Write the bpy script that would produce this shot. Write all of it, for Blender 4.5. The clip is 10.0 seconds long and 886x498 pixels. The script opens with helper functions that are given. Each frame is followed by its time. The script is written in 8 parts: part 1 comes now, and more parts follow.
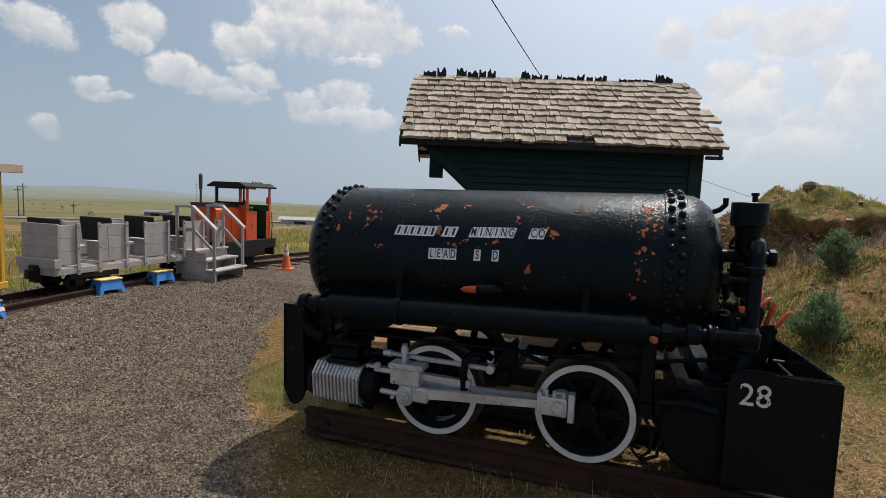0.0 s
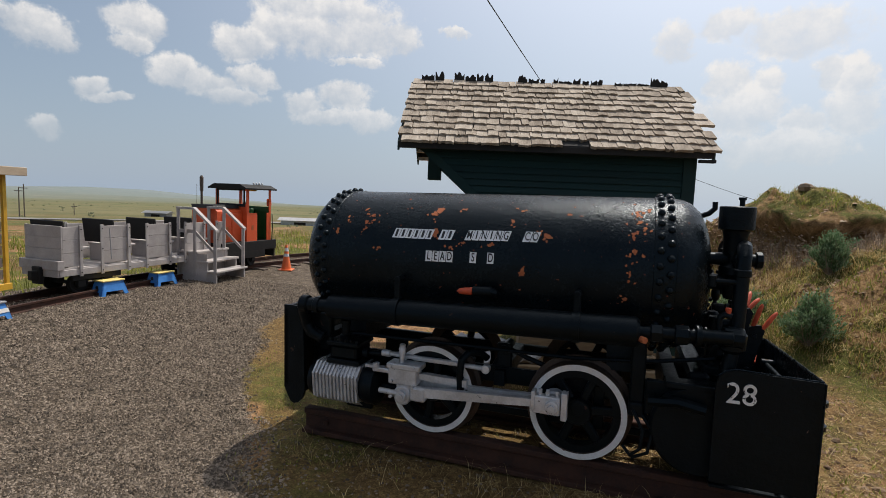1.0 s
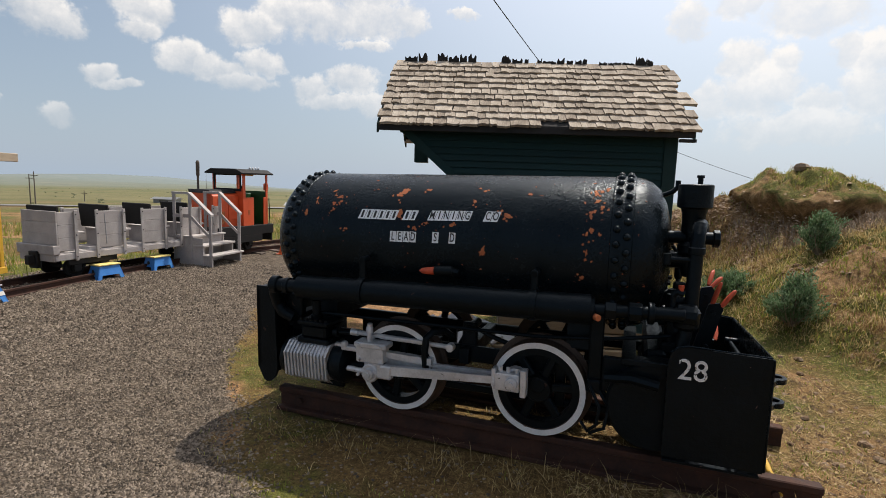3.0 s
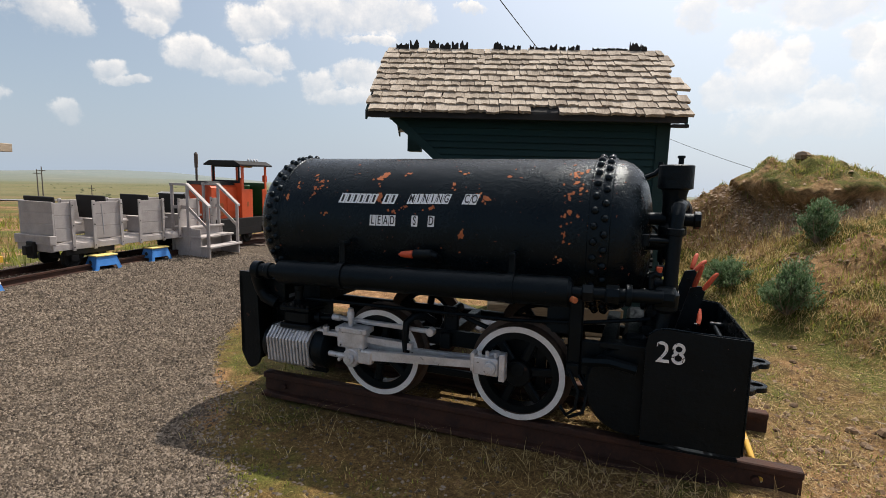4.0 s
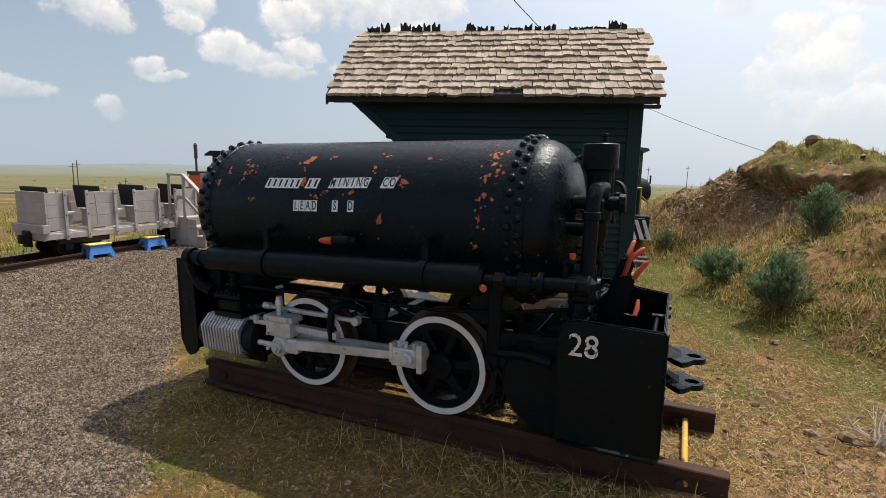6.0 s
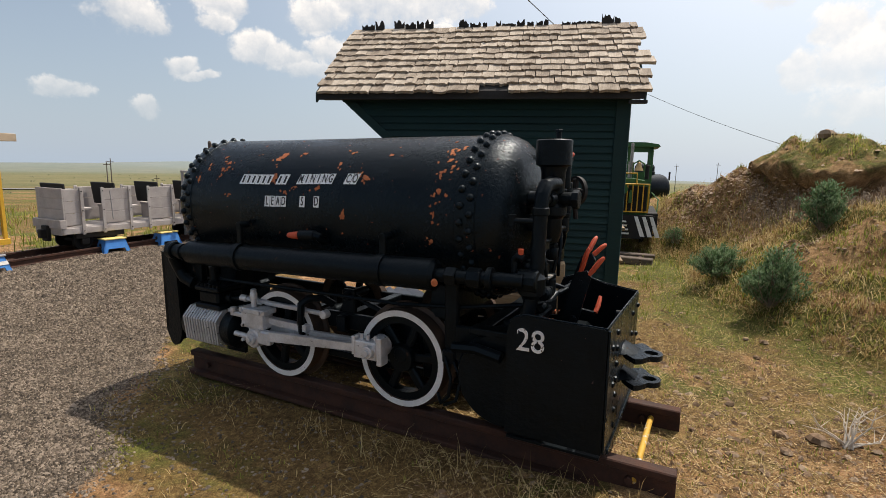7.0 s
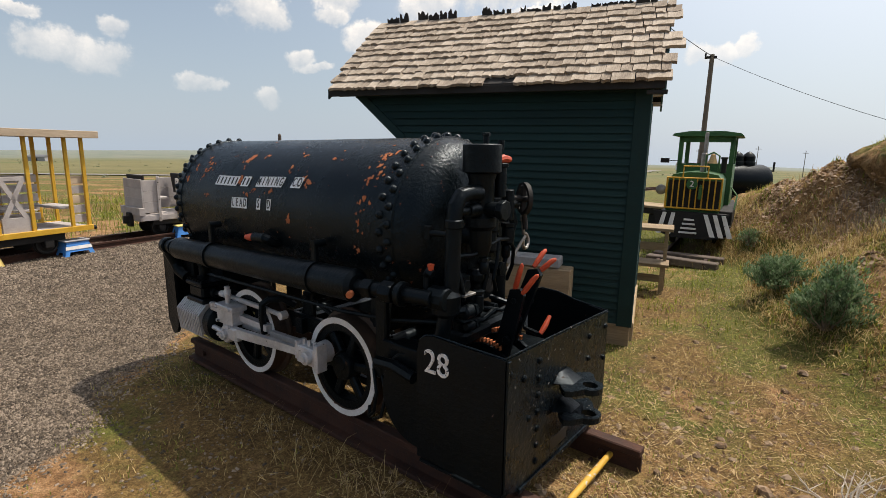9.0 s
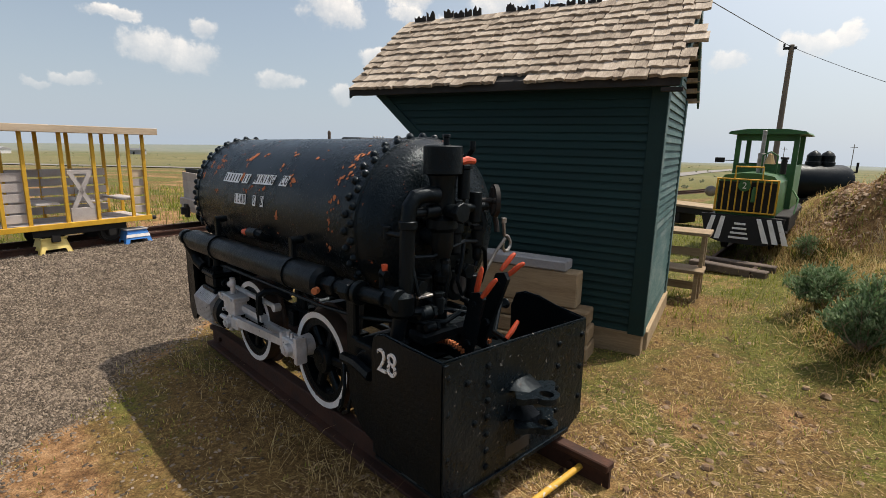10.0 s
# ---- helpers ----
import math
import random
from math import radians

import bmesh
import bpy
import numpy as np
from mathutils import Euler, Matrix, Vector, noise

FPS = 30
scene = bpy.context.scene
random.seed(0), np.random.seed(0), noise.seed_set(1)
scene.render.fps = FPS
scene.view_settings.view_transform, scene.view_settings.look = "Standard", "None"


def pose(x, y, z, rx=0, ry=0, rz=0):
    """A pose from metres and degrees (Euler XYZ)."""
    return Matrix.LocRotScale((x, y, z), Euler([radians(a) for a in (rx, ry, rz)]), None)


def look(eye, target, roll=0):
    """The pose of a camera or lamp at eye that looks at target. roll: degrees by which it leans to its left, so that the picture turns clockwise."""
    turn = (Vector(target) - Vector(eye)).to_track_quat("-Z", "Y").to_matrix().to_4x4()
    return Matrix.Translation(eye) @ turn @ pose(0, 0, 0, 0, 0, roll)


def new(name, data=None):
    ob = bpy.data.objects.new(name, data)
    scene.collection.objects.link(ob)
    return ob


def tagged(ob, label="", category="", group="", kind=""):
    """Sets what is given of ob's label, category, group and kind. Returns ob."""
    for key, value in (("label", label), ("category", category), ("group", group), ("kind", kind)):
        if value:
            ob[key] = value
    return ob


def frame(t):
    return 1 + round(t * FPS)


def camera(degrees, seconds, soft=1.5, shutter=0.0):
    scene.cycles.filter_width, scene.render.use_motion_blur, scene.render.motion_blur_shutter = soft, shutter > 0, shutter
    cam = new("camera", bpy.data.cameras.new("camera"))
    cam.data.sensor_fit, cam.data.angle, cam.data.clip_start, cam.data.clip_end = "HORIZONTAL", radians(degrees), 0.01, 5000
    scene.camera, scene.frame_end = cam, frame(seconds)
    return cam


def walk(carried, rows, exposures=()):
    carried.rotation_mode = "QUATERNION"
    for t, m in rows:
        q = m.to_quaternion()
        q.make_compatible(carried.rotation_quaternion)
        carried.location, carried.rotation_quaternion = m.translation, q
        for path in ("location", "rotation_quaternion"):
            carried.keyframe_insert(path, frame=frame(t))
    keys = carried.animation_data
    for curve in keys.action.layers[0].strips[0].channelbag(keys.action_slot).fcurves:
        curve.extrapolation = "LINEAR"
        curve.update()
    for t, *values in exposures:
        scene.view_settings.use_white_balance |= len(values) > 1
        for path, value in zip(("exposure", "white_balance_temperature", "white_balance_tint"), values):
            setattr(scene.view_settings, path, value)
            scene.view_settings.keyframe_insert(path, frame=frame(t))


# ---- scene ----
cam = camera(82.1, 10.0, 0.75)
PATH = [
    (0.0, -0.1021, -0.0754, 1.7663, 84.439, -2.369, -0.985),
    (0.5, -0.1321, -0.1211, 1.7812, 84.443, -2.370, -1.111),
    (1.0, -0.0833, -0.1573, 1.7886, 84.501, -2.349, -0.991),
    (1.5, -0.0587, -0.1277, 1.7637, 84.553, -2.324, -0.916),
    (2.0, 0.0719, -0.1779, 1.7861, 83.912, -2.171, -0.491),
    (2.5, 0.1586, -0.1971, 1.7842, 83.218, -2.024, -0.173),
    (4.0, 0.3913, -0.1761, 1.7072, 82.102, -1.696, 0.808),
    (4.5, 0.5846, -0.0952, 1.6630, 81.894, -1.569, 1.628),
    (5.0, 0.8611, 0.0580, 1.6674, 81.592, -1.400, 2.784),
    (5.5, 0.9597, 0.0018, 1.6710, 81.318, -1.322, 3.351),
    (7.0, 1.4285, -0.0175, 1.6758, 80.679, -1.182, 7.081),
    (7.5, 1.7303, 0.0934, 1.7030, 80.457, -1.032, 9.021),
    (8.0, 1.9853, 0.0430, 1.7409, 80.062, -0.972, 11.040),
    (8.5, 2.1402, 0.1449, 1.7215, 79.852, -1.042, 13.939),
    (9.0, 2.2714, 0.3509, 1.7891, 79.009, -1.034, 18.307),
    (9.5, 2.4751, 0.4275, 1.8017, 78.712, -1.419, 23.000),
    (10.0, 2.7421, 0.5418, 1.8253, 78.417, -1.338, 25.785),
]
walk(cam, [(t, pose(x, y, z, rx, ry, rz)) for t, x, y, z, rx, ry, rz in PATH],
     [(0.0, -0.25, 6580, 11), (2.5, -0.11, 6680, 11), (4.5, 0.09, 6820, 12), (7.0, 0.10, 6950, 12), (10.0, 0.12, 7060, 12)])

# ---- world, sun ----
SUN_AZ, SUN_EL = radians(39.0), radians(62.0)      # from +y towards +x, above the horizon
world = bpy.data.worlds.new("world")
scene.world = world
world.use_nodes = True
WN, WL = world.node_tree.nodes, world.node_tree.links
WN.clear()


def wmath(op, a, b=None, clamp=False):
    n = WN.new("ShaderNodeMath")
    n.operation, n.use_clamp = op, clamp
    for i, v in enumerate((a, b)):
        if v is None:
            continue
        if isinstance(v, (int, float)):
            n.inputs[i].default_value = v
        else:
            WL.new(v, n.inputs[i])
    return n.outputs[0]


sky = WN.new("ShaderNodeTexSky")
sky.sky_type, sky.sun_disc = "NISHITA", False
sky.sun_elevation, sky.sun_rotation = SUN_EL, SUN_AZ
sky.air_density, sky.dust_density, sky.ozone_density = 1.15, 0.6, 2.2
coord = WN.new("ShaderNodeTexCoord")
way = WN.new("ShaderNodeVectorMath")
way.operation = "NORMALIZE"
WL.new(coord.outputs["Generated"], way.inputs[0])
# ragged edges of the clouds
rag = WN.new("ShaderNodeTexNoise")
rag.inputs["Scale"].default_value, rag.inputs["Detail"].default_value, rag.inputs["Roughness"].default_value = 16.0, 7.0, 0.6
WL.new(way.outputs[0], rag.inputs["Vector"])
off = WN.new("ShaderNodeVectorMath")
off.operation = "MULTIPLY_ADD"
WL.new(rag.outputs["Color"], off.inputs[0])
off.inputs[1].default_value = (0.06, 0.06, 0.06)
WL.new(way.outputs[0], off.inputs[2])
off2 = WN.new("ShaderNodeVectorMath")
off2.operation = "SUBTRACT"
WL.new(off.outputs[0], off2.inputs[0])
off2.inputs[1].default_value = (0.03, 0.03, 0.03)
# cumulus heads: bearing from +y, height, half width and half height, all in degrees
CLOUDS = [
    (-37.7, 13.2, 3.2, 1.8), (-35.8, 13.0, 1.8, 1.7), (-29.3, 15.2, 2.6, 1.8), (-30.3, 13.3, 1.6, 1.0), (-20.2, 14.8, 3.2, 1.8), (-16.6, 16.5, 3.4, 1.7),
    (-13.2, 16.1, 4.1, 2.1), (-8.5, 16.7, 3.7, 2.2), (-4.3, 16.8, 2.4, 1.7), (-11.5, 18.6, 7.7, 1.5), (-26.7, 11.2, 2.5, 1.6), (-23.6, 10.7, 2.9, 1.6),
    (-19.7, 11.6, 2.3, 1.5), (-21.6, 9.6, 3.3, 1.0), (-9.0, 13.9, 2.3, 0.5), (1.6, 17.2, 1.6, 0.5), (-14.5, 9.4, 2.3, 1.7), (-10.2, 10.5, 2.9, 1.6),
    (-7.5, 8.2, 2.6, 1.4), (-12.0, 8.2, 3.6, 0.9), (-36.7, 5.0, 1.4, 1.0), (-33.5, 8.7, 1.5, 0.9), (-32.1, 8.0, 1.8, 0.5), (24.3, 16.3, 1.7, 1.9),
    (28.8, 12.3, 2.1, 1.8), (32.2, 11.7, 1.7, 1.6), (30.7, 9.4, 3.5, 2.6), (26.7, 9.0, 1.7, 1.8), (37.3, 12.6, 1.3, 1.5), (39.1, 11.7, 1.5, 2.0),
    (38.8, 9.1, 2.2, 2.7), (35.4, 8.1, 1.9, 1.5), (34.5, 16.1, 4.7, 2.2), (33.9, 5.9, 6.0, 1.7), (28.8, 17.3, 2.7, 1.4), (-54.3, 8.2, 3.3, 1.8),
    (-51.2, 7.7, 3.5, 1.7), (-49.6, 10.5, 1.7, 1.3), (-43.0, 5.9, 2.1, 1.0), (-60.8, 5.1, 1.5, 0.7), (-63.2, 4.5, 1.1, 0.5), (-57.2, 10.7, 2.2, 0.7),
    (8.5, 9.5, 2.4, 1.0), (11.2, 9.9, 1.0, 1.1), (2.1, 8.5, 1.7, 1.1),
]
best = crown = None
for az_, el_, wide_, tall_ in CLOUDS:
    az_, el_, wide_, tall_ = (radians(q) for q in (az_, el_, wide_, tall_))
    d = WN.new("ShaderNodeVectorMath")
    d.operation = "SUBTRACT"
    WL.new(off2.outputs[0], d.inputs[0])
    d.inputs[1].default_value = (math.sin(az_) * math.cos(el_), math.cos(az_) * math.cos(el_), math.sin(el_))
    s = WN.new("ShaderNodeVectorMath")
    s.operation = "MULTIPLY"
    WL.new(d.outputs[0], s.inputs[0])
    s.inputs[1].default_value = (1 / wide_, 1 / wide_, 1 / tall_)
    ln = WN.new("ShaderNodeVectorMath")
    ln.operation = "LENGTH"
    WL.new(s.outputs[0], ln.inputs[0])
    v = wmath("SUBTRACT", 1.15, ln.outputs["Value"])
    up_z = WN.new("ShaderNodeVectorMath")
    up_z.operation = "DOT_PRODUCT"
    WL.new(s.outputs[0], up_z.inputs[0])
    up_z.inputs[1].default_value = (0.0, 0.0, 0.45)
    lit = wmath("ADD", v, up_z.outputs["Value"])
    best = v if best is None else wmath("MAXIMUM", best, v)
    crown = lit if crown is None else wmath("MAXIMUM", crown, lit)
# more of the same cloud over the rest of the sky
wide = WN.new("ShaderNodeTexNoise")
wide.inputs["Scale"].default_value, wide.inputs["Detail"].default_value = 3.2, 6.0
WL.new(way.outputs[0], wide.inputs["Vector"])
sep = WN.new("ShaderNodeSeparateXYZ")
WL.new(way.outputs[0], sep.inputs[0])
high = WN.new("ShaderNodeMapRange")
high.inputs[1].default_value, high.inputs[2].default_value, high.inputs[3].default_value, high.inputs[4].default_value = 0.34, 0.5, -1.0, 0.0
WL.new(sep.outputs[2], high.inputs[0])
rest = wmath("ADD", wmath("MULTIPLY", wmath("SUBTRACT", wide.outputs[0], 0.56), 6.0), high.outputs[0])
crown = wmath("SUBTRACT", crown, best)
best = wmath("MAXIMUM", best, rest)
fine = WN.new("ShaderNodeTexNoise")
fine.inputs["Scale"].default_value, fine.inputs["Detail"].default_value, fine.inputs["Roughness"].default_value = 22.0, 6.0, 0.65
WL.new(way.outputs[0], fine.inputs["Vector"])
dens = wmath("ADD", best, wmath("MULTIPLY", wmath("SUBTRACT", fine.outputs[0], 0.5), 1.5))
mask = WN.new("ShaderNodeMapRange")
mask.interpolation_type = "SMOOTHSTEP"
mask.inputs[1].default_value, mask.inputs[2].default_value, mask.inputs[3].default_value, mask.inputs[4].default_value = 0.0, 0.48, 0.0, 0.95
WL.new(dens, mask.inputs[0])
cramp = WN.new("ShaderNodeValToRGB")
cramp.color_ramp.elements[0].position, cramp.color_ramp.elements[1].position = 0.1, 0.85
cramp.color_ramp.elements[0].color, cramp.color_ramp.elements[1].color = (7.4, 7.7, 8.0, 1), (11.4, 11.2, 10.9, 1)
# bright crowns, grey bases that melt into the haze
bright = wmath("ADD", wmath("MULTIPLY", crown, 0.75), wmath("ADD", wmath("MULTIPLY", wmath("SUBTRACT", fine.outputs[0], 0.5), 1.4), 0.52), True)
WL.new(bright, cramp.inputs[0])
melt = wmath("MULTIPLY", mask.outputs[0], wmath("ADD", wmath("MULTIPLY", bright, 0.65), 0.35, True))
low = WN.new("ShaderNodeMapRange")
low.inputs[1].default_value, low.inputs[2].default_value, low.inputs[3].default_value, low.inputs[4].default_value = 0.05, 0.22, 0.30, 1.0
WL.new(sep.outputs[2], low.inputs[0])
melt = wmath("MULTIPLY", melt, low.outputs[0])
# haze low over the plain
haze = WN.new("ShaderNodeMapRange")
haze.inputs[1].default_value, haze.inputs[2].default_value, haze.inputs[3].default_value, haze.inputs[4].default_value = 0.0, 0.44, 0.92, 0.08
WL.new(sep.outputs[2], haze.inputs[0])
hmix = WN.new("ShaderNodeMix")
hmix.data_type = "RGBA"
WL.new(haze.outputs[0], hmix.inputs["Factor"])
WL.new(sky.outputs[0], hmix.inputs["A"])
hmix.inputs["B"].default_value = (4.65, 5.8, 7.25, 1)
# brighter towards the sun
glow = WN.new("ShaderNodeVectorMath")
glow.operation = "DOT_PRODUCT"
WL.new(way.outputs[0], glow.inputs[0])
glow.inputs[1].default_value = (math.sin(SUN_AZ) * math.cos(SUN_EL), math.cos(SUN_AZ) * math.cos(SUN_EL), math.sin(SUN_EL))
gadd = WN.new("ShaderNodeMix")
gadd.data_type, gadd.blend_type = "RGBA", "ADD"
WL.new(wmath("MULTIPLY", wmath("POWER", wmath("MAXIMUM", glow.outputs["Value"], 0.0), 3.2), 1.0, True), gadd.inputs["Factor"])
WL.new(hmix.outputs["Result"], gadd.inputs["A"])
gadd.inputs["B"].default_value = (16.5, 16.0, 15.3, 1)
cmix = WN.new("ShaderNodeMix")
cmix.data_type = "RGBA"
WL.new(melt, cmix.inputs["Factor"])
WL.new(gadd.outputs["Result"], cmix.inputs["A"])
WL.new(cramp.outputs[0], cmix.inputs["B"])
back = WN.new("ShaderNodeBackground")
back.inputs["Strength"].default_value = 0.09
WL.new(cmix.outputs["Result"], back.inputs["Color"])
wout = WN.new("ShaderNodeOutputWorld")
WL.new(back.outputs[0], wout.inputs["Surface"])

sun = new("sun", bpy.data.lights.new("sun", "SUN"))
sun.data.energy, sun.data.angle, sun.data.color = 4.5, radians(0.6), (1.0, 0.95, 0.87)
sun.matrix_world = look((math.sin(SUN_AZ) * math.cos(SUN_EL) * 60, math.cos(SUN_AZ) * math.cos(SUN_EL) * 60, math.sin(SUN_EL) * 60), (0, 0, 0))
scene.view_settings.exposure = 0.0


# ---- materials ----
def surface(name, cols, rough=0.6, metal=0.0, scale=5.0, fine=70.0, bump=0.25, chips=None, spread=0.5, coords="Object", spec=0.5, per_piece=0.0, stretch=(1, 1, 1), island=0.0, tint=None):
    """A procedural surface: two or three colours mixed by coarse and fine noise, relief, and chips of a second surface."""
    m = bpy.data.materials.new(name)
    m.use_nodes = True
    nt = m.node_tree
    n, l = nt.nodes, nt.links
    bsdf = n["Principled BSDF"]
    tc = n.new("ShaderNodeTexCoord")
    mp = n.new("ShaderNodeMapping")
    mp.inputs["Scale"].default_value = stretch
    l.new(tc.outputs[coords], mp.inputs["Vector"])
    a = n.new("ShaderNodeTexNoise")
    a.inputs["Scale"].default_value, a.inputs["Detail"].default_value, a.inputs["Roughness"].default_value = scale, 6, 0.6
    b = n.new("ShaderNodeTexNoise")
    b.inputs["Scale"].default_value, b.inputs["Detail"].default_value, b.inputs["Roughness"].default_value = fine, 4, 0.6
    l.new(mp.outputs[0], a.inputs["Vector"])
    l.new(mp.outputs[0], b.inputs["Vector"])
    add = n.new("ShaderNodeMath")
    add.operation = "MULTIPLY_ADD"
    l.new(b.outputs[0], add.inputs[0])
    add.inputs[1].default_value = 0.45
    l.new(a.outputs[0], add.inputs[2])
    val = add.outputs[0]
    if per_piece or island:
        src = n.new("ShaderNodeObjectInfo").outputs["Random"] if per_piece else n.new("ShaderNodeNewGeometry").outputs["Random Per Island"]
        pp = n.new("ShaderNodeMath")
        pp.operation = "MULTIPLY_ADD"
        l.new(src, pp.inputs[0])
        k = per_piece or island
        pp.inputs[1].default_value = k
        sub = n.new("ShaderNodeMath")
        sub.operation = "SUBTRACT"
        l.new(val, sub.inputs[0])
        sub.inputs[1].default_value = k / 2
        l.new(sub.outputs[0], pp.inputs[2])
        val = pp.outputs[0]
    ramp = n.new("ShaderNodeValToRGB")
    el = ramp.color_ramp.elements
    lo, hi = 0.72 - spread * 0.4, 0.72 + spread * 0.4
    for i, c in enumerate(cols):
        p = lo + (hi - lo) * i / max(1, len(cols) - 1)
        e = el[i] if i < 2 and len(cols) > 1 else (el[0] if i == 0 else el.new(p))
        e.position, e.color = p, (*c, 1)
    if len(cols) > 2:
        for i, c in enumerate(cols):
            p = lo + (hi - lo) * i / (len(cols) - 1)
            el[i].position, el[i].color = p, (*c, 1)
    if len(cols) == 1:
        el[1].color = (*[min(1, v * 1.25) for v in cols[0]], 1)
    l.new(val, ramp.inputs[0])
    colour, rsock = ramp.outputs[0], None
    rr = n.new("ShaderNodeMapRange")
    rr.inputs[1].default_value, rr.inputs[2].default_value = 0.3, 0.9
    rr.inputs[3].default_value, rr.inputs[4].default_value = max(0.02, rough - 0.12), min(1, rough + 0.12)
    l.new(add.outputs[0], rr.inputs[0])
    rsock = rr.outputs[0]
    height = add.outputs[0]
    if chips:
        ccol, cscale, cut = chips
        c = n.new("ShaderNodeTexNoise")
        c.inputs["Scale"].default_value, c.inputs["Detail"].default_value, c.inputs["Roughness"].default_value = cscale, 5, 0.55
        l.new(mp.outputs[0], c.inputs["Vector"])
        st = n.new("ShaderNodeMapRange")
        st.inputs[1].default_value, st.inputs[2].default_value = cut, cut + 0.02
        l.new(c.outputs[0], st.inputs[0])
        mx = n.new("ShaderNodeMix")
        mx.data_type = "RGBA"
        l.new(st.outputs[0], mx.inputs["Factor"])
        l.new(colour, mx.inputs["A"])
        mx.inputs["B"].default_value = (*ccol, 1)
        colour = mx.outputs["Result"]
        r2 = n.new("ShaderNodeMix")
        l.new(st.outputs[0], r2.inputs["Factor"])
        l.new(rsock, r2.inputs["A"])
        r2.inputs["B"].default_value = 0.85
        rsock = r2.outputs["Result"]
    l.new(colour, bsdf.inputs["Base Color"])
    l.new(rsock, bsdf.inputs["Roughness"])
    bsdf.inputs["Metallic"].default_value = metal
    bsdf.inputs["Specular IOR Level"].default_value = spec
    # cool tint puts the blue of reflected sky into the black paints' sheen
    if tint:
        bsdf.inputs["Specular Tint"].default_value = (*tint, 1)
    if bump:
        bp = n.new("ShaderNodeBump")
        bp.inputs["Strength"].default_value, bp.inputs["Distance"].default_value = bump, 0.01
        l.new(height, bp.inputs["Height"])
        l.new(bp.outputs[0], bsdf.inputs["Normal"])
    return m


RUST = (0.38, 0.105, 0.036)
M_TANK = surface("tank_paint", [(0.0020, 0.0040, 0.0054), (0.0048, 0.0080, 0.0100)], 0.20, scale=3, fine=60, bump=1.0, chips=((0.20, 0.055, 0.024), 30, 0.685), spec=0.19, tint=(0.7, 0.87, 1.0))
M_BLACK = surface("black_paint", [(0.0020, 0.0034, 0.0044), (0.0045, 0.0064, 0.0078)], 0.32, scale=6, fine=55, bump=0.6, spec=0.15, tint=(0.7, 0.87, 1.0), chips=((0.05, 0.03, 0.022), 14, 0.70))
M_TUB = surface("tub_paint", [(0.0020, 0.0034, 0.0044), (0.0045, 0.0066, 0.0084)], 0.30, scale=4, fine=45, bump=0.7, chips=((0.14, 0.085, 0.07), 30, 0.70), spec=0.15, tint=(0.7, 0.87, 1.0))
M_CHIP = surface("bare_rust", [(0.30, 0.075, 0.022), RUST, (0.50, 0.17, 0.06)], 0.8, scale=14, fine=90, bump=0.4)
M_SILVER = surface("aluminium_paint", [(0.42, 0.42, 0.43), (0.66, 0.66, 0.67)], 0.36, metal=0.45, scale=9, fine=80, bump=0.5, chips=((0.08, 0.075, 0.07), 26, 0.68))
M_WHITE = surface("white_paint", [(0.60, 0.59, 0.57), (0.78, 0.77, 0.75)], 0.55, scale=8, fine=70, bump=0.2, chips=((0.16, 0.09, 0.06), 22, 0.71))
M_DECAL = surface("white_label", [(0.66, 0.67, 0.68), (0.80, 0.81, 0.82)], 0.4, scale=10, fine=90, bump=0.1)
M_INK = surface("black_ink", [(0.010, 0.010, 0.011), (0.016, 0.016, 0.017)], 0.5, bump=0.05)
M_TYRE = surface("worn_tyre_steel", [(0.035, 0.024, 0.018), (0.085, 0.05, 0.032)], 0.6, metal=0.3, scale=9, fine=60, bump=0.4)
M_RAIL = surface("rusty_rail", [(0.025, 0.011, 0.008), (0.072, 0.030, 0.018)], 0.75, scale=7, fine=60, bump=0.6, spec=0.35)
M_ORANGE = surface("orange_grip", [(0.40, 0.045, 0.014), (0.56, 0.085, 0.028)], 0.5, scale=14, fine=90, bump=0.2)
M_BARE = surface("bare_steel", [(0.20, 0.19, 0.18), (0.36, 0.35, 0.33)], 0.35, metal=0.8, scale=14, fine=90, bump=0.2)
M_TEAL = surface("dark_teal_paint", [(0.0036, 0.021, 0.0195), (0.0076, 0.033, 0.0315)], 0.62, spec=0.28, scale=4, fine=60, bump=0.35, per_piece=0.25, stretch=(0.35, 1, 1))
# gable-side teal: worn, and its colour also lightened for the sun on it
M_TEAL_WORN_LIT = surface("worn_sunlit_teal_paint", [(0.010, 0.048, 0.047), (0.03, 0.088, 0.087), (0.10, 0.15, 0.145)], 0.7, scale=5, fine=50, bump=0.5, per_piece=0.25, stretch=(1, 0.35, 1))
M_SHINGLE = surface("weathered_shingle", [(0.18, 0.138, 0.10), (0.365, 0.30, 0.232), (0.54, 0.465, 0.38)], 0.85, scale=4, fine=55, bump=0.8, per_piece=0.24, stretch=(3, 0.5, 1))
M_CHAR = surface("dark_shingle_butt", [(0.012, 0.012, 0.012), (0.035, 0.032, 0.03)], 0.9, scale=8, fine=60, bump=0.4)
M_LUMBER = surface("weathered_timber", [(0.19, 0.132, 0.074), (0.36, 0.27, 0.165)], 0.8, scale=3, fine=40, bump=0.5, per_piece=0.3, stretch=(0.25, 2, 2))
M_GREYWOOD = surface("grey_painted_wood", [(0.33, 0.295, 0.28), (0.46, 0.42, 0.40)], 0.72, scale=4, fine=50, bump=0.35, per_piece=0.22)
M_GREYPAINT = surface("grey_paint", [(0.26, 0.26, 0.27), (0.36, 0.36, 0.37)], 0.7, scale=4, fine=50, bump=0.25, per_piece=0.15)
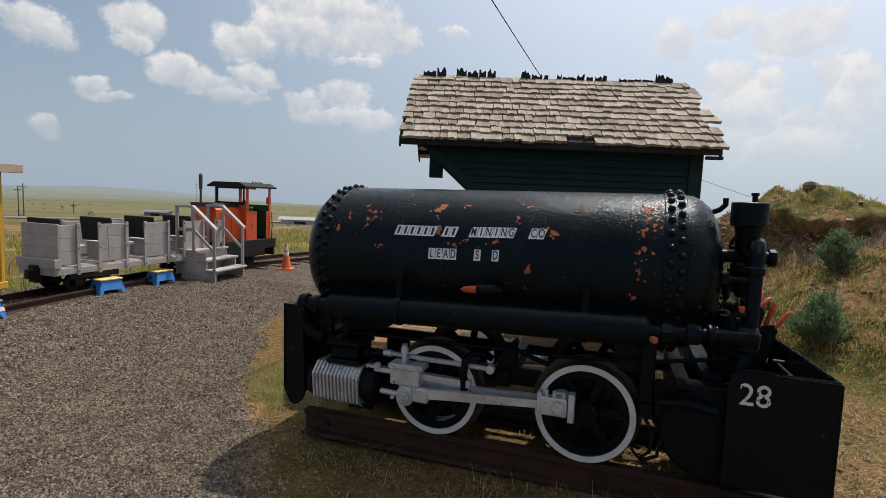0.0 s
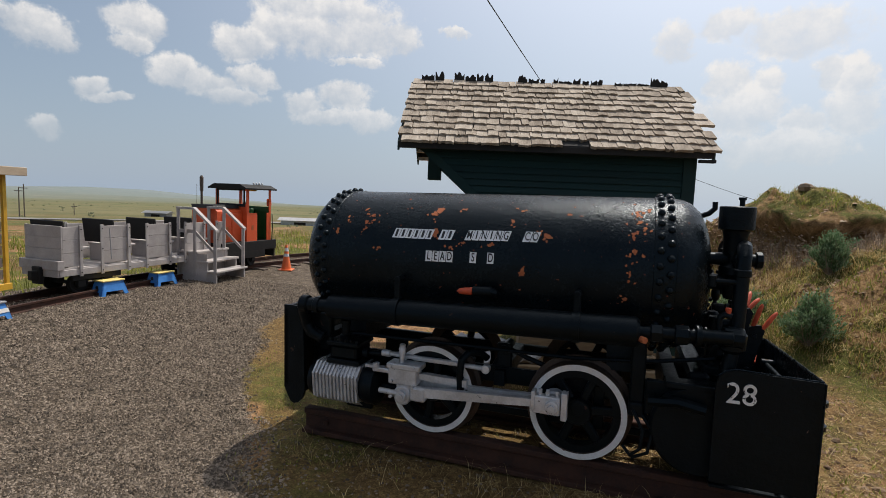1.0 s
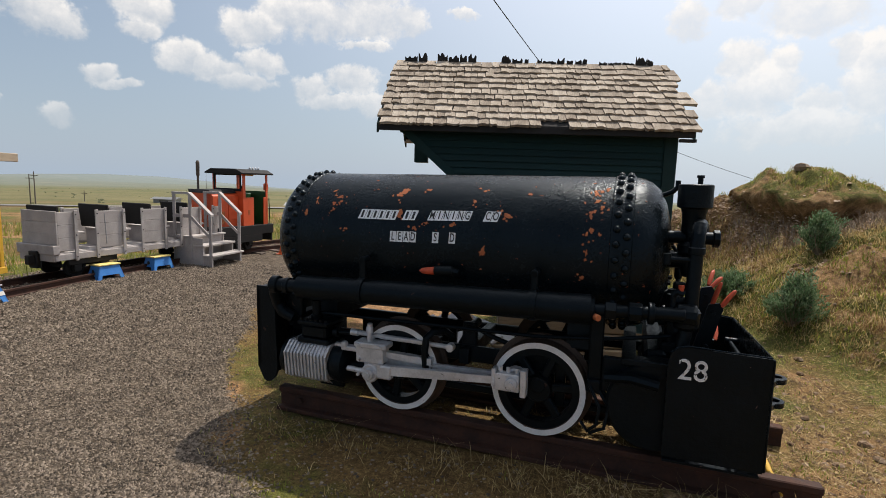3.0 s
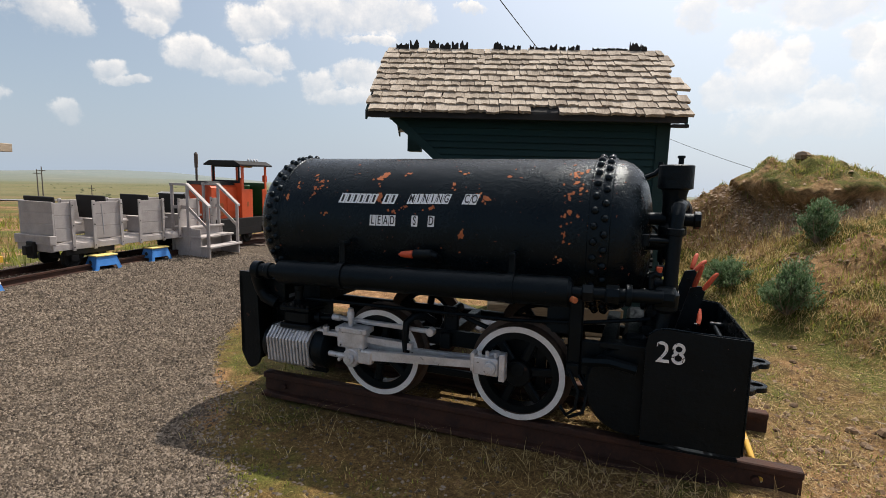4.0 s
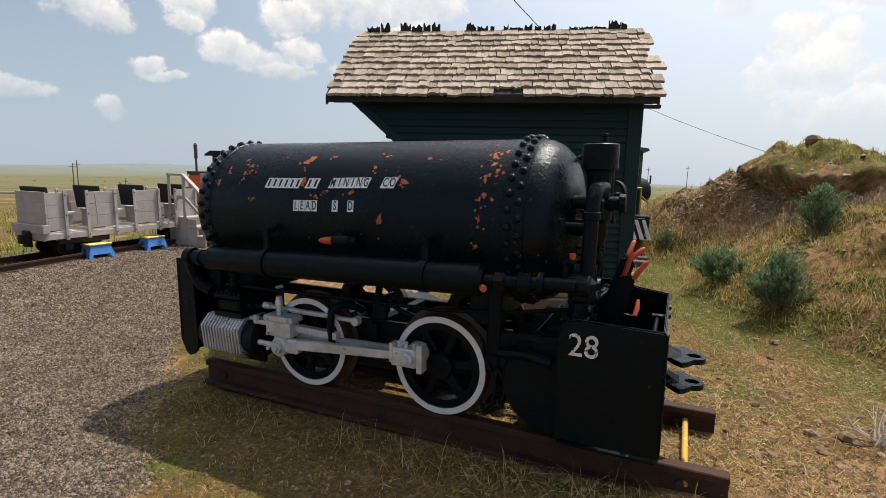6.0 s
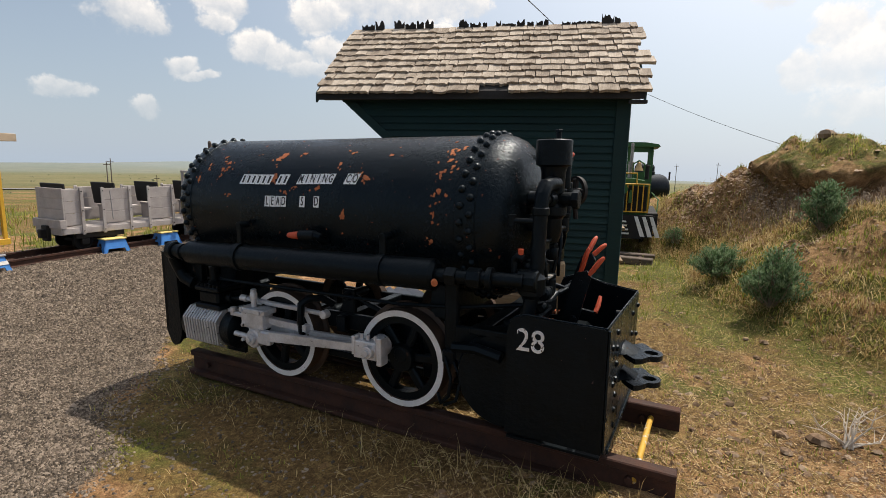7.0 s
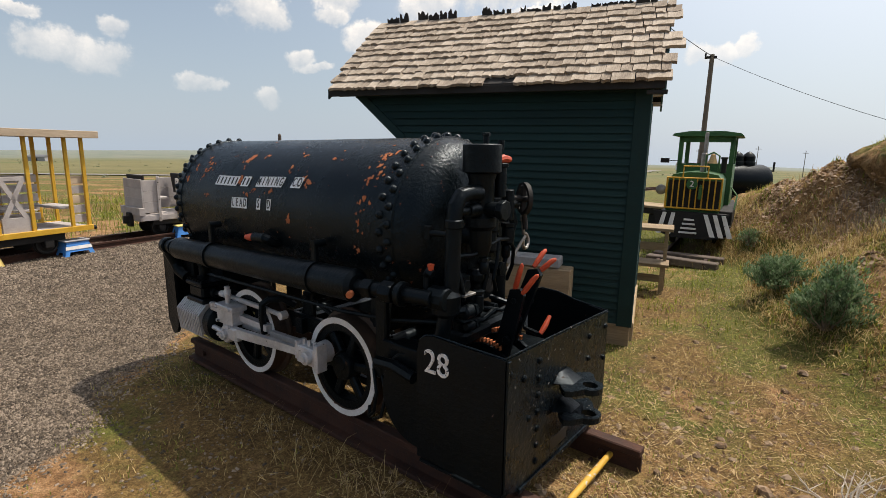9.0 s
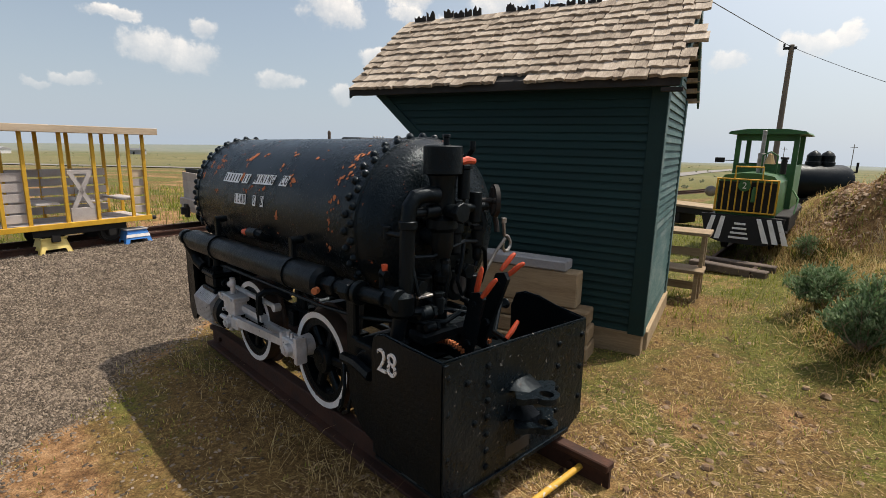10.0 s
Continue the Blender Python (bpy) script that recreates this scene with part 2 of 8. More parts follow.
M_ROD = surface("faded_yellow_rod", [(0.46, 0.25, 0.02), (0.60, 0.36, 0.05)], 0.6, scale=5, fine=50, bump=0.3, chips=((0.50, 0.47, 0.40), 9, 0.55))
M_YELLOW = surface("yellow_paint", [(0.50, 0.27, 0.015), (0.64, 0.37, 0.03)], 0.55, scale=5, fine=50, bump=0.25)
M_LEMON = surface("pale_yellow_plastic", [(0.72, 0.55, 0.16), (0.80, 0.64, 0.24)], 0.5, scale=6, fine=60, bump=0.1)
M_BLUE = surface("blue_plastic", [(0.035, 0.19, 0.55), (0.06, 0.26, 0.66)], 0.45, scale=6, fine=60, bump=0.1)
M_REDOR = surface("vermilion_paint", [(0.62, 0.075, 0.018), (0.74, 0.11, 0.03)], 0.42, scale=4, fine=50, bump=0.15)
M_CONE = surface("cone_orange", [(0.75, 0.13, 0.03), (0.85, 0.19, 0.05)], 0.5, bump=0.1)
M_DKGREEN = surface("loco_green_paint", [(0.018, 0.085, 0.022), (0.032, 0.13, 0.034)], 0.45, scale=4, fine=50, bump=0.2)
M_DARK = surface("dark_metal", [(0.010, 0.010, 0.010), (0.022, 0.020, 0.019)], 0.65, scale=6, fine=60, bump=0.3, spec=0.25)
M_WORN = surface("worn_black_plate", [(0.0022, 0.0042, 0.0058), (0.006, 0.0098, 0.0130)], 0.22, scale=5, fine=38, bump=1.0, chips=((0.15, 0.14, 0.13), 34, 0.672), spec=0.2, tint=(0.6, 0.82, 1.0))
M_STENCIL = surface("worn_white_stencil", [(0.60, 0.59, 0.57), (0.78, 0.77, 0.75)], 0.6, scale=8, fine=70, bump=0.2, chips=((0.012, 0.013, 0.014), 42, 0.60))
M_PINE = surface("bare_pine", [(0.38, 0.29, 0.20), (0.54, 0.43, 0.31)], 0.75, scale=3, fine=40, bump=0.3, stretch=(0.3, 2, 2))
M_LITTER = surface("plant_litter", [(0.075, 0.038, 0.017), (0.20, 0.115, 0.052), (0.42, 0.30, 0.155)], 0.85, scale=2, fine=30, bump=0, island=0.9)
M_TIE = surface("old_tie", [(0.06, 0.045, 0.035), (0.13, 0.10, 0.08)], 0.9, scale=5, fine=40, bump=0.6)
M_BRASS = surface("bell_brass", [(0.40, 0.25, 0.10), (0.55, 0.38, 0.18)], 0.35, metal=0.9, bump=0.1)
M_POLE = surface("pole_wood", [(0.10, 0.08, 0.065), (0.19, 0.16, 0.13)], 0.9, scale=3, fine=30, bump=0.5, stretch=(2, 2, 0.3))
M_SAGE = surface("sage_leaf", [(0.080, 0.145, 0.058), (0.145, 0.23, 0.105), (0.26, 0.345, 0.20)], 0.7, scale=6, fine=60, bump=0, island=0.5)
M_TWIG = surface("dry_twig", [(0.16, 0.115, 0.08), (0.33, 0.26, 0.19)], 0.9, scale=9, fine=60, bump=0, island=0.4)
M_STRAW = surface("dry_grass", [(0.22, 0.14, 0.05), (0.40, 0.285, 0.115), (0.60, 0.48, 0.24)], 0.8, scale=2, fine=30, bump=0, island=0.5)
M_GRASS = surface("green_grass", [(0.12, 0.15, 0.018), (0.215, 0.25, 0.036), (0.36, 0.365, 0.08)], 0.75, scale=1.2, fine=30, bump=0, island=0.5)
M_STONE = surface("rubble_stone", [(0.11, 0.066, 0.035), (0.20, 0.128, 0.074), (0.28, 0.205, 0.138)], 0.9, scale=5, fine=50, bump=0.5, island=0.5)
M_CLOD = surface("earth_clod", [(0.20, 0.115, 0.062), (0.36, 0.235, 0.145), (0.52, 0.38, 0.265)], 0.95, scale=5, fine=50, bump=0.5, island=0.5)
M_GRAVEL = surface("crushed_gravel", [(0.062, 0.048, 0.035), (0.15, 0.117, 0.087), (0.27, 0.216, 0.165)], 0.9, scale=6, fine=60, bump=0.3, island=0.6)
M_SHRUB = surface("far_shrub", [(0.11, 0.125, 0.06), (0.17, 0.175, 0.10)], 0.9, scale=1, fine=9, bump=0, island=0.5)
M_ROAD = surface("road_gravel", [(0.15, 0.14, 0.13), (0.22, 0.205, 0.19)], 0.9, scale=0.5, fine=6, bump=0)
M_FARWALL = surface("far_wall", [(0.5, 0.5, 0.5), (0.7, 0.7, 0.7)], 0.8, bump=0)
M_GLASS = bpy.data.materials.new("window_glass")
M_GLASS.use_nodes = True
M_GLASS.node_tree.nodes["Principled BSDF"].inputs["Transmission Weight"].default_value = 1.0
M_GLASS.node_tree.nodes["Principled BSDF"].inputs["Roughness"].default_value = 0.03


def thin(m, share):
    """Leaves and blades let some of the sun through."""
    n, l = m.node_tree.nodes, m.node_tree.links
    bsdf, out = n["Principled BSDF"], n["Material Output"]
    tr, mx = n.new("ShaderNodeBsdfTranslucent"), n.new("ShaderNodeMixShader")
    l.new(bsdf.inputs["Base Color"].links[0].from_socket, tr.inputs["Color"])
    mx.inputs[0].default_value = share
    l.new(bsdf.outputs[0], mx.inputs[1])
    l.new(tr.outputs[0], mx.inputs[2])
    l.new(mx.outputs[0], out.inputs["Surface"])


for m_, k_ in ((M_GRASS, 0.5), (M_STRAW, 0.42), (M_SAGE, 0.3)):
    thin(m_, k_)


# ---- mesh building ----
class Shape:
    """Collects vertices and faces of one part."""

    def __init__(self):
        self.v, self.f = [], []

    def add(self, verts, faces):
        k = len(self.v)
        self.v += [tuple(p) for p in verts]
        self.f += [tuple(i + k for i in f) for f in faces]
        return self

    def box(self, lo, hi, c=0.004, m=None):
        """A box with chamfered edges, turned by m."""
        ctr = [(a + b) / 2 for a, b in zip(lo, hi)]
        h = [abs(b - a) / 2 for a, b in zip(lo, hi)]
        c = min(c, min(h) * 0.45)
        pts, key = [], {}
        for sx in (-1, 1):
            for sy in (-1, 1):
                for sz in (-1, 1):
                    for ax in range(3):
                        p = [sx * (h[0] - c), sy * (h[1] - c), sz * (h[2] - c)]
                        p[ax] = (sx, sy, sz)[ax] * h[ax]
                        key[(sx, sy, sz, ax)] = len(pts)
                        q = Vector(p)
                        if m is not None:
                            q = m @ q
                        pts.append(tuple(q + Vector(ctr)))
        k = key
        fs = []
        for ax in range(3):
            a1, a2 = [i for i in range(3) if i != ax]
            for s in (-1, 1):
                quad = []
                for u, w in ((-1, -1), (1, -1), (1, 1), (-1, 1)):
                    t = [0, 0, 0]
                    t[ax], t[a1], t[a2] = s, u, w
                    quad.append(k[(*t, ax)])
                flip = (s > 0) == (ax == 1)
                fs.append(tuple(reversed(quad)) if flip else tuple(quad))
            for u in (-1, 1):
                for w in (-1, 1):
                    e = []
                    for s in (-1, 1):
                        t = [0, 0, 0]
                        t[ax], t[a1], t[a2] = s, u, w
                        e.append(tuple(t))
                    quad = [k[(*e[0], a1)], k[(*e[0], a2)], k[(*e[1], a2)], k[(*e[1], a1)]]
                    fs.append(tuple(quad))
        for sx in (-1, 1):
            for sy in (-1, 1):
                for sz in (-1, 1):
                    fs.append(tuple(k[(sx, sy, sz, a)] for a in range(3)))
        return self.add(pts, fs)

    def lathe(self, prof, origin, axis, n=24, caps=True):
        """Turns a profile of (along, radius) round an axis."""
        w = Vector(axis).normalized()
        u = w.orthogonal().normalized()
        v = w.cross(u)
        o = Vector(origin)
        vs, fs = [], []
        for t, r in prof:
            for i in range(n):
                a = 2 * math.pi * i / n
                vs.append(tuple(o + w * t + (u * math.cos(a) + v * math.sin(a)) * r))
        for j in range(len(prof) - 1):
            for i in range(n):
                i2 = (i + 1) % n
                fs.append((j * n + i, j * n + i2, (j + 1) * n + i2, (j + 1) * n + i))
        if caps:
            fs.append(tuple(reversed(range(n))))
            fs.append(tuple(range((len(prof) - 1) * n, len(prof) * n)))
        return self.add(vs, fs)

    def cyl(self, a, b, r, r2=None, n=16):
        a, b = Vector(a), Vector(b)
        d = (b - a).length
        r2 = r if r2 is None else r2
        c = min(r, r2, d) * 0.12
        return self.lathe([(0, r - c), (c, r), (d - c, r2), (d, r2 - c)], a, b - a, n)

    def ring(self, centre, axis, r0, r1, t, n=40):
        """A flat ring of inner and outer radius, t thick along the axis."""
        return self.lathe([(0, r0), (0, r1), (t, r1), (t, r0), (0, r0)], centre, axis, n, caps=False)

    def tube(self, path, r, n=8):
        """A round bar along a polyline with rounded joints."""
        pts = [Vector(p) for p in path]
        vs, fs = [], []
        u = None
        for i, p in enumerate(pts):
            d = (pts[min(i + 1, len(pts) - 1)] - pts[max(i - 1, 0)]).normalized()
            if u is None:
                u = d.orthogonal().normalized()
            u = (u - d * u.dot(d)).normalized()
            w = d.cross(u)
            rr = r[i] if isinstance(r, (list, tuple)) else r
            for k in range(n):
                a = 2 * math.pi * k / n
                vs.append(tuple(p + (u * math.cos(a) + w * math.sin(a)) * rr))
        for j in range(len(pts) - 1):
            for k in range(n):
                k2 = (k + 1) % n
                fs.append((j * n + k, j * n + k2, (j + 1) * n + k2, (j + 1) * n + k))
        fs.append(tuple(reversed(range(n))))
        fs.append(tuple(range((len(pts) - 1) * n, len(pts) * n)))
        return self.add(vs, fs)

    def prism(self, poly, push):
        """A flat outline of points pushed along a vector."""
        n = len(poly)
        a = [Vector(p) for p in poly]
        b = [p + Vector(push) for p in a]
        fs = [tuple(reversed(range(n))), tuple(range(n, 2 * n))]
        fs += [(i, (i + 1) % n, n + (i + 1) % n, n + i) for i in range(n)]
        return self.add(a + b, fs)

    def ball(self, c, r, n=10, squash=(1, 1, 1)):
        k = max(4, n // 2)
        vs, fs = [], []
        for j in range(1, k):
            for i in range(n):
                th, ph = math.pi * j / k, 2 * math.pi * i / n
                vs.append((c[0] + r * squash[0] * math.sin(th) * math.cos(ph), c[1] + r * squash[1] * math.sin(th) * math.sin(ph), c[2] + r * squash[2] * math.cos(th)))
        top, bot = len(vs), len(vs) + 1
        vs += [(c[0], c[1], c[2] + r * squash[2]), (c[0], c[1], c[2] - r * squash[2])]
        for j in range(k - 2):
            for i in range(n):
                i2 = (i + 1) % n
                fs.append((j * n + i, (j + 1) * n + i, (j + 1) * n + i2, j * n + i2))
        for i in range(n):
            i2 = (i + 1) % n
            fs += [(top, i, i2), (bot, (k - 2) * n + i2, (k - 2) * n + i)]
        return self.add(vs, fs)


def mesh_of(name, shape, material, angle=32.0):
    me = bpy.data.meshes.new(name)
    me.from_pydata(shape.v, [], shape.f)
    bm = bmesh.new()
    bm.from_mesh(me)
    bmesh.ops.recalc_face_normals(bm, faces=bm.faces)
    bm.to_mesh(me)
    bm.free()
    me.polygons.foreach_set("use_smooth", [True] * len(me.polygons))
    me.set_sharp_from_angle(angle=radians(angle))
    me.materials.append(material)
    return me


def part(name, shape, material, parent, label="", angle=32.0):
    """One mesh object under a thing or a part."""
    me = shape if isinstance(shape, bpy.types.Mesh) else mesh_of(name, shape, material, angle)
    ob = new(name, me)
    ob.parent = parent
    return tagged(ob, label)


def thing(name, label, category, m=None, group="", kind=""):
    ob = new(name)
    ob.empty_display_size = 0.2
    ob.matrix_world = m or Matrix.Identity(4)
    return tagged(ob, label, category, group, kind)


def single(name, shape, material, label, category, m=None, group="", kind="", angle=32.0):
    ob = new(name, mesh_of(name, shape, material, angle))
    ob.matrix_world = m or Matrix.Identity(4)
    return tagged(ob, label, category, group, kind)


def letters(text, size, depth=0.002, bold=0.0):
    """A mesh of words in the built-in font, lying in the xy plane, centred."""
    cu = bpy.data.curves.new("writing", "FONT")
    cu.offset = bold
    cu.body, cu.size, cu.extrude, cu.align_x, cu.align_y = text, size, depth, "CENTER", "CENTER"
    ob = bpy.data.objects.new("writing", cu)
    scene.collection.objects.link(ob)
    dg = bpy.context.evaluated_depsgraph_get()
    me = bpy.data.meshes.new_from_object(ob.evaluated_get(dg))
    bpy.data.objects.remove(ob)
    bpy.data.curves.remove(cu)
    return me


def smooth(a, b, x):
    t = min(1, max(0, (x - a) / (b - a)))
    return t * t * (3 - 2 * t)


def lerp_table(table, x):
    if x <= table[0][0]:
        return table[0][1]
    for (a, p), (b, q) in zip(table, table[1:]):
        if x <= b:
            return p + (q - p) * (x - a) / (b - a)
    return table[-1][1]


def to_polyline(x, y, pts):
    """Distance to a polyline of (x, y, value) and the value there."""
    best, val = 1e9, 0
    for (ax, ay, av), (bx, by, bv) in zip(pts, pts[1:]):
        dx, dy = bx - ax, by - ay
        t = min(1, max(0, ((x - ax) * dx + (y - ay) * dy) / (dx * dx + dy * dy)))
        d = math.hypot(x - ax - dx * t, y - ay - dy * t)
        if d < best:
            best, val = d, av + (bv - av) * t
    return best, val


# ---- ground ----
LOCO_AT = Vector((0.673, 2.755, -0.037))
LOCO_TURN = radians(-20.67)
LOCO = Matrix.Translation(LOCO_AT) @ Matrix.Rotation(LOCO_TURN, 4, "Z") @ Matrix.Rotation(radians(-0.75), 4, "Y") @ Matrix.Diagonal((1.024, 1.037, 1.046, 1))
LOCO_INV = LOCO.inverted()
SHED = pose(2.518, 4.964, 0.03, 0, 0, -3.7)
TRACK = [(-6.35, -5.58, 0), (-5.66, 1.86, 0), (-5.39, 4.65, 0), (-5.31, 5.86, 0), (-5.1, 7.44, 0), (-4.14, 10.23, 0), (-2.77, 13.39, 0), (-0.05, 19.9, 0), (5.95, 32.65, 0), (16.0, 50.0, 0)]   # the rail nearer the loading area
RIDGE = [(6.05, 8.3, 2.06), (6.9, 8.5, 1.88), (7.8, 8.8, 1.62), (10.0, 7.5, 1.42), (11.5, 2.5, 1.35)]
BERM = [(6.0, 8.4, 1.95), (5.45, 8.95, 1.62), (5.1, 9.6, 1.34), (4.95, 10.7, 1.02), (5.3, 13.0, 0.82), (6.2, 18.0, 0.5), (8.0, 27.0, 0.2)]
PROFILE = [(0, 1.0), (0.41, 0.945), (0.82, 0.85), (1.13, 0.765), (1.23, 0.57), (1.7, 0.44), (2.3, 0.22), (2.9, 0.06), (3.3, 0.0)]
FOOT = [(1.6, 7.0), (2.6, 5.2), (3.5, 4.3), (4.4, 3.75), (5.2, 3.5), (6.2, 3.33), (7.0, 3.6), (8.0, 4.15), (9.5, 4.75), (12.0, 5.2)]   # y and x of the bank's foot
BANK = [(0, 0), (0.25, 0.06), (0.5, 0.22), (1.0, 0.66), (1.4, 0.98), (2.0, 1.22), (3.2, 1.40), (6.0, 1.46)]


def mound_reach(x, y, rough=True):
    wx = x if x > 5.95 else 5.95 - (5.95 - x) * (1 + 0.95 * smooth(6.0, 7.8, y))
    d, top = to_polyline(wx, y, RIDGE)
    return d + (0.16 * noise.noise((x * 1.4, y * 1.4, 6)) if rough else 0), top


def ground_z(x, y, rough=True):
    z = 0.10 * smooth(-0.4, 2.6, x) + 0.09 * smooth(2.6, 4.4, x) * smooth(1.5, 3.5, y)
    z += 0.19 * smooth(-1.6, -4.4, x) * smooth(40, 20, y)
    d, top = mound_reach(x, y, rough)
    z1 = top * lerp_table(PROFILE, d)
    d2, top2 = to_polyline(x, y, BERM)
    z2 = top2 * lerp_table([(0, 1.0), (0.25, 0.85), (0.6, 0.42), (1.0, 0.10), (1.4, 0.0)], d2)
    z3 = lerp_table(BANK, (x - lerp_table(FOOT, y)) * 0.8) * smooth(12.0, 9.0, y) if x > 3 else 0.0
    hill = max(z1, z2, z3)
    if rough and hill > 0.02:
        k = min(1, hill)
        hill += k * (0.14 * noise.noise((x * 1.5, y * 1.5, 3)) + 0.09 * noise.noise((x * 3.7, y * 3.7, 5)) + 0.04 * noise.noise((x * 9, y * 9, 7)))
    z += hill
    r = math.hypot(x, y)
    if rough and r < 60:
        z += 0.012 * noise.noise((x * 2.1, y * 2.1, 1)) + 0.006 * noise.noise((x * 8.0, y * 8.0, 2))
    if r > 18:
        z -= 0.022 * (r - 18)
        z += smooth(300, 1500, r) * (4.0 * noise.noise((x / 420, y / 420, 4))) + smooth(1200, 3400, r) * (20 + 55 * smooth(-0.2, -0.6, x / r)) * (0.35 + noise.noise((x / 1300, y / 1300, 9)))
    return z


GRAVEL_EDGE = [(-3, 1.6), (1.0, 0.45), (1.74, -0.42), (2.0, -0.64), (2.6, -0.95), (3.5, -1.38), (4.3, -1.75), (5.2, -1.98), (6.0, -2.3), (7.0, -2.3), (9.0, -1.9), (14.0, 0.0), (40, 6)]


def zone(x, y):
    """How much gravel, green and dirt lie at a place."""
    p = LOCO_INV @ Vector((x, y, 0))
    wob = 0.28 * noise.noise((x * 1.1, y * 1.1, 11)) + 0.12 * noise.noise((x * 3.5, y * 3.5, 12))
    edge = (x - lerp_table(GRAVEL_EDGE, y)) * 0.85
    gravel = smooth(0.16, -0.22, edge + wob * 0.8)
    # beyond the track the ground is grown over
    px = lerp_table([(a[1], a[0]) for a in TRACK], y)
    beyond = smooth(-0.9, -1.3, x - px + wob * 0.5)
    gravel *= 1 - beyond
    gravel *= smooth(60, 30, y)
    green = 0.12 + 0.85 * noise.noise((x * 0.55, y * 0.55, 21)) + 0.5 * noise.noise((x * 1.9, y * 1.9, 22))
    if abs(p.y + 0.1) < 1.1 and -2.3 < p.x < 1.0:
        green += 0.02
    if x < 0.6 and beyond < 0.5:
        green *= 0.55
    if beyond > 0.5:
        green += 0.25
    hill = ground_z(x, y, False)
    if x > 2.0 and y > 3.6:
        green += 0.28 + 0.2 * smooth(3.6, 5.0, y)
    dirt = smooth(0.0, 0.5, noise.noise((x * 0.8, y * 0.8, 31)) + 0.35 * noise.noise((x * 3, y * 3, 32)))
    if x > 2.0 and hill < 0.5:
        dirt = max(dirt * (0.75 - 0.4 * smooth(3.6, 5.0, y)), 0.46 * smooth(4.6, 2.6, y))
    if p.y < -0.35 and p.x > -2.2 and p.y > -3:
        # grass colour deepens the locomotive's shadow: greener inside its edge, dirt outside
        out = smooth(-0.75, -1.15, p.y)
        dirt = max(dirt * (0.35 + 0.65 * out), out * smooth(1.05, 0.60, abs(edge - 0.30)) * smooth(3.1, 2.6, y))
        green += 0.14 * (1 - out) * smooth(-1.7, -1.1, p.x) - 0.8 * out * smooth(1.0, 0.5, edge) * smooth(3.1, 2.6, y)
    if hill > 0.3 and x > 3:
        green += 0.10
        reach = mound_reach(x, y)[0]
        if x < 6.2 and y > 6.7:
            dirt = max(dirt, smooth(0.5, 0.75, hill) * smooth(5.9, 5.3, x - 0.15 * (y - 8.3)))
        if reach < 2.4:
            dirt = max(dirt * 0.7, smooth(1.10, 1.20, reach) * smooth(2.3, 1.75, reach))
        if reach < 1.13:
            green += 0.12
            dirt = max(dirt * 0.7, 0.30)
    return gravel, min(1, max(0, green)), min(1, max(0, dirt))


def axis_steps(lo, hi, step, far, grow=1.22):
    s = list(np.arange(lo, hi + step / 2, step))
    w, a, b = step, s[0], s[-1]
    left, right = [], []
    while a > -far or b < far:
        w *= grow
        if a > -far:
            a -= w
            left.append(a)
        if b < far:
            b += w
            right.append(b)
    return left[::-1] + s + right


def undercut(x, y):
    """The sod on the mound hangs over a worn-out earth face."""
    z = ground_z(x, y)
    if not (3.5 < x < 12.0 and 5.0 < y < 11.0 and z > 0.6):
        return x, y, z
    d = mound_reach(x, y)[0]
    gx, gy = mound_reach(x + 0.05, y)[0] - d, mound_reach(x, y + 0.05)[0] - d
    n = math.hypot(gx, gy) or 1.0
    k = 0.14 * smooth(4.6, 5.4, x) * smooth(0.78, 1.11, d) * smooth(1.205, 1.15, d) - 0.15 * smooth(4.6, 5.4, x) * smooth(1.165, 1.23, d) * smooth(1.6, 1.31, d)
    k *= 1.0 + 0.8 * noise.noise((x * 2.3, y * 2.3, 41))
    j = 0.05 * smooth(0.6, 1.0, z)
    jx, jy = j * noise.noise((x * 5, y * 5, 43)), j * noise.noise((x * 5, y * 5, 47))
    return x + gx / n * k + jx, y + gy / n * k + jy, z + smooth(0.6, 1.0, z) * (0.07 * noise.noise((x * 4, y * 4, 51)) + 0.06 * noise.noise((x * 9, y * 9, 53)))


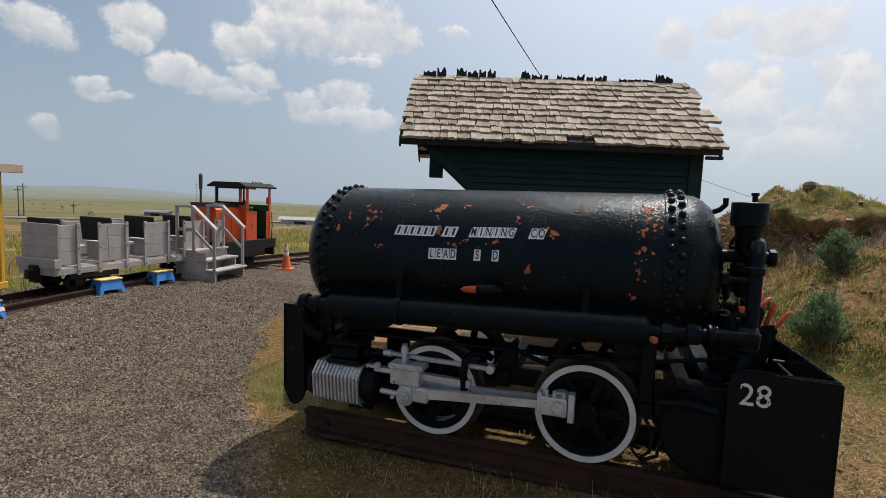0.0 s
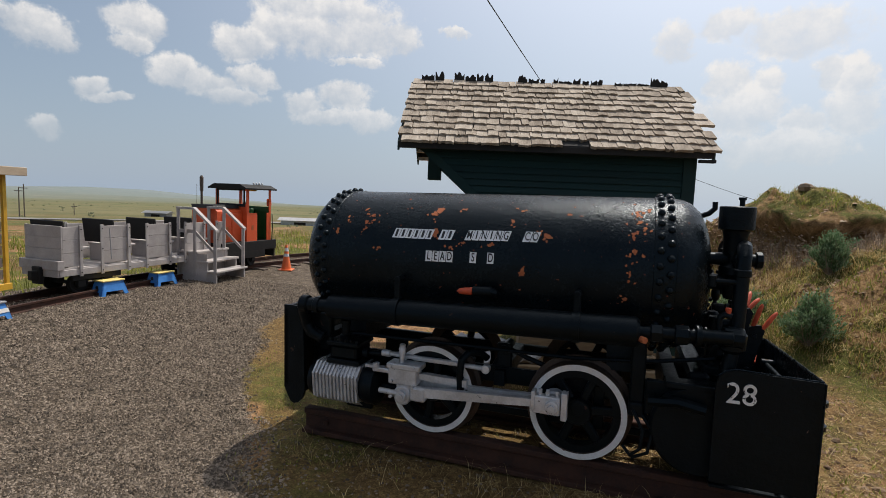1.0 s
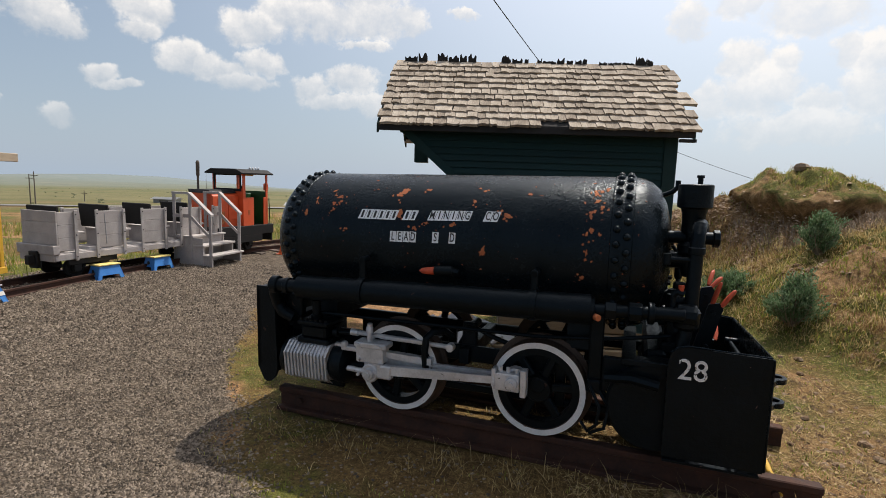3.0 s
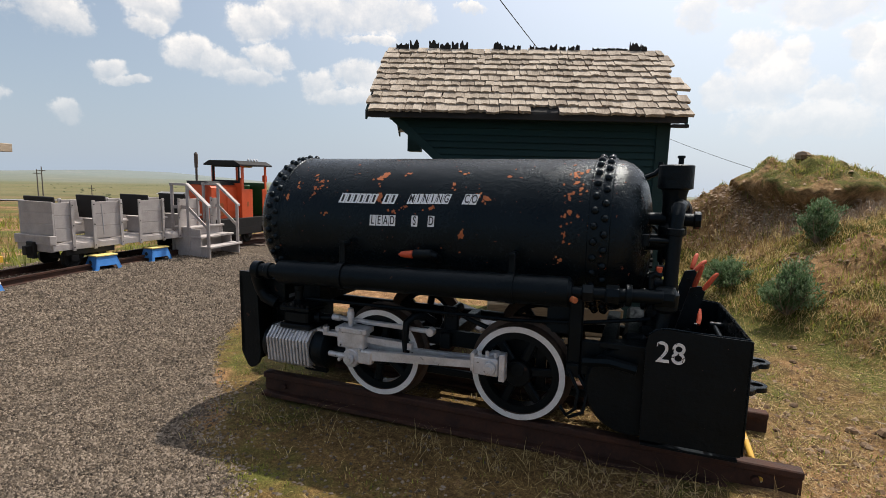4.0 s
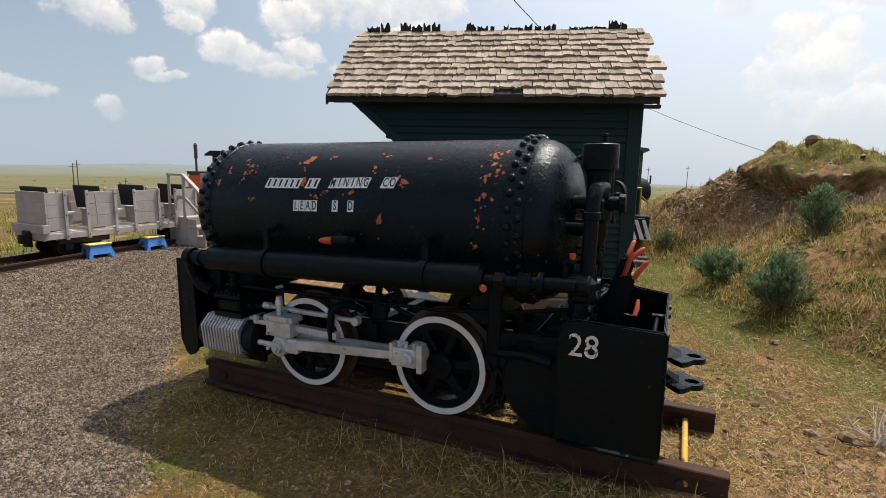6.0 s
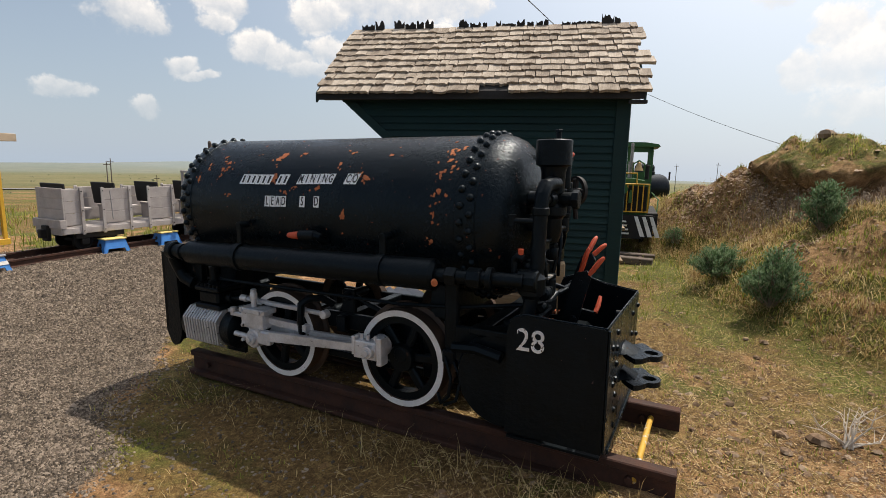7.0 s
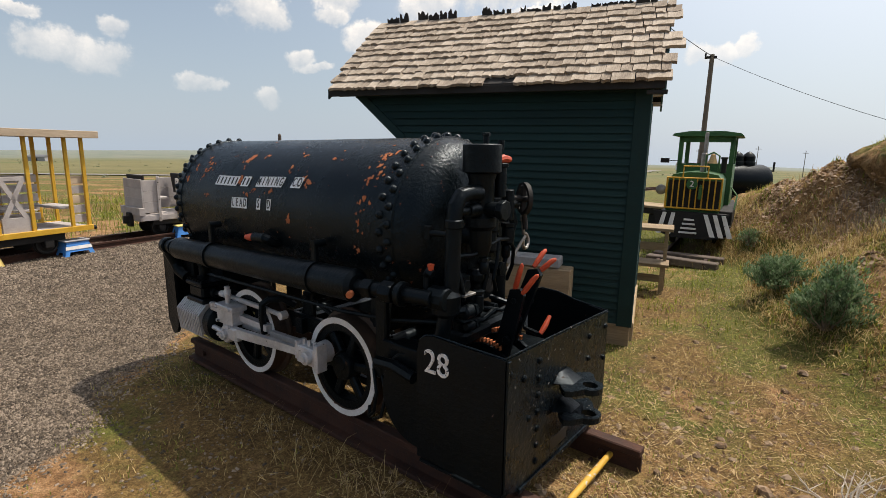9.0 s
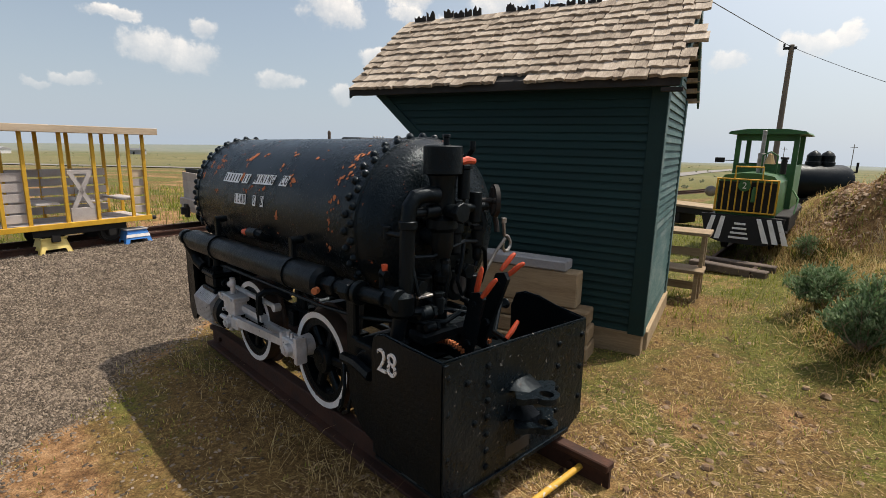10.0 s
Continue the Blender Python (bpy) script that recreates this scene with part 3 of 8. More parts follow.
def build_ground():
    xs, ys = axis_steps(-9.0, 12.0, 0.12, 3600), axis_steps(-1.0, 16.5, 0.12, 3600)
    # closer rows over the mound
    xs = sorted(xs + [x + 0.06 for x in xs if 3.9 < x < 8.5])
    ys = sorted(ys + [y + 0.06 for y in ys if 5.6 < y < 9.6])
    nx, ny = len(xs), len(ys)
    vs = [undercut(x, y) for y in ys for x in xs]
    fs = [(j * nx + i, j * nx + i + 1, (j + 1) * nx + i + 1, (j + 1) * nx + i) for j in range(ny - 1) for i in range(nx - 1)]
    me = bpy.data.meshes.new("ground")
    me.from_pydata(vs, [], fs)
    cols = np.zeros((len(vs), 4), np.float32)
    for k, (x, y, z) in enumerate(vs):
        cols[k, :3] = zone(xs[k % nx], ys[k // nx])
    cols[:, 3] = 1
    at = me.color_attributes.new("zones", "FLOAT_COLOR", "POINT")
    at.data.foreach_set("color", cols.ravel())
    me.polygons.foreach_set("use_smooth", [True] * len(fs))
    m = bpy.data.materials.new("ground_cover")
    m.use_nodes = True
    n, l = m.node_tree.nodes, m.node_tree.links
    bsdf = n["Principled BSDF"]
    bsdf.inputs["Roughness"].default_value = 0.95
    bsdf.inputs["Specular IOR Level"].default_value = 0.2
    tc = n.new("ShaderNodeTexCoord")
    vc = n.new("ShaderNodeVertexColor")
    vc.layer_name = "zones"
    sp = n.new("ShaderNodeSeparateColor")
    l.new(vc.outputs[0], sp.inputs[0])

    def tex(scale, detail=6, rough=0.6, kind="ShaderNodeTexNoise"):
        t = n.new(kind)
        t.inputs["Scale"].default_value = scale
        if kind == "ShaderNodeTexNoise":
            t.inputs["Detail"].default_value, t.inputs["Roughness"].default_value = detail, rough
        l.new(tc.outputs["Object"], t.inputs["Vector"])
        return t

    def ramp(sock, stops):
        r = n.new("ShaderNodeValToRGB")
        for i, (p, c) in enumerate(stops):
            e = r.color_ramp.elements[i] if i < 2 else r.color_ramp.elements.new(p)
            e.position, e.color = p, (*c, 1)
        l.new(sock, r.inputs[0])
        return r.outputs[0]

    def mix(f, a, b, typ="MIX"):
        x = n.new("ShaderNodeMix")
        x.data_type, x.blend_type = "RGBA", typ
        if isinstance(f, float):
            x.inputs["Factor"].default_value = f
        else:
            l.new(f, x.inputs["Factor"])
        l.new(a, x.inputs["A"])
        l.new(b, x.inputs["B"])
        return x.outputs["Result"]

    def math_(op, a, b):
        x = n.new("ShaderNodeMath")
        x.operation = op
        x.use_clamp = True
        for i, v in enumerate((a, b)):
            if isinstance(v, float):
                x.inputs[i].default_value = v
            else:
                l.new(v, x.inputs[i])
        return x.outputs[0]

    vor = tex(42, kind="ShaderNodeTexVoronoi")
    vor2 = tex(19, kind="ShaderNodeTexVoronoi")
    pebble = n.new("ShaderNodeSeparateColor")
    l.new(vor.outputs["Color"], pebble.inputs[0])
    pebble2 = n.new("ShaderNodeSeparateColor")
    l.new(vor2.outputs["Color"], pebble2.inputs[0])
    # gravel colours darkened so the gaps between loose stones read as shade
    grav = ramp(pebble.outputs[0], [(0.0, (0.050, 0.041, 0.031)), (0.55, (0.130, 0.103, 0.078)), (1.0, (0.27, 0.228, 0.182))])
    grav2 = ramp(pebble2.outputs[1], [(0.0, (0.088, 0.071, 0.053)), (1.0, (0.20, 0.168, 0.133))])
    grav = mix(0.4, grav, grav2)
    wide = ramp(tex(0.9, 5).outputs[0], [(0.3, (0.80, 0.78, 0.76)), (0.7, (1.12, 1.10, 1.08))])
    grav = mix(1.0, grav, wide, "MULTIPLY")
    straw = ramp(tex(26, 8, 0.7).outputs[0], [(0.28, (0.072, 0.042, 0.016)), (0.5, (0.165, 0.106, 0.040)), (0.72, (0.31, 0.222, 0.092))])
    green = ramp(tex(30, 8, 0.7).outputs[0], [(0.3, (0.050, 0.056, 0.013)), (0.55, (0.120, 0.125, 0.028)), (0.75, (0.205, 0.195, 0.056))])
    dirt = ramp(tex(9, 8, 0.65).outputs[0], [(0.3, (0.15, 0.076, 0.036)), (0.5, (0.32, 0.178, 0.088)), (0.75, (0.47, 0.305, 0.175))])
    patch = tex(7, 6, 0.65).outputs[0]
    gfac = math_("MULTIPLY", math_("SUBTRACT", math_("ADD", sp.outputs[1], patch), 0.66), 3.0)
    dfac = math_("MULTIPLY", math_("SUBTRACT", math_("ADD", sp.outputs[2], patch), 0.76), 3.2)
    rfac = math_("MULTIPLY", math_("SUBTRACT", math_("ADD", sp.outputs[0], patch), 0.72), 4.0)
    col = mix(gfac, straw, green)
    col = mix(dfac, col, dirt)
    col = mix(rfac, col, grav)
    # the far plain in broad fields
    geo = n.new("ShaderNodeNewGeometry")
    ln = n.new("ShaderNodeVectorMath")
    ln.operation = "LENGTH"
    l.new(geo.outputs["Position"], ln.inputs[0])
    far = n.new("ShaderNodeMapRange")
    far.inputs[1].default_value, far.inputs[2].default_value = 22, 60
    l.new(ln.outputs["Value"], far.inputs[0])
    fields = tex(0.012, 5, 0.6)
    mp = n.new("ShaderNodeMapping")
    mp.inputs["Scale"].default_value = (0.3, 1.0, 1.0)
    l.new(tc.outputs["Object"], mp.inputs["Vector"])
    l.new(mp.outputs[0], fields.inputs["Vector"])
    plain = ramp(fields.outputs[0], [(0.34, (0.085, 0.092, 0.036)), (0.46, (0.165, 0.145, 0.072)), (0.56, (0.10, 0.112, 0.044)), (0.64, (0.20, 0.165, 0.09)), (0.75, (0.25, 0.19, 0.115))])
    scrub = ramp(tex(0.45, 6, 0.7).outputs[0], [(0.35, (0.72, 0.76, 0.72)), (0.65, (1.15, 1.13, 1.08))])
    plain = mix(1.0, plain, scrub, "MULTIPLY")
    col = mix(far.outputs[0], col, plain)
    # haze of the air, mixed as a pale tone into the far ground's colour
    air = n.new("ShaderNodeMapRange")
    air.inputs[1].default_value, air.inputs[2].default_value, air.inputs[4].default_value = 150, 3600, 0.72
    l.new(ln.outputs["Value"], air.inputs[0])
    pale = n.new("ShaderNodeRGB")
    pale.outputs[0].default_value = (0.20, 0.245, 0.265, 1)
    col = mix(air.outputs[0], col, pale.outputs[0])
    grit = ramp(tex(95, 5, 0.75).outputs[0], [(0.32, (0.32, 0.30, 0.28)), (0.5, (0.92, 0.91, 0.90)), (0.66, (1.5, 1.46, 1.42))])
    clump = ramp(tex(4.5, 7, 0.7).outputs[0], [(0.32, (0.68, 0.66, 0.64)), (0.62, (1.12, 1.11, 1.10))])
    near = mix(1.0, mix(1.0, col, grit, "MULTIPLY"), clump, "MULTIPLY")
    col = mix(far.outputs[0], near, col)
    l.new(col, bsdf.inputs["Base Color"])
    hgt = mix(rfac, tex(34, 8, 0.75).outputs["Color"], vor.outputs["Distance"])
    bp = n.new("ShaderNodeBump")
    bp.inputs["Strength"].default_value, bp.inputs["Distance"].default_value = 0.9, 0.03
    l.new(hgt, bp.inputs["Height"])
    l.new(bp.outputs[0], bsdf.inputs["Normal"])
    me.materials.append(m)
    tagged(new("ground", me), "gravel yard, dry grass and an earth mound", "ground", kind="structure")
    return np.array(xs), np.array(ys), np.array([p[2] for p in vs]).reshape(ny, nx), cols[:, :3].reshape(ny, nx, 3)


GX, GY, GROUND, ZONES = build_ground()


def sample(grid, x, y):
    """The value of a grid over the ground, between its corners."""
    i, j = np.clip(np.searchsorted(GX, x) - 1, 0, len(GX) - 2), np.clip(np.searchsorted(GY, y) - 1, 0, len(GY) - 2)
    u, v = (x - GX[i]) / (GX[i + 1] - GX[i]), (y - GY[j]) / (GY[j + 1] - GY[j])
    if grid.ndim == 3:
        u, v = u[:, None], v[:, None]
    return (grid[j, i] * (1 - u) + grid[j, i + 1] * u) * (1 - v) + (grid[j + 1, i] * (1 - u) + grid[j + 1, i + 1] * u) * v


# ---- the small air locomotive ----
YC = 0.52                                # centre line
TANK_Z, TANK_R = 1.35, 0.455


def tank_point(x, z_or_angle, lift=0.0, by_angle=False):
    """A place on the near flank of the tank; angle 0 is the side, 90 the top."""
    a = z_or_angle if by_angle else math.asin(max(-1, min(1, (z_or_angle - TANK_Z) / TANK_R)))
    r = TANK_R + lift
    return Vector((x, YC - r * math.cos(a), TANK_Z + r * math.sin(a))), a


def build_loco():
    lo = thing("air_locomotive", "small black air-tank mine locomotive with silver rods and white-rimmed wheels", "locomotive", LOCO)
    # tank with two dished ends and lapped end rings
    prof = [(-1.86, 0.02), (-1.855, 0.12), (-1.835, 0.22), (-1.80, 0.31), (-1.75, 0.39), (-1.695, 0.435), (-1.65, 0.448), (-1.61, 0.452), (-1.605, 0.460), (-1.56, 0.460), (-1.555, 0.455),
            (0.50, 0.455), (0.505, 0.461), (0.615, 0.461), (0.62, 0.452), (0.66, 0.447), (0.71, 0.425), (0.76, 0.38), (0.80, 0.30), (0.825, 0.20), (0.835, 0.10), (0.837, 0.02)]
    tank = part("tank", Shape().lathe(prof, (0, YC, TANK_Z), (1, 0, 0), 72), M_TANK, lo, "black riveted air tank with orange rust chips", 40)
    # rivets round both ends
    riv = mesh_of("rivet", Shape().lathe([(-0.004, 0.022), (0.006, 0.021), (0.015, 0.016), (0.020, 0.008), (0.022, 0.001)], (0, 0, 0), (0, 0, 1), 10), M_TANK, 60)
    for x, ph, cnt in ((0.535, 0.0, 34), (0.588, 0.5, 34), (-1.585, 0.0, 34), (-1.65, 0.5, 34)):
        for i in range(cnt):
            a = 2 * math.pi * (i + ph) / cnt
            r = 0.461 if x > 0 else (0.459 if x > -1.61 else 0.447)
            ob = new("rivet", riv)
            ob.parent = tank
            nrm = Vector((0 if x > -1.61 else -0.35, -math.cos(a), math.sin(a))).normalized()
            ob.matrix_local = Matrix.Translation((x, YC - r * math.cos(a), TANK_Z + r * math.sin(a))) @ nrm.to_track_quat("Z", "Y").to_matrix().to_4x4()
    # white label plates with black characters
    w, h = 0.042, 0.066

    def plate(x, z, ch):
        x = x * 1.05 + 0.045
        z -= 0.015 * smooth(-0.12, -0.95, x)
        p, a = tank_point(x, z, 0.0025)
        m = Matrix.Translation(p) @ Matrix.Rotation(radians(90) - a, 4, "X")
        sl = 0.009 if z > 1.48 else 0.0
        q = Shape().prism([(-w / 2 - sl, -h / 2, 0), (w / 2 - sl, -h / 2, 0), (w / 2 + sl, h / 2, 0), (-w / 2 + sl, h / 2, 0)], (0, 0, 0.0015))
        ob = part("letter_plate", q, M_DECAL, lo, "white label plate")
        ob.matrix_local = m
        if ch == "|":
            k = Shape().prism([(-0.011, -0.024, 0.0015), (0.004, -0.024, 0.0015), (0.011, 0.024, 0.0015), (-0.004, 0.024, 0.0015)], (0, 0, 0.0012))
            mk = part("mark", k, M_INK, ob, "black mark")
        else:
            me = letters(ch, 0.068, 0.0012, 0.0007)
            me.materials.clear()
            me.materials.append(M_INK)
            mk = part("character", me, M_INK, ob, "black character")
            mk.matrix_local = Matrix.Translation((0, 0, 0.0022)) @ Matrix(((0.66 if ch != "I" else 0.9, 0.20 if z > 1.48 else 0, 0, 0), (0, 1.08, 0, 0), (0, 0, 1, 0), (0, 0, 0, 1)))

    zt, zb = 1.553, 1.422
    for i in (0, 1, 2, 3, 4, 5, 7, 8):
        plate(-1.050 + i * 0.0435, zt, "|")
    for i, ch in enumerate("MINING"):
        plate(-0.580 + i * 0.0440, zt, ch)
    for i, ch in enumerate("CO"):
        plate(-0.237 + i * 0.0450, zt, ch)
    for i, ch in enumerate("LEAD"):
        plate(-0.822 + i * 0.0440, zb, ch)
    plate(-0.545, zb, "S")
    plate(-0.440, zb, "D")
    # patches of bare rust where the paint has gone
    rnd = random.Random(5)

    def flake(x, z, sx, sz, tilt=0.0, top=None):
        n, pts = 17, []
        for i in range(n):
            a = 2 * math.pi * i / n
            k = 0.5 + 0.75 * rnd.random()
            u, v = math.cos(a) * sx * k, math.sin(a) * sz * k
            u, v = u * math.cos(tilt) - v * math.sin(tilt), u * math.sin(tilt) + v * math.cos(tilt)
            a0 = tank_point(x, z)[1] if top is None else top
            pts.append(tank_point(x + u, a0 + v / TANK_R, 0.0012, True)[0])
        c = sum(pts, Vector()) / n
        s = Shape().add([c + (c - Vector((c.x, YC, TANK_Z))).normalized() * 0.0006] + pts, [(0, i + 1, (i + 1) % n + 1) for i in range(n)])
        s.add([p + (Vector((p.x, YC, TANK_Z)) - p).normalized() * 0.004 for p in pts], [])
        s.f += [(i + 1, n + 1 + i, n + 1 + (i + 1) % n, (i + 1) % n + 1) for i in range(n)]
        part("bare_patch", s, M_CHIP, lo, "bare orange rust where paint has flaked")

    for x, z, sx, sz, tl in ((-0.795, 1.545, 0.026, 0.040, 0.1), (-0.83, 1.665, 0.035, 0.022, 0.5), (-0.80, 1.69, 0.03, 0.03, 0.9), (-0.63, 1.70, 0.016, 0.012, 0), (-0.60, 1.50, 0.020, 0.009, 0),
                             (-0.43, 1.495, 0.024, 0.014, 0.3), (-0.22, 1.345, 0.026, 0.036, 0.2), (-0.135, 1.575, 0.020, 0.013, 0), (-0.085, 1.565, 0.034, 0.018, -0.5), (-0.31, 1.64, 0.012, 0.022, 0.4),
                             (-0.26, 1.70, 0.016, 0.012, 0), (0.02, 1.69, 0.012, 0.016, 0), (-1.50, 1.53, 0.018, 0.028, 0.2), (-1.30, 1.60, 0.020, 0.018, 0.3), (-1.27, 1.64, 0.016, 0.012, 0),
                             (-1.25, 1.61, 0.016, 0.012, 0.4), (-1.29, 1.56, 0.014, 0.012, 0), (-1.33, 1.68, 0.022, 0.010, 0.8), (-1.44, 1.60, 0.010, 0.016, 0), (0.42, 1.66, 0.030, 0.020, 0.6),
                             (0.41, 1.70, 0.028, 0.022, 1.0), (0.45, 1.63, 0.020, 0.014, 0.2), (0.39, 1.58, 0.012, 0.026, 0.1), (0.40, 1.50, 0.022, 0.030, 0.1), (0.38, 1.38, 0.010, 0.028, 0.0),
                             (0.47, 1.73, 0.028, 0.014, 0.9), (-1.18, 1.44, 0.012, 0.012, 0), (-0.68, 1.47, 0.016, 0.01, 0.2), (0.53, 1.42, 0.014, 0.012, 0), (0.36, 1.24, 0.02, 0.012, 0)):
        kf = 0.66 if x > 0.3 else 0.85
        flake(x, z, sx * kf, sz * kf, tl)
        for _ in range(5 if x > 0.3 else 3):
            k = rnd.uniform(0.004, 0.009)
            flake(x + rnd.gauss(0, 1.4) * sx, z + rnd.gauss(0, 1.3) * sz, k * rnd.uniform(0.7, 1.6), k, rnd.uniform(0, 3))
    # little tap on the crown, bracket lugs on the flank
    part("top_tap", Shape().tube([(0.78, 0.62, 1.70), (0.83, 0.62, 1.72), (0.86, 0.62, 1.75), (0.86, 0.62, 1.79)], 0.016), M_BLACK, lo)
    # long side reservoir with straps and elbows
    res = part("side_reservoir", Shape().lathe([(-1.49, 0.05), (-1.48, 0.078), (0.43, 0.082), (0.45, 0.06)], (0, -0.005, 1.075), (1, 0, 0.022), 24), M_BLACK, lo, "long black side air pipe")
    for x in (-0.995, 0.112):
        part("strap", Shape().ring((x - 0.022, -0.005, 1.077 + 0.022 * x), (1, 0, 0), 0.080, 0.089, 0.045, 24), M_BLACK, res)
        part("strap_hanger", Shape().box((x - 0.02, -0.02, 1.13), (x + 0.02, 0.012, 1.27), 0.006).cyl((x, -0.02, 1.255), (x, 0.06, 1.255), 0.022), M_BLACK, res)
    part("reservoir_end_pipe", Shape().cyl((-1.69, -0.005, 1.04), (-1.48, -0.005, 1.043), 0.045).cyl((-1.71, -0.005, 1.04), (-1.65, -0.005, 1.04), 0.060, n=20).cyl((-1.60, -0.005, 1.04), (-1.56, -0.005, 1.04), 0.055), M_BLACK, res)
    part("elbow_pipe", Shape().tube([(-1.69, -0.005, 1.04), (-1.70, 0.01, 0.98), (-1.71, 0.05, 0.90), (-1.68, 0.06, 0.84), (-1.60, 0.08, 0.80)], 0.042, 12), M_BLACK, res)
    part("delivery_pipe", Shape().cyl((0.44, -0.005, 1.085), (0.90, 0.03, 1.095), 0.036).cyl((0.50, -0.004, 1.086), (0.56, -0.002, 1.087), 0.050, n=6).cyl((0.62, 0.0, 1.09), (0.69, 0.006, 1.09), 0.052, n=8)
         .cyl((0.72, 0.01, 1.092), (0.75, 0.012, 1.092), 0.058), M_BLACK, res)
    part("unpainted_cap", Shape().cyl((0.455, -0.055, 1.06), (0.475, -0.085, 1.06), 0.018, n=8), M_CHIP, res, "rusty orange plug")
    # orange-tipped relief valve
    rv = part("relief_valve", Shape().cyl((-0.505, 0.015, 1.222), (-0.39, 0.02, 1.228), 0.030).tube([(-0.40, 0.02, 1.228), (-0.375, 0.03, 1.22), (-0.37, 0.05, 1.20), (-0.37, 0.10, 1.19)], 0.026), M_BLACK, lo)
    part("tip", Shape().lathe([(0, 0.006), (0.012, 0.010), (0.014, 0.016), (0.05, 0.021), (0.095, 0.024), (0.10, 0.020)], (-0.605, 0.012, 1.215), (1, 0, 0.06), 16), M_ORANGE, rv, "orange painted valve tip")
    # main frames
    for y in (0.175, 0.865):
        s = Shape().box((-1.74, y, 0.63), (0.86, y + 0.035, 0.735 if y < 0.5 else 0.70), 0.006).box((-1.45, y, 0.43), (0.55, y + 0.035, 0.475), 0.006)
        for x in (-0.80, 0.134):
            s.box((x - 0.15, y - 0.004, 0.43), (x - 0.085, y + 0.039, 0.70), 0.006).box((x + 0.085, y - 0.004, 0.43), (x + 0.15, y + 0.039, 0.70), 0.006)
            s.box((x - 0.08, y - 0.012, 0.50), (x + 0.08, y + 0.045, 0.63), 0.01)
        s.box((-1.50, y, 0.30), (-1.30, y + 0.03, 0.66), 0.006)
        part("main_frame", s, M_BLACK, lo, "black steel bar frame")
    part("cross_stretcher", Shape().box((-1.70, 0.2, 0.68), (-1.62, 0.87, 0.80)), M_BLACK, lo)
    part("cross_stretcher", Shape().box((-0.40, 0.2, 0.60), (-0.33, 0.87, 0.70)), M_BLACK, lo)
    part("cross_stretcher", Shape().box((0.60, 0.2, 0.60), (0.68, 0.87, 0.80)), M_BLACK, lo)
    for x in (-1.42, 0.36):
        part("tank_saddle", Shape().prism([(x - 0.08, 0.22, 0.79), (x - 0.08, 0.82, 0.79), (x - 0.08, 0.80, 0.97), (x - 0.08, 0.66, 0.925), (x - 0.08, 0.52, 0.905), (x - 0.08, 0.38, 0.925), (x - 0.08, 0.24, 0.97)], (0.16, 0, 0)), M_BLACK, lo)
    part("tank_leg", Shape().box((0.42, 0.06, 0.66), (0.50, 0.10, 1.05), 0.01).box((0.42, 0.03, 0.60), (0.50, 0.2, 0.68), 0.01), M_BLACK, lo)
    # wheels with painted rims
    for x in (-0.80, 0.134):
        part("axle", Shape().cyl((x, 0.12, 0.562), (x, 0.93, 0.562), 0.045), M_BLACK, lo)
        for near in (True, False):
            yo, d = (0.062, 1) if near else (0.978, -1)
            wheel = part("wheel", Shape().lathe([(0.0, 0.248), (0.0, 0.286), (0.085, 0.290), (0.092, 0.318), (0.108, 0.320), (0.115, 0.300), (0.115, 0.245), (0.0, 0.248)], (x, yo, 0.562), (0, d, 0), 56, caps=False), M_TYRE, lo, "worn brown steel wheel tyre")
            part("painted_rim", Shape().ring((x, yo - 0.003 * d, 0.562), (0, d, 0), 0.250, 0.284, 0.0028, 56), M_WHITE, wheel, "white painted rim")
            part("hub", Shape().lathe([(0.0, 0.03), (0.0, 0.075), (0.02, 0.085), (0.09, 0.085), (0.09, 0.03)], (x, yo - 0.004 * d, 0.562), (0, d, 0), 28), M_BLACK, wheel)
            part("felloe", Shape().ring((x, yo + 0.012 * d, 0.562), (0, d, 0), 0.205, 0.2495, 0.075, 48), M_BLACK, wheel)
            for k in range(6):
                a = 2 * math.pi * k / 6 + (0.35 if x < 0 else 0.1)
                m = Matrix.Rotation(-a, 3, "Y")
                c = Vector((x, yo + 0.045 * d, 0.562)) + m @ Vector((0.145, 0, 0))
                part("spoke", Shape().box((c.x - 0.075, c.y - 0.022, c.z - 0.026), (c.x + 0.075, c.y + 0.022, c.z + 0.026), 0.01, m), M_BLACK, wheel)
            if near:
                part("crank_boss", Shape().lathe([(0, 0.05), (0.01, 0.062), (0.06, 0.066)], (x - 0.134, yo - 0.05, 0.621), (0, 1, 0), 20), M_SILVER if x > 0 else M_BLACK, wheel)
    # cylinder with cast ribs
    cy = part("cylinder", Shape().prism([(-1.635, -0.045, 0.445), (-1.635, -0.06, 0.60), (-1.635, 0.0, 0.655), (-1.635, 0.22, 0.655), (-1.635, 0.22, 0.40), (-1.635, 0.02, 0.40)], (0.345, 0, 0.012)), M_SILVER, lo, "silver ribbed cylinder casing")
    for i in range(13):
        x = -1.628 + i * 0.0275
        part("rib", Shape().prism([(x, -0.058, 0.437), (x, -0.075, 0.60), (x, -0.008, 0.668), (x, 0.2, 0.668), (x, 0.2, 0.655), (x, 0.0, 0.655), (x, -0.06, 0.60), (x, -0.045, 0.447), (x, 0.02, 0.39)], (0.014, 0, 0)), M_SILVER, cy)
    part("cylinder_cover", Shape().lathe([(0, 0.06), (0, 0.125), (0.03, 0.138), (0.10, 0.138), (0.13, 0.08)], (-1.285, 0.075, 0.535), (1, 0, 0), 28).cyl((-1.17, 0.06, 0.535), (-1.02, 0.05, 0.535), 0.026), M_BLACK, cy)
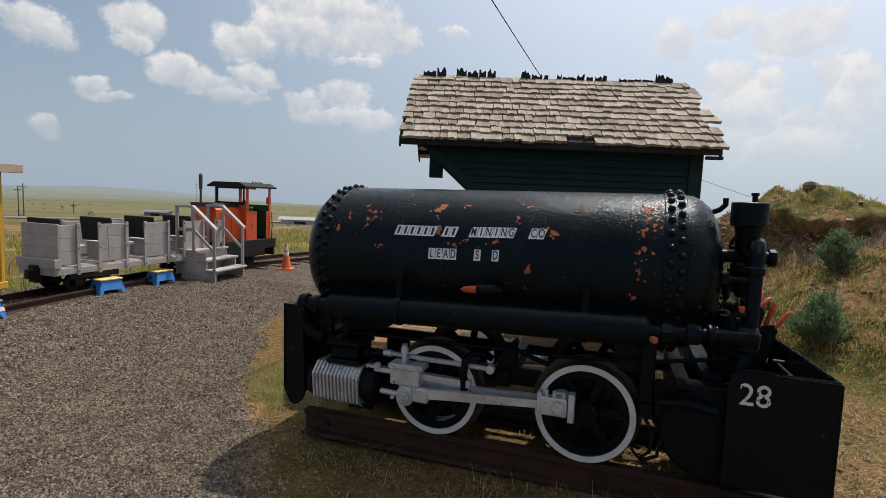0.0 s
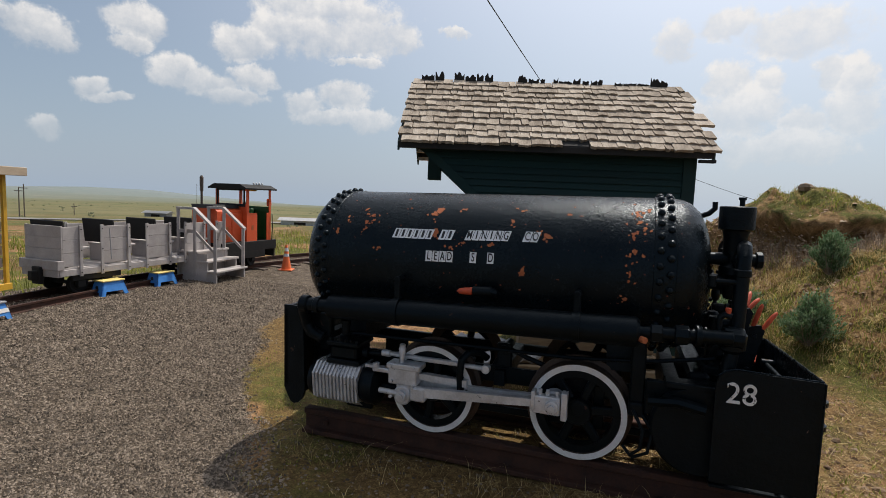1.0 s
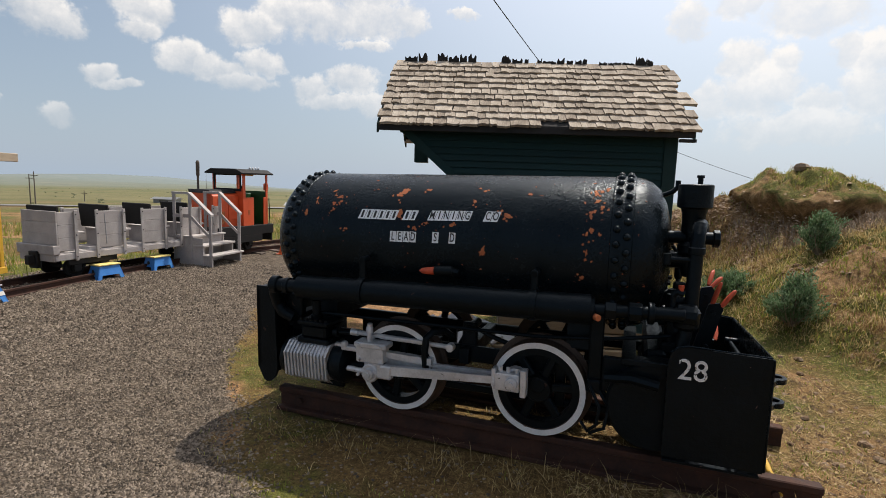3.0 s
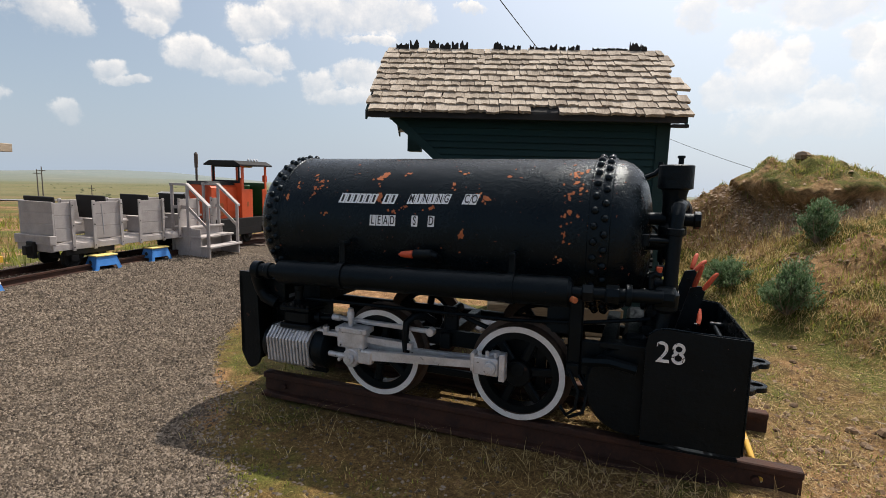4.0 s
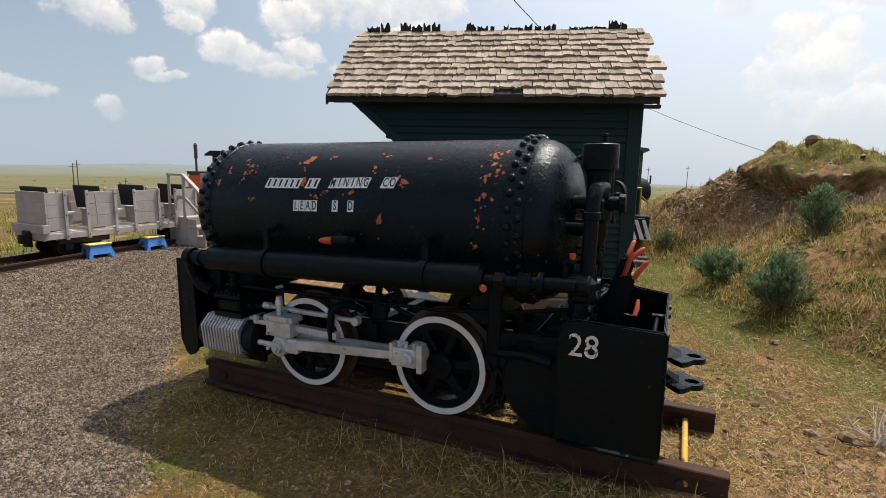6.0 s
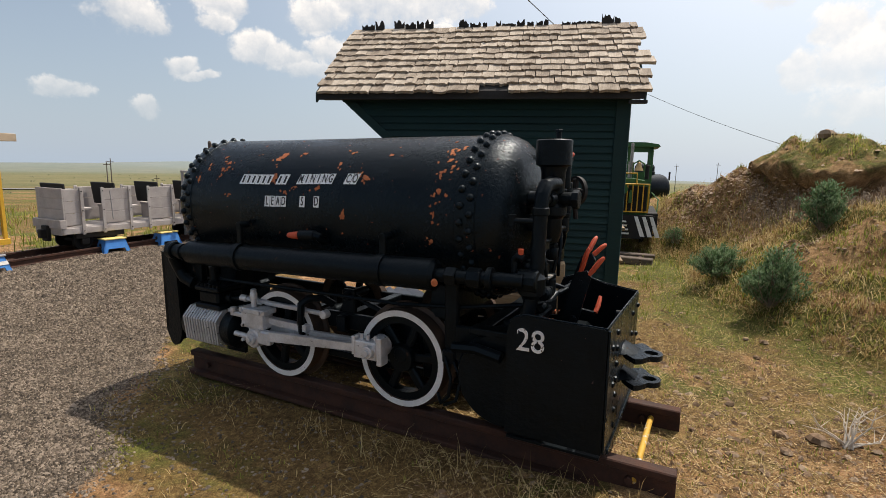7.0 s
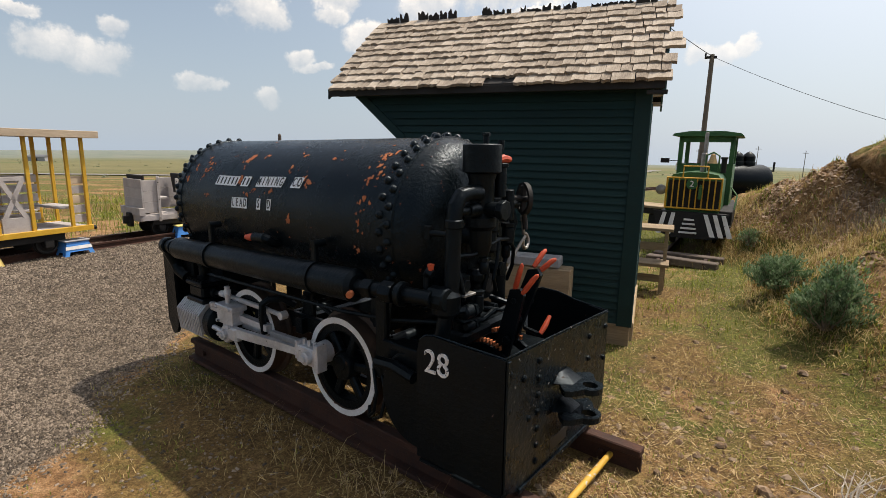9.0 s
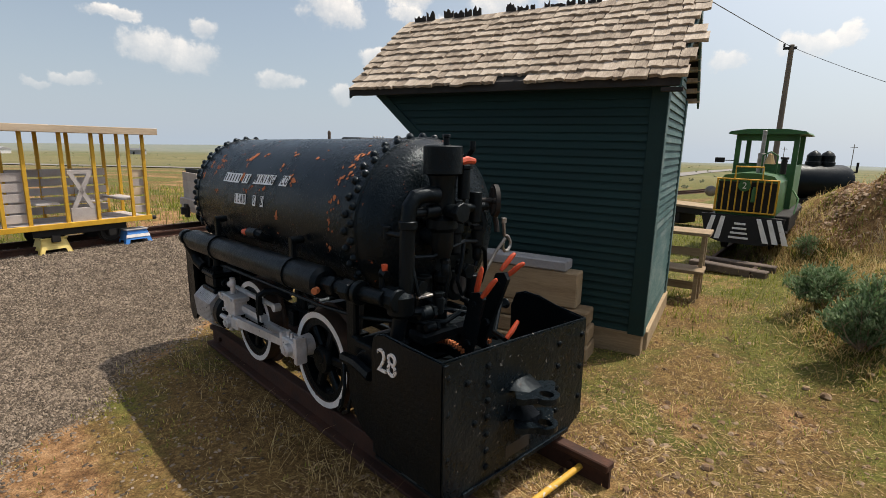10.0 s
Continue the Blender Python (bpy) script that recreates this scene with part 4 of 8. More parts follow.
    part("front_cover", Shape().lathe([(0, 0.06), (0.01, 0.13), (0.05, 0.138)], (-1.69, 0.075, 0.53), (1, 0, 0), 28), M_BLACK, cy)
    vc = part("valve_chest", Shape().box((-1.545, -0.03, 0.665), (-1.295, 0.2, 0.70), 0.01).box((-1.525, -0.015, 0.70), (-1.325, 0.2, 0.79), 0.015).box((-1.545, -0.03, 0.79), (-1.30, 0.2, 0.82), 0.01), M_BLACK, lo)
    part("oiler", Shape().lathe([(0, 0.04), (0.03, 0.042), (0.035, 0.03), (0.10, 0.03), (0.105, 0.034), (0.13, 0.034), (0.135, 0.01)], (-1.443, 0.06, 0.82), (0, 0, 1), 16), M_BLACK, vc)
    for k in range(6):
        part("nut", Shape().cyl((-1.52 + 0.04 * k, -0.012, 0.82), (-1.52 + 0.04 * k, -0.012, 0.838), 0.011, n=6), M_BLACK, vc)
    part("valve_rod", Shape().cyl((-1.30, 0.06, 0.745), (-1.16, 0.06, 0.752), 0.016).cyl((-1.30, 0.06, 0.745), (-1.26, 0.06, 0.747), 0.035), M_BLACK, vc)
    # crosshead, slide bars, rods
    ch = part("crosshead", Shape().box((-1.065, -0.045, 0.60), (-0.865, 0.05, 0.705), 0.006).box((-1.075, -0.055, 0.70), (-0.84, 0.06, 0.735), 0.006).box((-1.01, -0.04, 0.50), (-0.905, 0.04, 0.61), 0.012)
              .cyl((-0.962, -0.05, 0.532), (-0.962, 0.05, 0.532), 0.062, n=24), M_SILVER, lo, "silver painted crosshead")
    part("wrist_pin", Shape().cyl((-0.962, -0.075, 0.532), (-0.962, -0.04, 0.532), 0.036, n=20).cyl((-0.962, -0.088, 0.532), (-0.962, -0.07, 0.532), 0.020, n=6), M_SILVER, ch)
    part("oil_cup", Shape().lathe([(0, 0.018), (0.055, 0.018), (0.06, 0.024), (0.09, 0.024), (0.10, 0.018), (0.115, 0.02), (0.12, 0.012)], (-0.985, 0.0, 0.735), (0, 0, 1), 14), M_SILVER, ch)
    for x, z in ((-1.04, 0.718), (-0.88, 0.718), (-1.035, 0.62), (-1.04, 0.52), (-0.89, 0.60)):
        part("bolt", Shape().cyl((x, -0.066, z), (x, -0.044, z), 0.012, n=6), M_SILVER, ch)
    part("cross_wing", Shape().box((-1.19, -0.03, 0.655), (-1.06, 0.03, 0.685), 0.006).cyl((-1.165, -0.02, 0.68), (-1.165, -0.02, 0.715), 0.022, n=8), M_SILVER, ch)
    part("lower_stud", Shape().cyl((-1.13, -0.04, 0.545), (-1.0, -0.04, 0.54), 0.018), M_SILVER, ch)
    part("link_rod", Shape().cyl((-1.145, 0.04, 0.768), (-0.45, 0.07, 0.744), 0.0155, n=10).cyl((-1.15, 0.04, 0.768), (-1.09, 0.042, 0.766), 0.023, n=12).box((-0.93, 0.040, 0.742), (-0.58, 0.070, 0.770), 0.004), M_SILVER, lo, "silver valve link rod")
    part("link_eye", Shape().cyl((-0.436, 0.045, 0.744), (-0.436, 0.095, 0.744), 0.027, n=20), M_SILVER, lo)
    part("guide_bar", Shape().prism([(-0.885, 0.01, 0.672), (-0.885, 0.01, 0.632), (-0.545, 0.01, 0.625), (-0.545, 0.01, 0.668)], (0, 0.045, 0)).prism([(-1.27, 0.02, 0.680), (-1.27, 0.02, 0.650), (-1.06, 0.02, 0.645), (-1.06, 0.02, 0.675)], (0, 0.03, 0)), M_SILVER, lo, "silver slide bar")
    part("guide_yoke", Shape().tube([(-0.59, 0.03, 0.60), (-0.595, 0.02, 0.70), (-0.585, 0.02, 0.80), (-0.555, 0.05, 0.83), (-0.50, 0.12, 0.83), (-0.46, 0.18, 0.78)], 0.024, 8), M_BLACK, lo)
    part("coupling_rod", Shape().prism([(-0.94, 0.035, 0.615), (-0.94, 0.035, 0.575), (0.0, 0.035, 0.600), (0.0, 0.035, 0.645)], (0, 0.03, 0)), M_SILVER, lo, "silver coupling rod")
    mr = part("main_rod", Shape().prism([(-0.86, -0.05, 0.598), (-0.86, -0.05, 0.536), (-0.10, -0.05, 0.600), (-0.10, -0.05, 0.644)], (0, 0.035, 0)).box((-0.905, -0.06, 0.51), (-0.80, -0.005, 0.60), 0.01), M_SILVER, lo, "silver main connecting rod")
    part("big_end", Shape().box((-0.115, -0.062, 0.568), (0.045, 0.0, 0.672), 0.006).box((0.05, -0.066, 0.545), (0.085, 0.004, 0.705), 0.004).box((-0.125, -0.066, 0.585), (-0.10, 0.004, 0.695), 0.004), M_SILVER, mr)
    part("crank_pin", Shape().cyl((0.0, -0.095, 0.621), (0.0, 0.01, 0.621), 0.038, n=22).cyl((0.0, -0.108, 0.621), (0.0, -0.09, 0.621), 0.022, n=6), M_SILVER, mr)
    for x in (-0.075, -0.03, 0.025):
        part("cotter", Shape().cyl((x, -0.03, 0.668), (x, -0.03, 0.705), 0.012, n=6), M_SILVER, mr)
    # brake and reversing rods along the frame
    part("reach_rod", Shape().tube([(-1.42, 0.08, 0.86), (-0.60, 0.1, 0.865), (0.10, 0.11, 0.87), (0.50, 0.10, 0.905), (0.85, 0.12, 0.96)], 0.012), M_BLACK, lo)
    part("leaf_spring", Shape().box((-1.05, 0.18, 0.74), (-0.55, 0.24, 0.755), 0.003).box((-0.98, 0.18, 0.756), (-0.62, 0.24, 0.771), 0.003).box((-0.90, 0.18, 0.772), (-0.70, 0.24, 0.787), 0.003), M_BLACK, lo)
    part("equaliser_spring", Shape().box((-0.12, 0.18, 0.74), (0.38, 0.24, 0.755), 0.003).box((-0.05, 0.18, 0.756), (0.31, 0.24, 0.771), 0.003).box((0.03, 0.18, 0.772), (0.23, 0.24, 0.787), 0.003), M_BLACK, lo)
    part("valve_gear", Shape().box((-0.40, 0.26, 0.60), (-0.30, 0.30, 0.86), 0.01).cyl((-0.35, 0.24, 0.82), (-0.35, 0.45, 0.82), 0.03).tube([(-0.42, 0.28, 0.70), (-0.35, 0.28, 0.84), (-0.2, 0.28, 0.78), (0.0, 0.28, 0.72)], 0.016), M_BLACK, lo)
    part("brake_hose", Shape().tube([(0.44, 0.1, 0.62), (0.50, 0.06, 0.52), (0.49, 0.05, 0.42), (0.44, 0.06, 0.37), (0.40, 0.1, 0.40)], 0.010), M_BLACK, lo)
    part("brake_hose", Shape().tube([(0.47, 0.12, 0.62), (0.55, 0.08, 0.52), (0.53, 0.06, 0.40), (0.45, 0.08, 0.35)], 0.010)
         .tube([(0.5, 0.14, 0.6), (0.58, 0.1, 0.5), (0.56, 0.1, 0.43)], 0.012), M_BLACK, lo)
    part("brake_drum", Shape().lathe([(0, 0.02), (0, 0.235), (0.02, 0.25), (0.16, 0.25), (0.18, 0.235), (0.18, 0.02)], (0.78, 0.06, 0.56), (0, 1, 0), 40), M_BLACK, lo, "black round rear casing")
    part("rear_bracket", Shape().box((0.50, 0.10, 0.60), (0.83, 0.14, 0.80), 0.01).box((0.60, 0.06, 0.78), (0.95, 0.16, 0.815), 0.006).tube([(0.52, 0.05, 0.70), (0.66, 0.03, 0.72), (0.80, 0.02, 0.70)], 0.03), M_BLACK, lo)
    # the running gear stands inboard of the tank's flank
    for ob in lo.children:
        if ob.name.split(".")[0] in ("wheel", "cylinder", "valve_chest", "crosshead", "link_rod", "link_eye", "guide_bar", "guide_yoke", "coupling_rod", "main_rod", "main_frame", "reach_rod", "leaf_spring", "equaliser_spring", "tank_leg") and min(v.co.y for v in ob.data.vertices) < 0.45:
            ob.location.y += 0.068
            ob.location.z -= 0.024
    # front buffer sheet
    fp = [(0.035, 0.985), (0.055, 1.0), (0.97, 1.0), (0.99, 0.985), (0.99, 0.44), (0.95, 0.345), (0.90, 0.325), (0.14, 0.325), (0.08, 0.345), (0.035, 0.44)]
    part("front_sheet", Shape().prism([(-1.885, y, z) for y, z in fp], (0.028, 0, 0)), M_BLACK, lo, "black front buffer sheet")
    part("front_flange", Shape().prism([(-1.885, 0.035, 1.01), (-1.75, 0.035, 1.01), (-1.735, 0.035, 0.98), (-1.715, 0.035, 0.45), (-1.722, 0.035, 0.40), (-1.74, 0.035, 0.36), (-1.77, 0.035, 0.33), (-1.805, 0.035, 0.32), (-1.835, 0.035, 0.335), (-1.855, 0.035, 0.37), (-1.885, 0.035, 0.43)], (0, 0.022, 0)), M_BLACK, lo)
    part("front_bracket", Shape().box((-1.84, 0.1, 0.80), (-1.55, 0.16, 0.97), 0.01).box((-1.8, 0.25, 0.5), (-1.6, 0.8, 0.7), 0.02), M_BLACK, lo)
    # operator's tub
    tub = part("tub", Shape().box((0.84, 0.01, 0.30), (1.30, 1.06, 0.315), 0.002), M_TUB, lo, "black steel operator's tub with worn paint")
    part("side_plate", Shape().prism([(0.835, 0.0, 0.335), (1.31, 0.0, 0.335), (1.31, 0.0, 0.925), (1.10, 0.0, 0.930), (0.93, 0.0, 0.938), (0.875, 0.0, 0.925), (0.845, 0.0, 0.89), (0.835, 0.0, 0.84)], (0, 0.012, 0)), M_TUB, tub, "black curved side plate")
    part("end_plate", Shape().prism([(1.298, 0.012, 0.335), (1.298, 0.16, 0.275), (1.298, 0.93, 0.275), (1.298, 1.058, 0.335), (1.298, 1.058, 0.875), (1.298, 0.5, 0.905), (1.298, 0.012, 0.925)], (0.014, 0, 0)), M_WORN, tub, "black end plate with pale scratches")
    part("side_plate", Shape().prism([(0.80, 1.058, 0.335), (1.31, 1.058, 0.335), (1.31, 1.058, 0.875), (1.12, 1.058, 0.90), (1.00, 1.058, 0.93), (0.90, 1.058, 0.935), (0.83, 1.058, 0.91), (0.80, 1.058, 0.84)], (0, 0.012, 0)), M_TUB, tub)
    part("tub_rim", Shape().tube([(0.845, 0.006, 0.90), (0.88, 0.006, 0.93), (0.93, 0.006, 0.942), (1.10, 0.006, 0.935), (1.305, 0.006, 0.93), (1.305, 0.5, 0.91), (1.305, 1.064, 0.88), (1.12, 1.064, 0.905), (1.0, 1.064, 0.935), (0.9, 1.064, 0.94), (0.83, 1.064, 0.915)], 0.0045, 6), M_WORN, tub, "worn rim edge")
    part("angle_iron", Shape().box((1.312, 0.004, 0.34), (1.322, 0.03, 0.92), 0.002).box((1.312, 0.13, 0.275), (1.322, 0.94, 0.30), 0.002), M_WORN, tub, "worn edge angle")
    for y, z in ((0.03, 0.86), (0.03, 0.70), (0.03, 0.50), (0.28, 0.84), (0.28, 0.76), (0.28, 0.68), (0.28, 0.60), (0.28, 0.52), (0.28, 0.44), (0.28, 0.36), (0.82, 0.80), (0.82, 0.68), (0.82, 0.56), (0.82, 0.44), (1.03, 0.80), (1.03, 0.62), (1.03, 0.45), (0.15, 0.80), (0.20, 0.6)):
        part("bolt", Shape().lathe([(0, 0.016), (0.008, 0.015), (0.013, 0.007)], (1.312, y, z), (1, 0, 0), 8), M_TUB, tub)
    for zc in (0.652, 0.512):
        hole, rim = [], []
        for k in range(28):
            u = 2 * math.pi * k / 28
            cx, cy = math.cos(u), math.sin(u)
            hole.append((1.452 + 0.036 * cx, 0.525 + 0.030 * cy))
            flare = max(0.0, -cx) ** 1.5
            rim.append((1.452 + (0.058 + 0.086 * flare) * cx, 0.525 + (0.062 + 0.115 * min(1.0, flare * 2.2)) * cy))
        rim = [(max(1.311, x), y) for x, y in rim]
        top = zc + 0.028
        sh = Shape().add([(x, y, zc) for x, y in rim] + [(x, y, top) for x, y in rim] + [(x, y, zc) for x, y in hole] + [(x, y, top) for x, y in hole],
                         [q for k in range(28) for q in ((k, (k + 1) % 28, 28 + (k + 1) % 28, 28 + k), (56 + k, 84 + k, 84 + (k + 1) % 28, 56 + (k + 1) % 28), (28 + k, 28 + (k + 1) % 28, 84 + (k + 1) % 28, 84 + k), (k, 56 + k, 56 + (k + 1) % 28, (k + 1) % 28))])
        part("coupler_lug", sh, M_WORN, tub, "black cast coupler lug with a pin hole")
        part("lug_gusset", Shape().add([(1.311, 0.43, top - 0.003), (1.395, 0.475, top - 0.003), (1.395, 0.575, top - 0.003), (1.311, 0.62, top - 0.003), (1.311, 0.47, top + 0.034), (1.325, 0.485, top + 0.032), (1.325, 0.565, top + 0.032), (1.311, 0.58, top + 0.034)],
                                       [(0, 1, 5, 4), (1, 2, 6, 5), (2, 3, 7, 6), (4, 5, 6, 7), (0, 3, 2, 1), (0, 4, 7, 3)]), M_BLACK, tub, angle=60)
    # solid black strip stands in for the shade inside the slot
    part("drawbar_slot", Shape().box((1.3085, 0.42, 0.335), (1.3135, 0.60, 0.40), 0.001), M_INK, tub, "black strip in place of the slot's shaded opening")
    num = letters("28", 0.155, 0.005)
    num.materials.append(M_STENCIL)
    nb = part("number", num, M_STENCIL, tub, "white stencilled fleet number")
    nb.matrix_local = Matrix.Translation((0.955, -0.0022, 0.815)) @ Matrix.Rotation(radians(90), 4, "X") @ Matrix.Diagonal((0.95, 1, 1, 1))
    # back head: valves, pipes, gauge, wheel
    part("regulator", Shape().lathe([(0, 0.060), (0.10, 0.062), (0.13, 0.07), (0.14, 0.092), (0.26, 0.092), (0.265, 0.085)], (0.935, 0.345, 1.50), (0, 0, 1), 28).cyl((0.955, 0.345, 1.765), (0.955, 0.345, 1.80), 0.014).cyl((0.955, 0.345, 1.80), (0.955, 0.345, 1.815), 0.020, n=6), M_BLACK, lo, "black pressure regulator")
    part("regulator_body", Shape().lathe([(0, 0.04), (0.05, 0.055), (0.12, 0.055), (0.14, 0.075), (0.18, 0.075), (0.20, 0.05), (0.26, 0.05)], (0.935, 0.345, 1.25), (0, 0, 1), 16).cyl((0.80, 0.345, 1.47), (1.05, 0.345, 1.47), 0.035).cyl((1.04, 0.345, 1.47), (1.075, 0.345, 1.47), 0.048, n=8).cyl((0.80, 0.345, 1.34), (0.95, 0.345, 1.34), 0.045), M_BLACK, lo)
    part("cross_pipe", Shape().cyl((0.945, 0.16, 1.47), (0.96, 0.63, 1.475), 0.022).cyl((0.95, 0.42, 1.43), (0.95, 0.42, 1.52), 0.042, n=8).cyl((0.955, 0.55, 1.40), (0.955, 0.55, 1.55), 0.032).cyl((0.945, 0.22, 1.47), (0.947, 0.30, 1.47), 0.034), M_BLACK, lo)
    part("upper_valve", Shape().cyl((0.97, 0.45, 1.52), (0.97, 0.45, 1.66), 0.030).cyl((0.97, 0.45, 1.66), (0.97, 0.45, 1.68), 0.04, n=8), M_BLACK, lo)
    part("orange_lever", Shape().tube([(0.97, 0.42, 1.69), (0.98, 0.46, 1.70), (0.99, 0.50, 1.695)], [0.018, 0.020, 0.014]), M_ORANGE, lo, "short orange lever")
    part("standpipe", Shape().tube([(0.97, 0.28, 1.545), (0.96, 0.22, 1.55), (0.95, 0.165, 1.54), (0.945, 0.135, 1.50), (0.94, 0.13, 1.42), (0.935, 0.125, 1.12), (0.92, 0.11, 1.02), (0.90, 0.10, 0.90)], 0.036, 14).cyl((0.941, 0.13, 1.40), (0.941, 0.13, 1.44), 0.043), M_BLACK, lo, "black vertical standpipe")
    part("pipe_union", Shape().lathe([(0, 0.04), (0.02, 0.065), (0.10, 0.070), (0.13, 0.045)], (0.915, 0.11, 1.00), (0, 0, 1), 12).cyl((0.86, 0.07, 1.09), (0.96, 0.07, 1.09), 0.055, n=10), M_BLACK, lo)
    part("pipe_clamp", Shape().cyl((0.80, 0.12, 1.37), (0.95, 0.12, 1.37), 0.014).cyl((0.80, 0.12, 1.34), (0.80, 0.12, 1.40), 0.02), M_BLACK, lo)
    part("drain_cock", Shape().cyl((0.84, 0.06, 1.11), (0.84, 0.06, 1.20), 0.014).tube([(0.84, 0.06, 1.19), (0.86, 0.05, 1.21), (0.89, 0.05, 1.20)], 0.018), M_BLACK, lo)
    part("cock_handle", Shape().cyl((0.875, 0.05, 1.21), (0.875, 0.05, 1.245), 0.012, 0.016, 8), M_ORANGE, lo)
    part("gauge", Shape().lathe([(0, 0.02), (0.0, 0.085), (0.04, 0.085), (0.045, 0.078), (0.045, 0.02)], (0.80, 0.55, 1.06), (1, 0, 0), 28).cyl((0.845, 0.55, 1.06), (0.853, 0.55, 1.06), 0.055, n=24), M_BLACK, lo, "round black gauge")
    part("gauge_face", Shape().cyl((0.853, 0.55, 1.06), (0.857, 0.55, 1.06), 0.050, n=24), M_DARK, lo)
    part("handwheel", Shape().ring((0.975, 0.655, 1.50), (0.55, 0.8, 0), 0.062, 0.082, 0.022, 24).box((0.915, 0.645, 1.489), (1.05, 0.675, 1.511), 0.006, Matrix.Rotation(radians(-34), 3, "Z")).box((0.966, 0.645, 1.43), (0.99, 0.675, 1.57), 0.006, Matrix.Rotation(radians(-34), 3, "Z"))
         .cyl((0.90, 0.56, 1.50), (1.0, 0.68, 1.50), 0.016).tube([(0.97, 0.68, 1.43), (0.975, 0.69, 1.38), (0.98, 0.69, 1.34)], 0.014), M_DARK, lo, "dark handwheel")
    part("coil_pipe", Shape().tube([(0.815, 0.94, 1.35), (0.82, 0.945, 1.28)] + [(0.82 + 0.004 * k, 0.945 + 0.045 * math.sin(k * 0.7), 1.232 + 0.045 * math.cos(k * 0.7)) for k in range(0, 9)] + [(0.83, 0.86, 1.19), (0.82, 0.80, 1.10), (0.80, 0.72, 1.05)], 0.0095).cyl((0.815, 0.94, 1.345), (0.815, 0.94, 1.375), 0.017, n=6), M_BARE, lo, "small coiled gauge pipe")
    part("gauge_pipe", Shape().tube([(0.93, 0.15, 1.27), (0.94, 0.28, 1.26), (0.95, 0.38, 1.29), (0.95, 0.48, 1.31), (0.945, 0.58, 1.30), (0.93, 0.66, 1.24), (0.90, 0.70, 1.14), (0.86, 0.71, 1.05)], 0.011).tube([(0.95, 0.48, 1.31), (0.96, 0.46, 1.22), (0.96, 0.43, 1.12), (0.95, 0.47, 1.05)], 0.010)
         .tube([(0.90, 0.2, 1.05), (0.93, 0.18, 1.18), (0.92, 0.17, 1.27)], 0.008).tube([(0.88, 0.30, 0.99), (0.92, 0.42, 0.97), (0.95, 0.52, 0.94), (0.97, 0.60, 0.95)], 0.010), M_BLACK, lo, "thin bent copper pipe painted black")
    for a_, b_, r_, n_ in (((0.86, 0.30, 0.86), (0.86, 0.30, 1.15), 0.04, 14), ((0.80, 0.30, 1.05), (0.95, 0.30, 1.05), 0.032, 8), ((0.86, 0.22, 0.97), (0.86, 0.42, 0.97), 0.035, 8), ((0.86, 0.42, 0.88), (0.86, 0.42, 1.10), 0.028, 12), ((0.84, 0.66, 0.90), (0.84, 0.66, 1.10), 0.04, 12), ((0.80, 0.52, 0.94), (0.92, 0.52, 0.94), 0.03, 10)):
        part("pipe_fitting", Shape().cyl(a_, b_, r_, n=n_), M_BLACK, lo)
    part("globe_valve", Shape().ball((0.86, 0.42, 1.12), 0.045), M_BLACK, lo)
    part("valve_block", Shape().box((0.80, 0.24, 0.82), (0.93, 0.48, 0.88), 0.02), M_BLACK, lo)
    part("tank_flange", Shape().lathe([(0, 0.15), (0.03, 0.15), (0.035, 0.10)], (0.80, 0.52, 1.30), (1, 0, 0), 24).box((0.80, 0.40, 1.15), (0.83, 0.70, 1.48), 0.01), M_BLACK, lo)
    part("brass_plate", Shape().box((0.90, 0.16, 1.085), (0.985, 0.25, 1.097), 0.003), M_BARE, lo)
    # small valves, unions and pipe runs over the back head
    for path, r_ in (([(0.925, 0.12, 1.02), (0.95, 0.20, 1.015), (0.955, 0.30, 1.01), (0.93, 0.36, 1.03)], 0.020), ([(0.87, 0.16, 0.98), (0.90, 0.26, 0.93), (0.93, 0.38, 0.92), (0.95, 0.46, 0.955)], 0.014),
                     ([(0.83, 0.70, 1.42), (0.88, 0.69, 1.36), (0.90, 0.66, 1.26), (0.90, 0.62, 1.16)], 0.012), ([(0.95, 0.36, 1.28), (0.965, 0.37, 1.16), (0.95, 0.36, 1.08)], 0.011),
                     ([(0.93, 0.16, 1.24), (0.965, 0.155, 1.17), (0.97, 0.17, 1.10), (0.95, 0.20, 1.06)], 0.009), ([(0.84, 0.58, 0.98), (0.92, 0.60, 0.96), (0.97, 0.66, 0.93), (0.96, 0.76, 0.93)], 0.015),
                     ([(0.93, 0.60, 1.47), (0.95, 0.62, 1.38), (0.94, 0.60, 1.32)], 0.022)):
        part("bent_pipe", Shape().tube(path, r_, 8), M_BLACK, lo)
    for c_, ax, r_, ln in (((0.95, 0.20, 1.0), (0, 1, 0), 0.034, 0.05), ((0.955, 0.31, 0.99), (0, 0, 1), 0.026, 0.07), ((0.92, 0.27, 0.91), (0, 1, 0), 0.024, 0.04), ((0.90, 0.63, 1.20), (0, 0, 1), 0.024, 0.05), ((0.95, 0.355, 1.17), (0, 0, 1), 0.022, 0.04),
                           ((0.93, 0.44, 1.36), (0, 0, 1), 0.040, 0.10), ((0.93, 0.44, 1.26), (0, 0, 1), 0.030, 0.10), ((0.93, 0.60, 1.28), (0, 0, 1), 0.034, 0.07), ((0.86, 0.20, 1.13), (1, 0, 0), 0.028, 0.08), ((0.88, 0.52, 1.155), (1, 0, 0), 0.034, 0.05)):
        c_, ax = Vector(c_), Vector(ax)
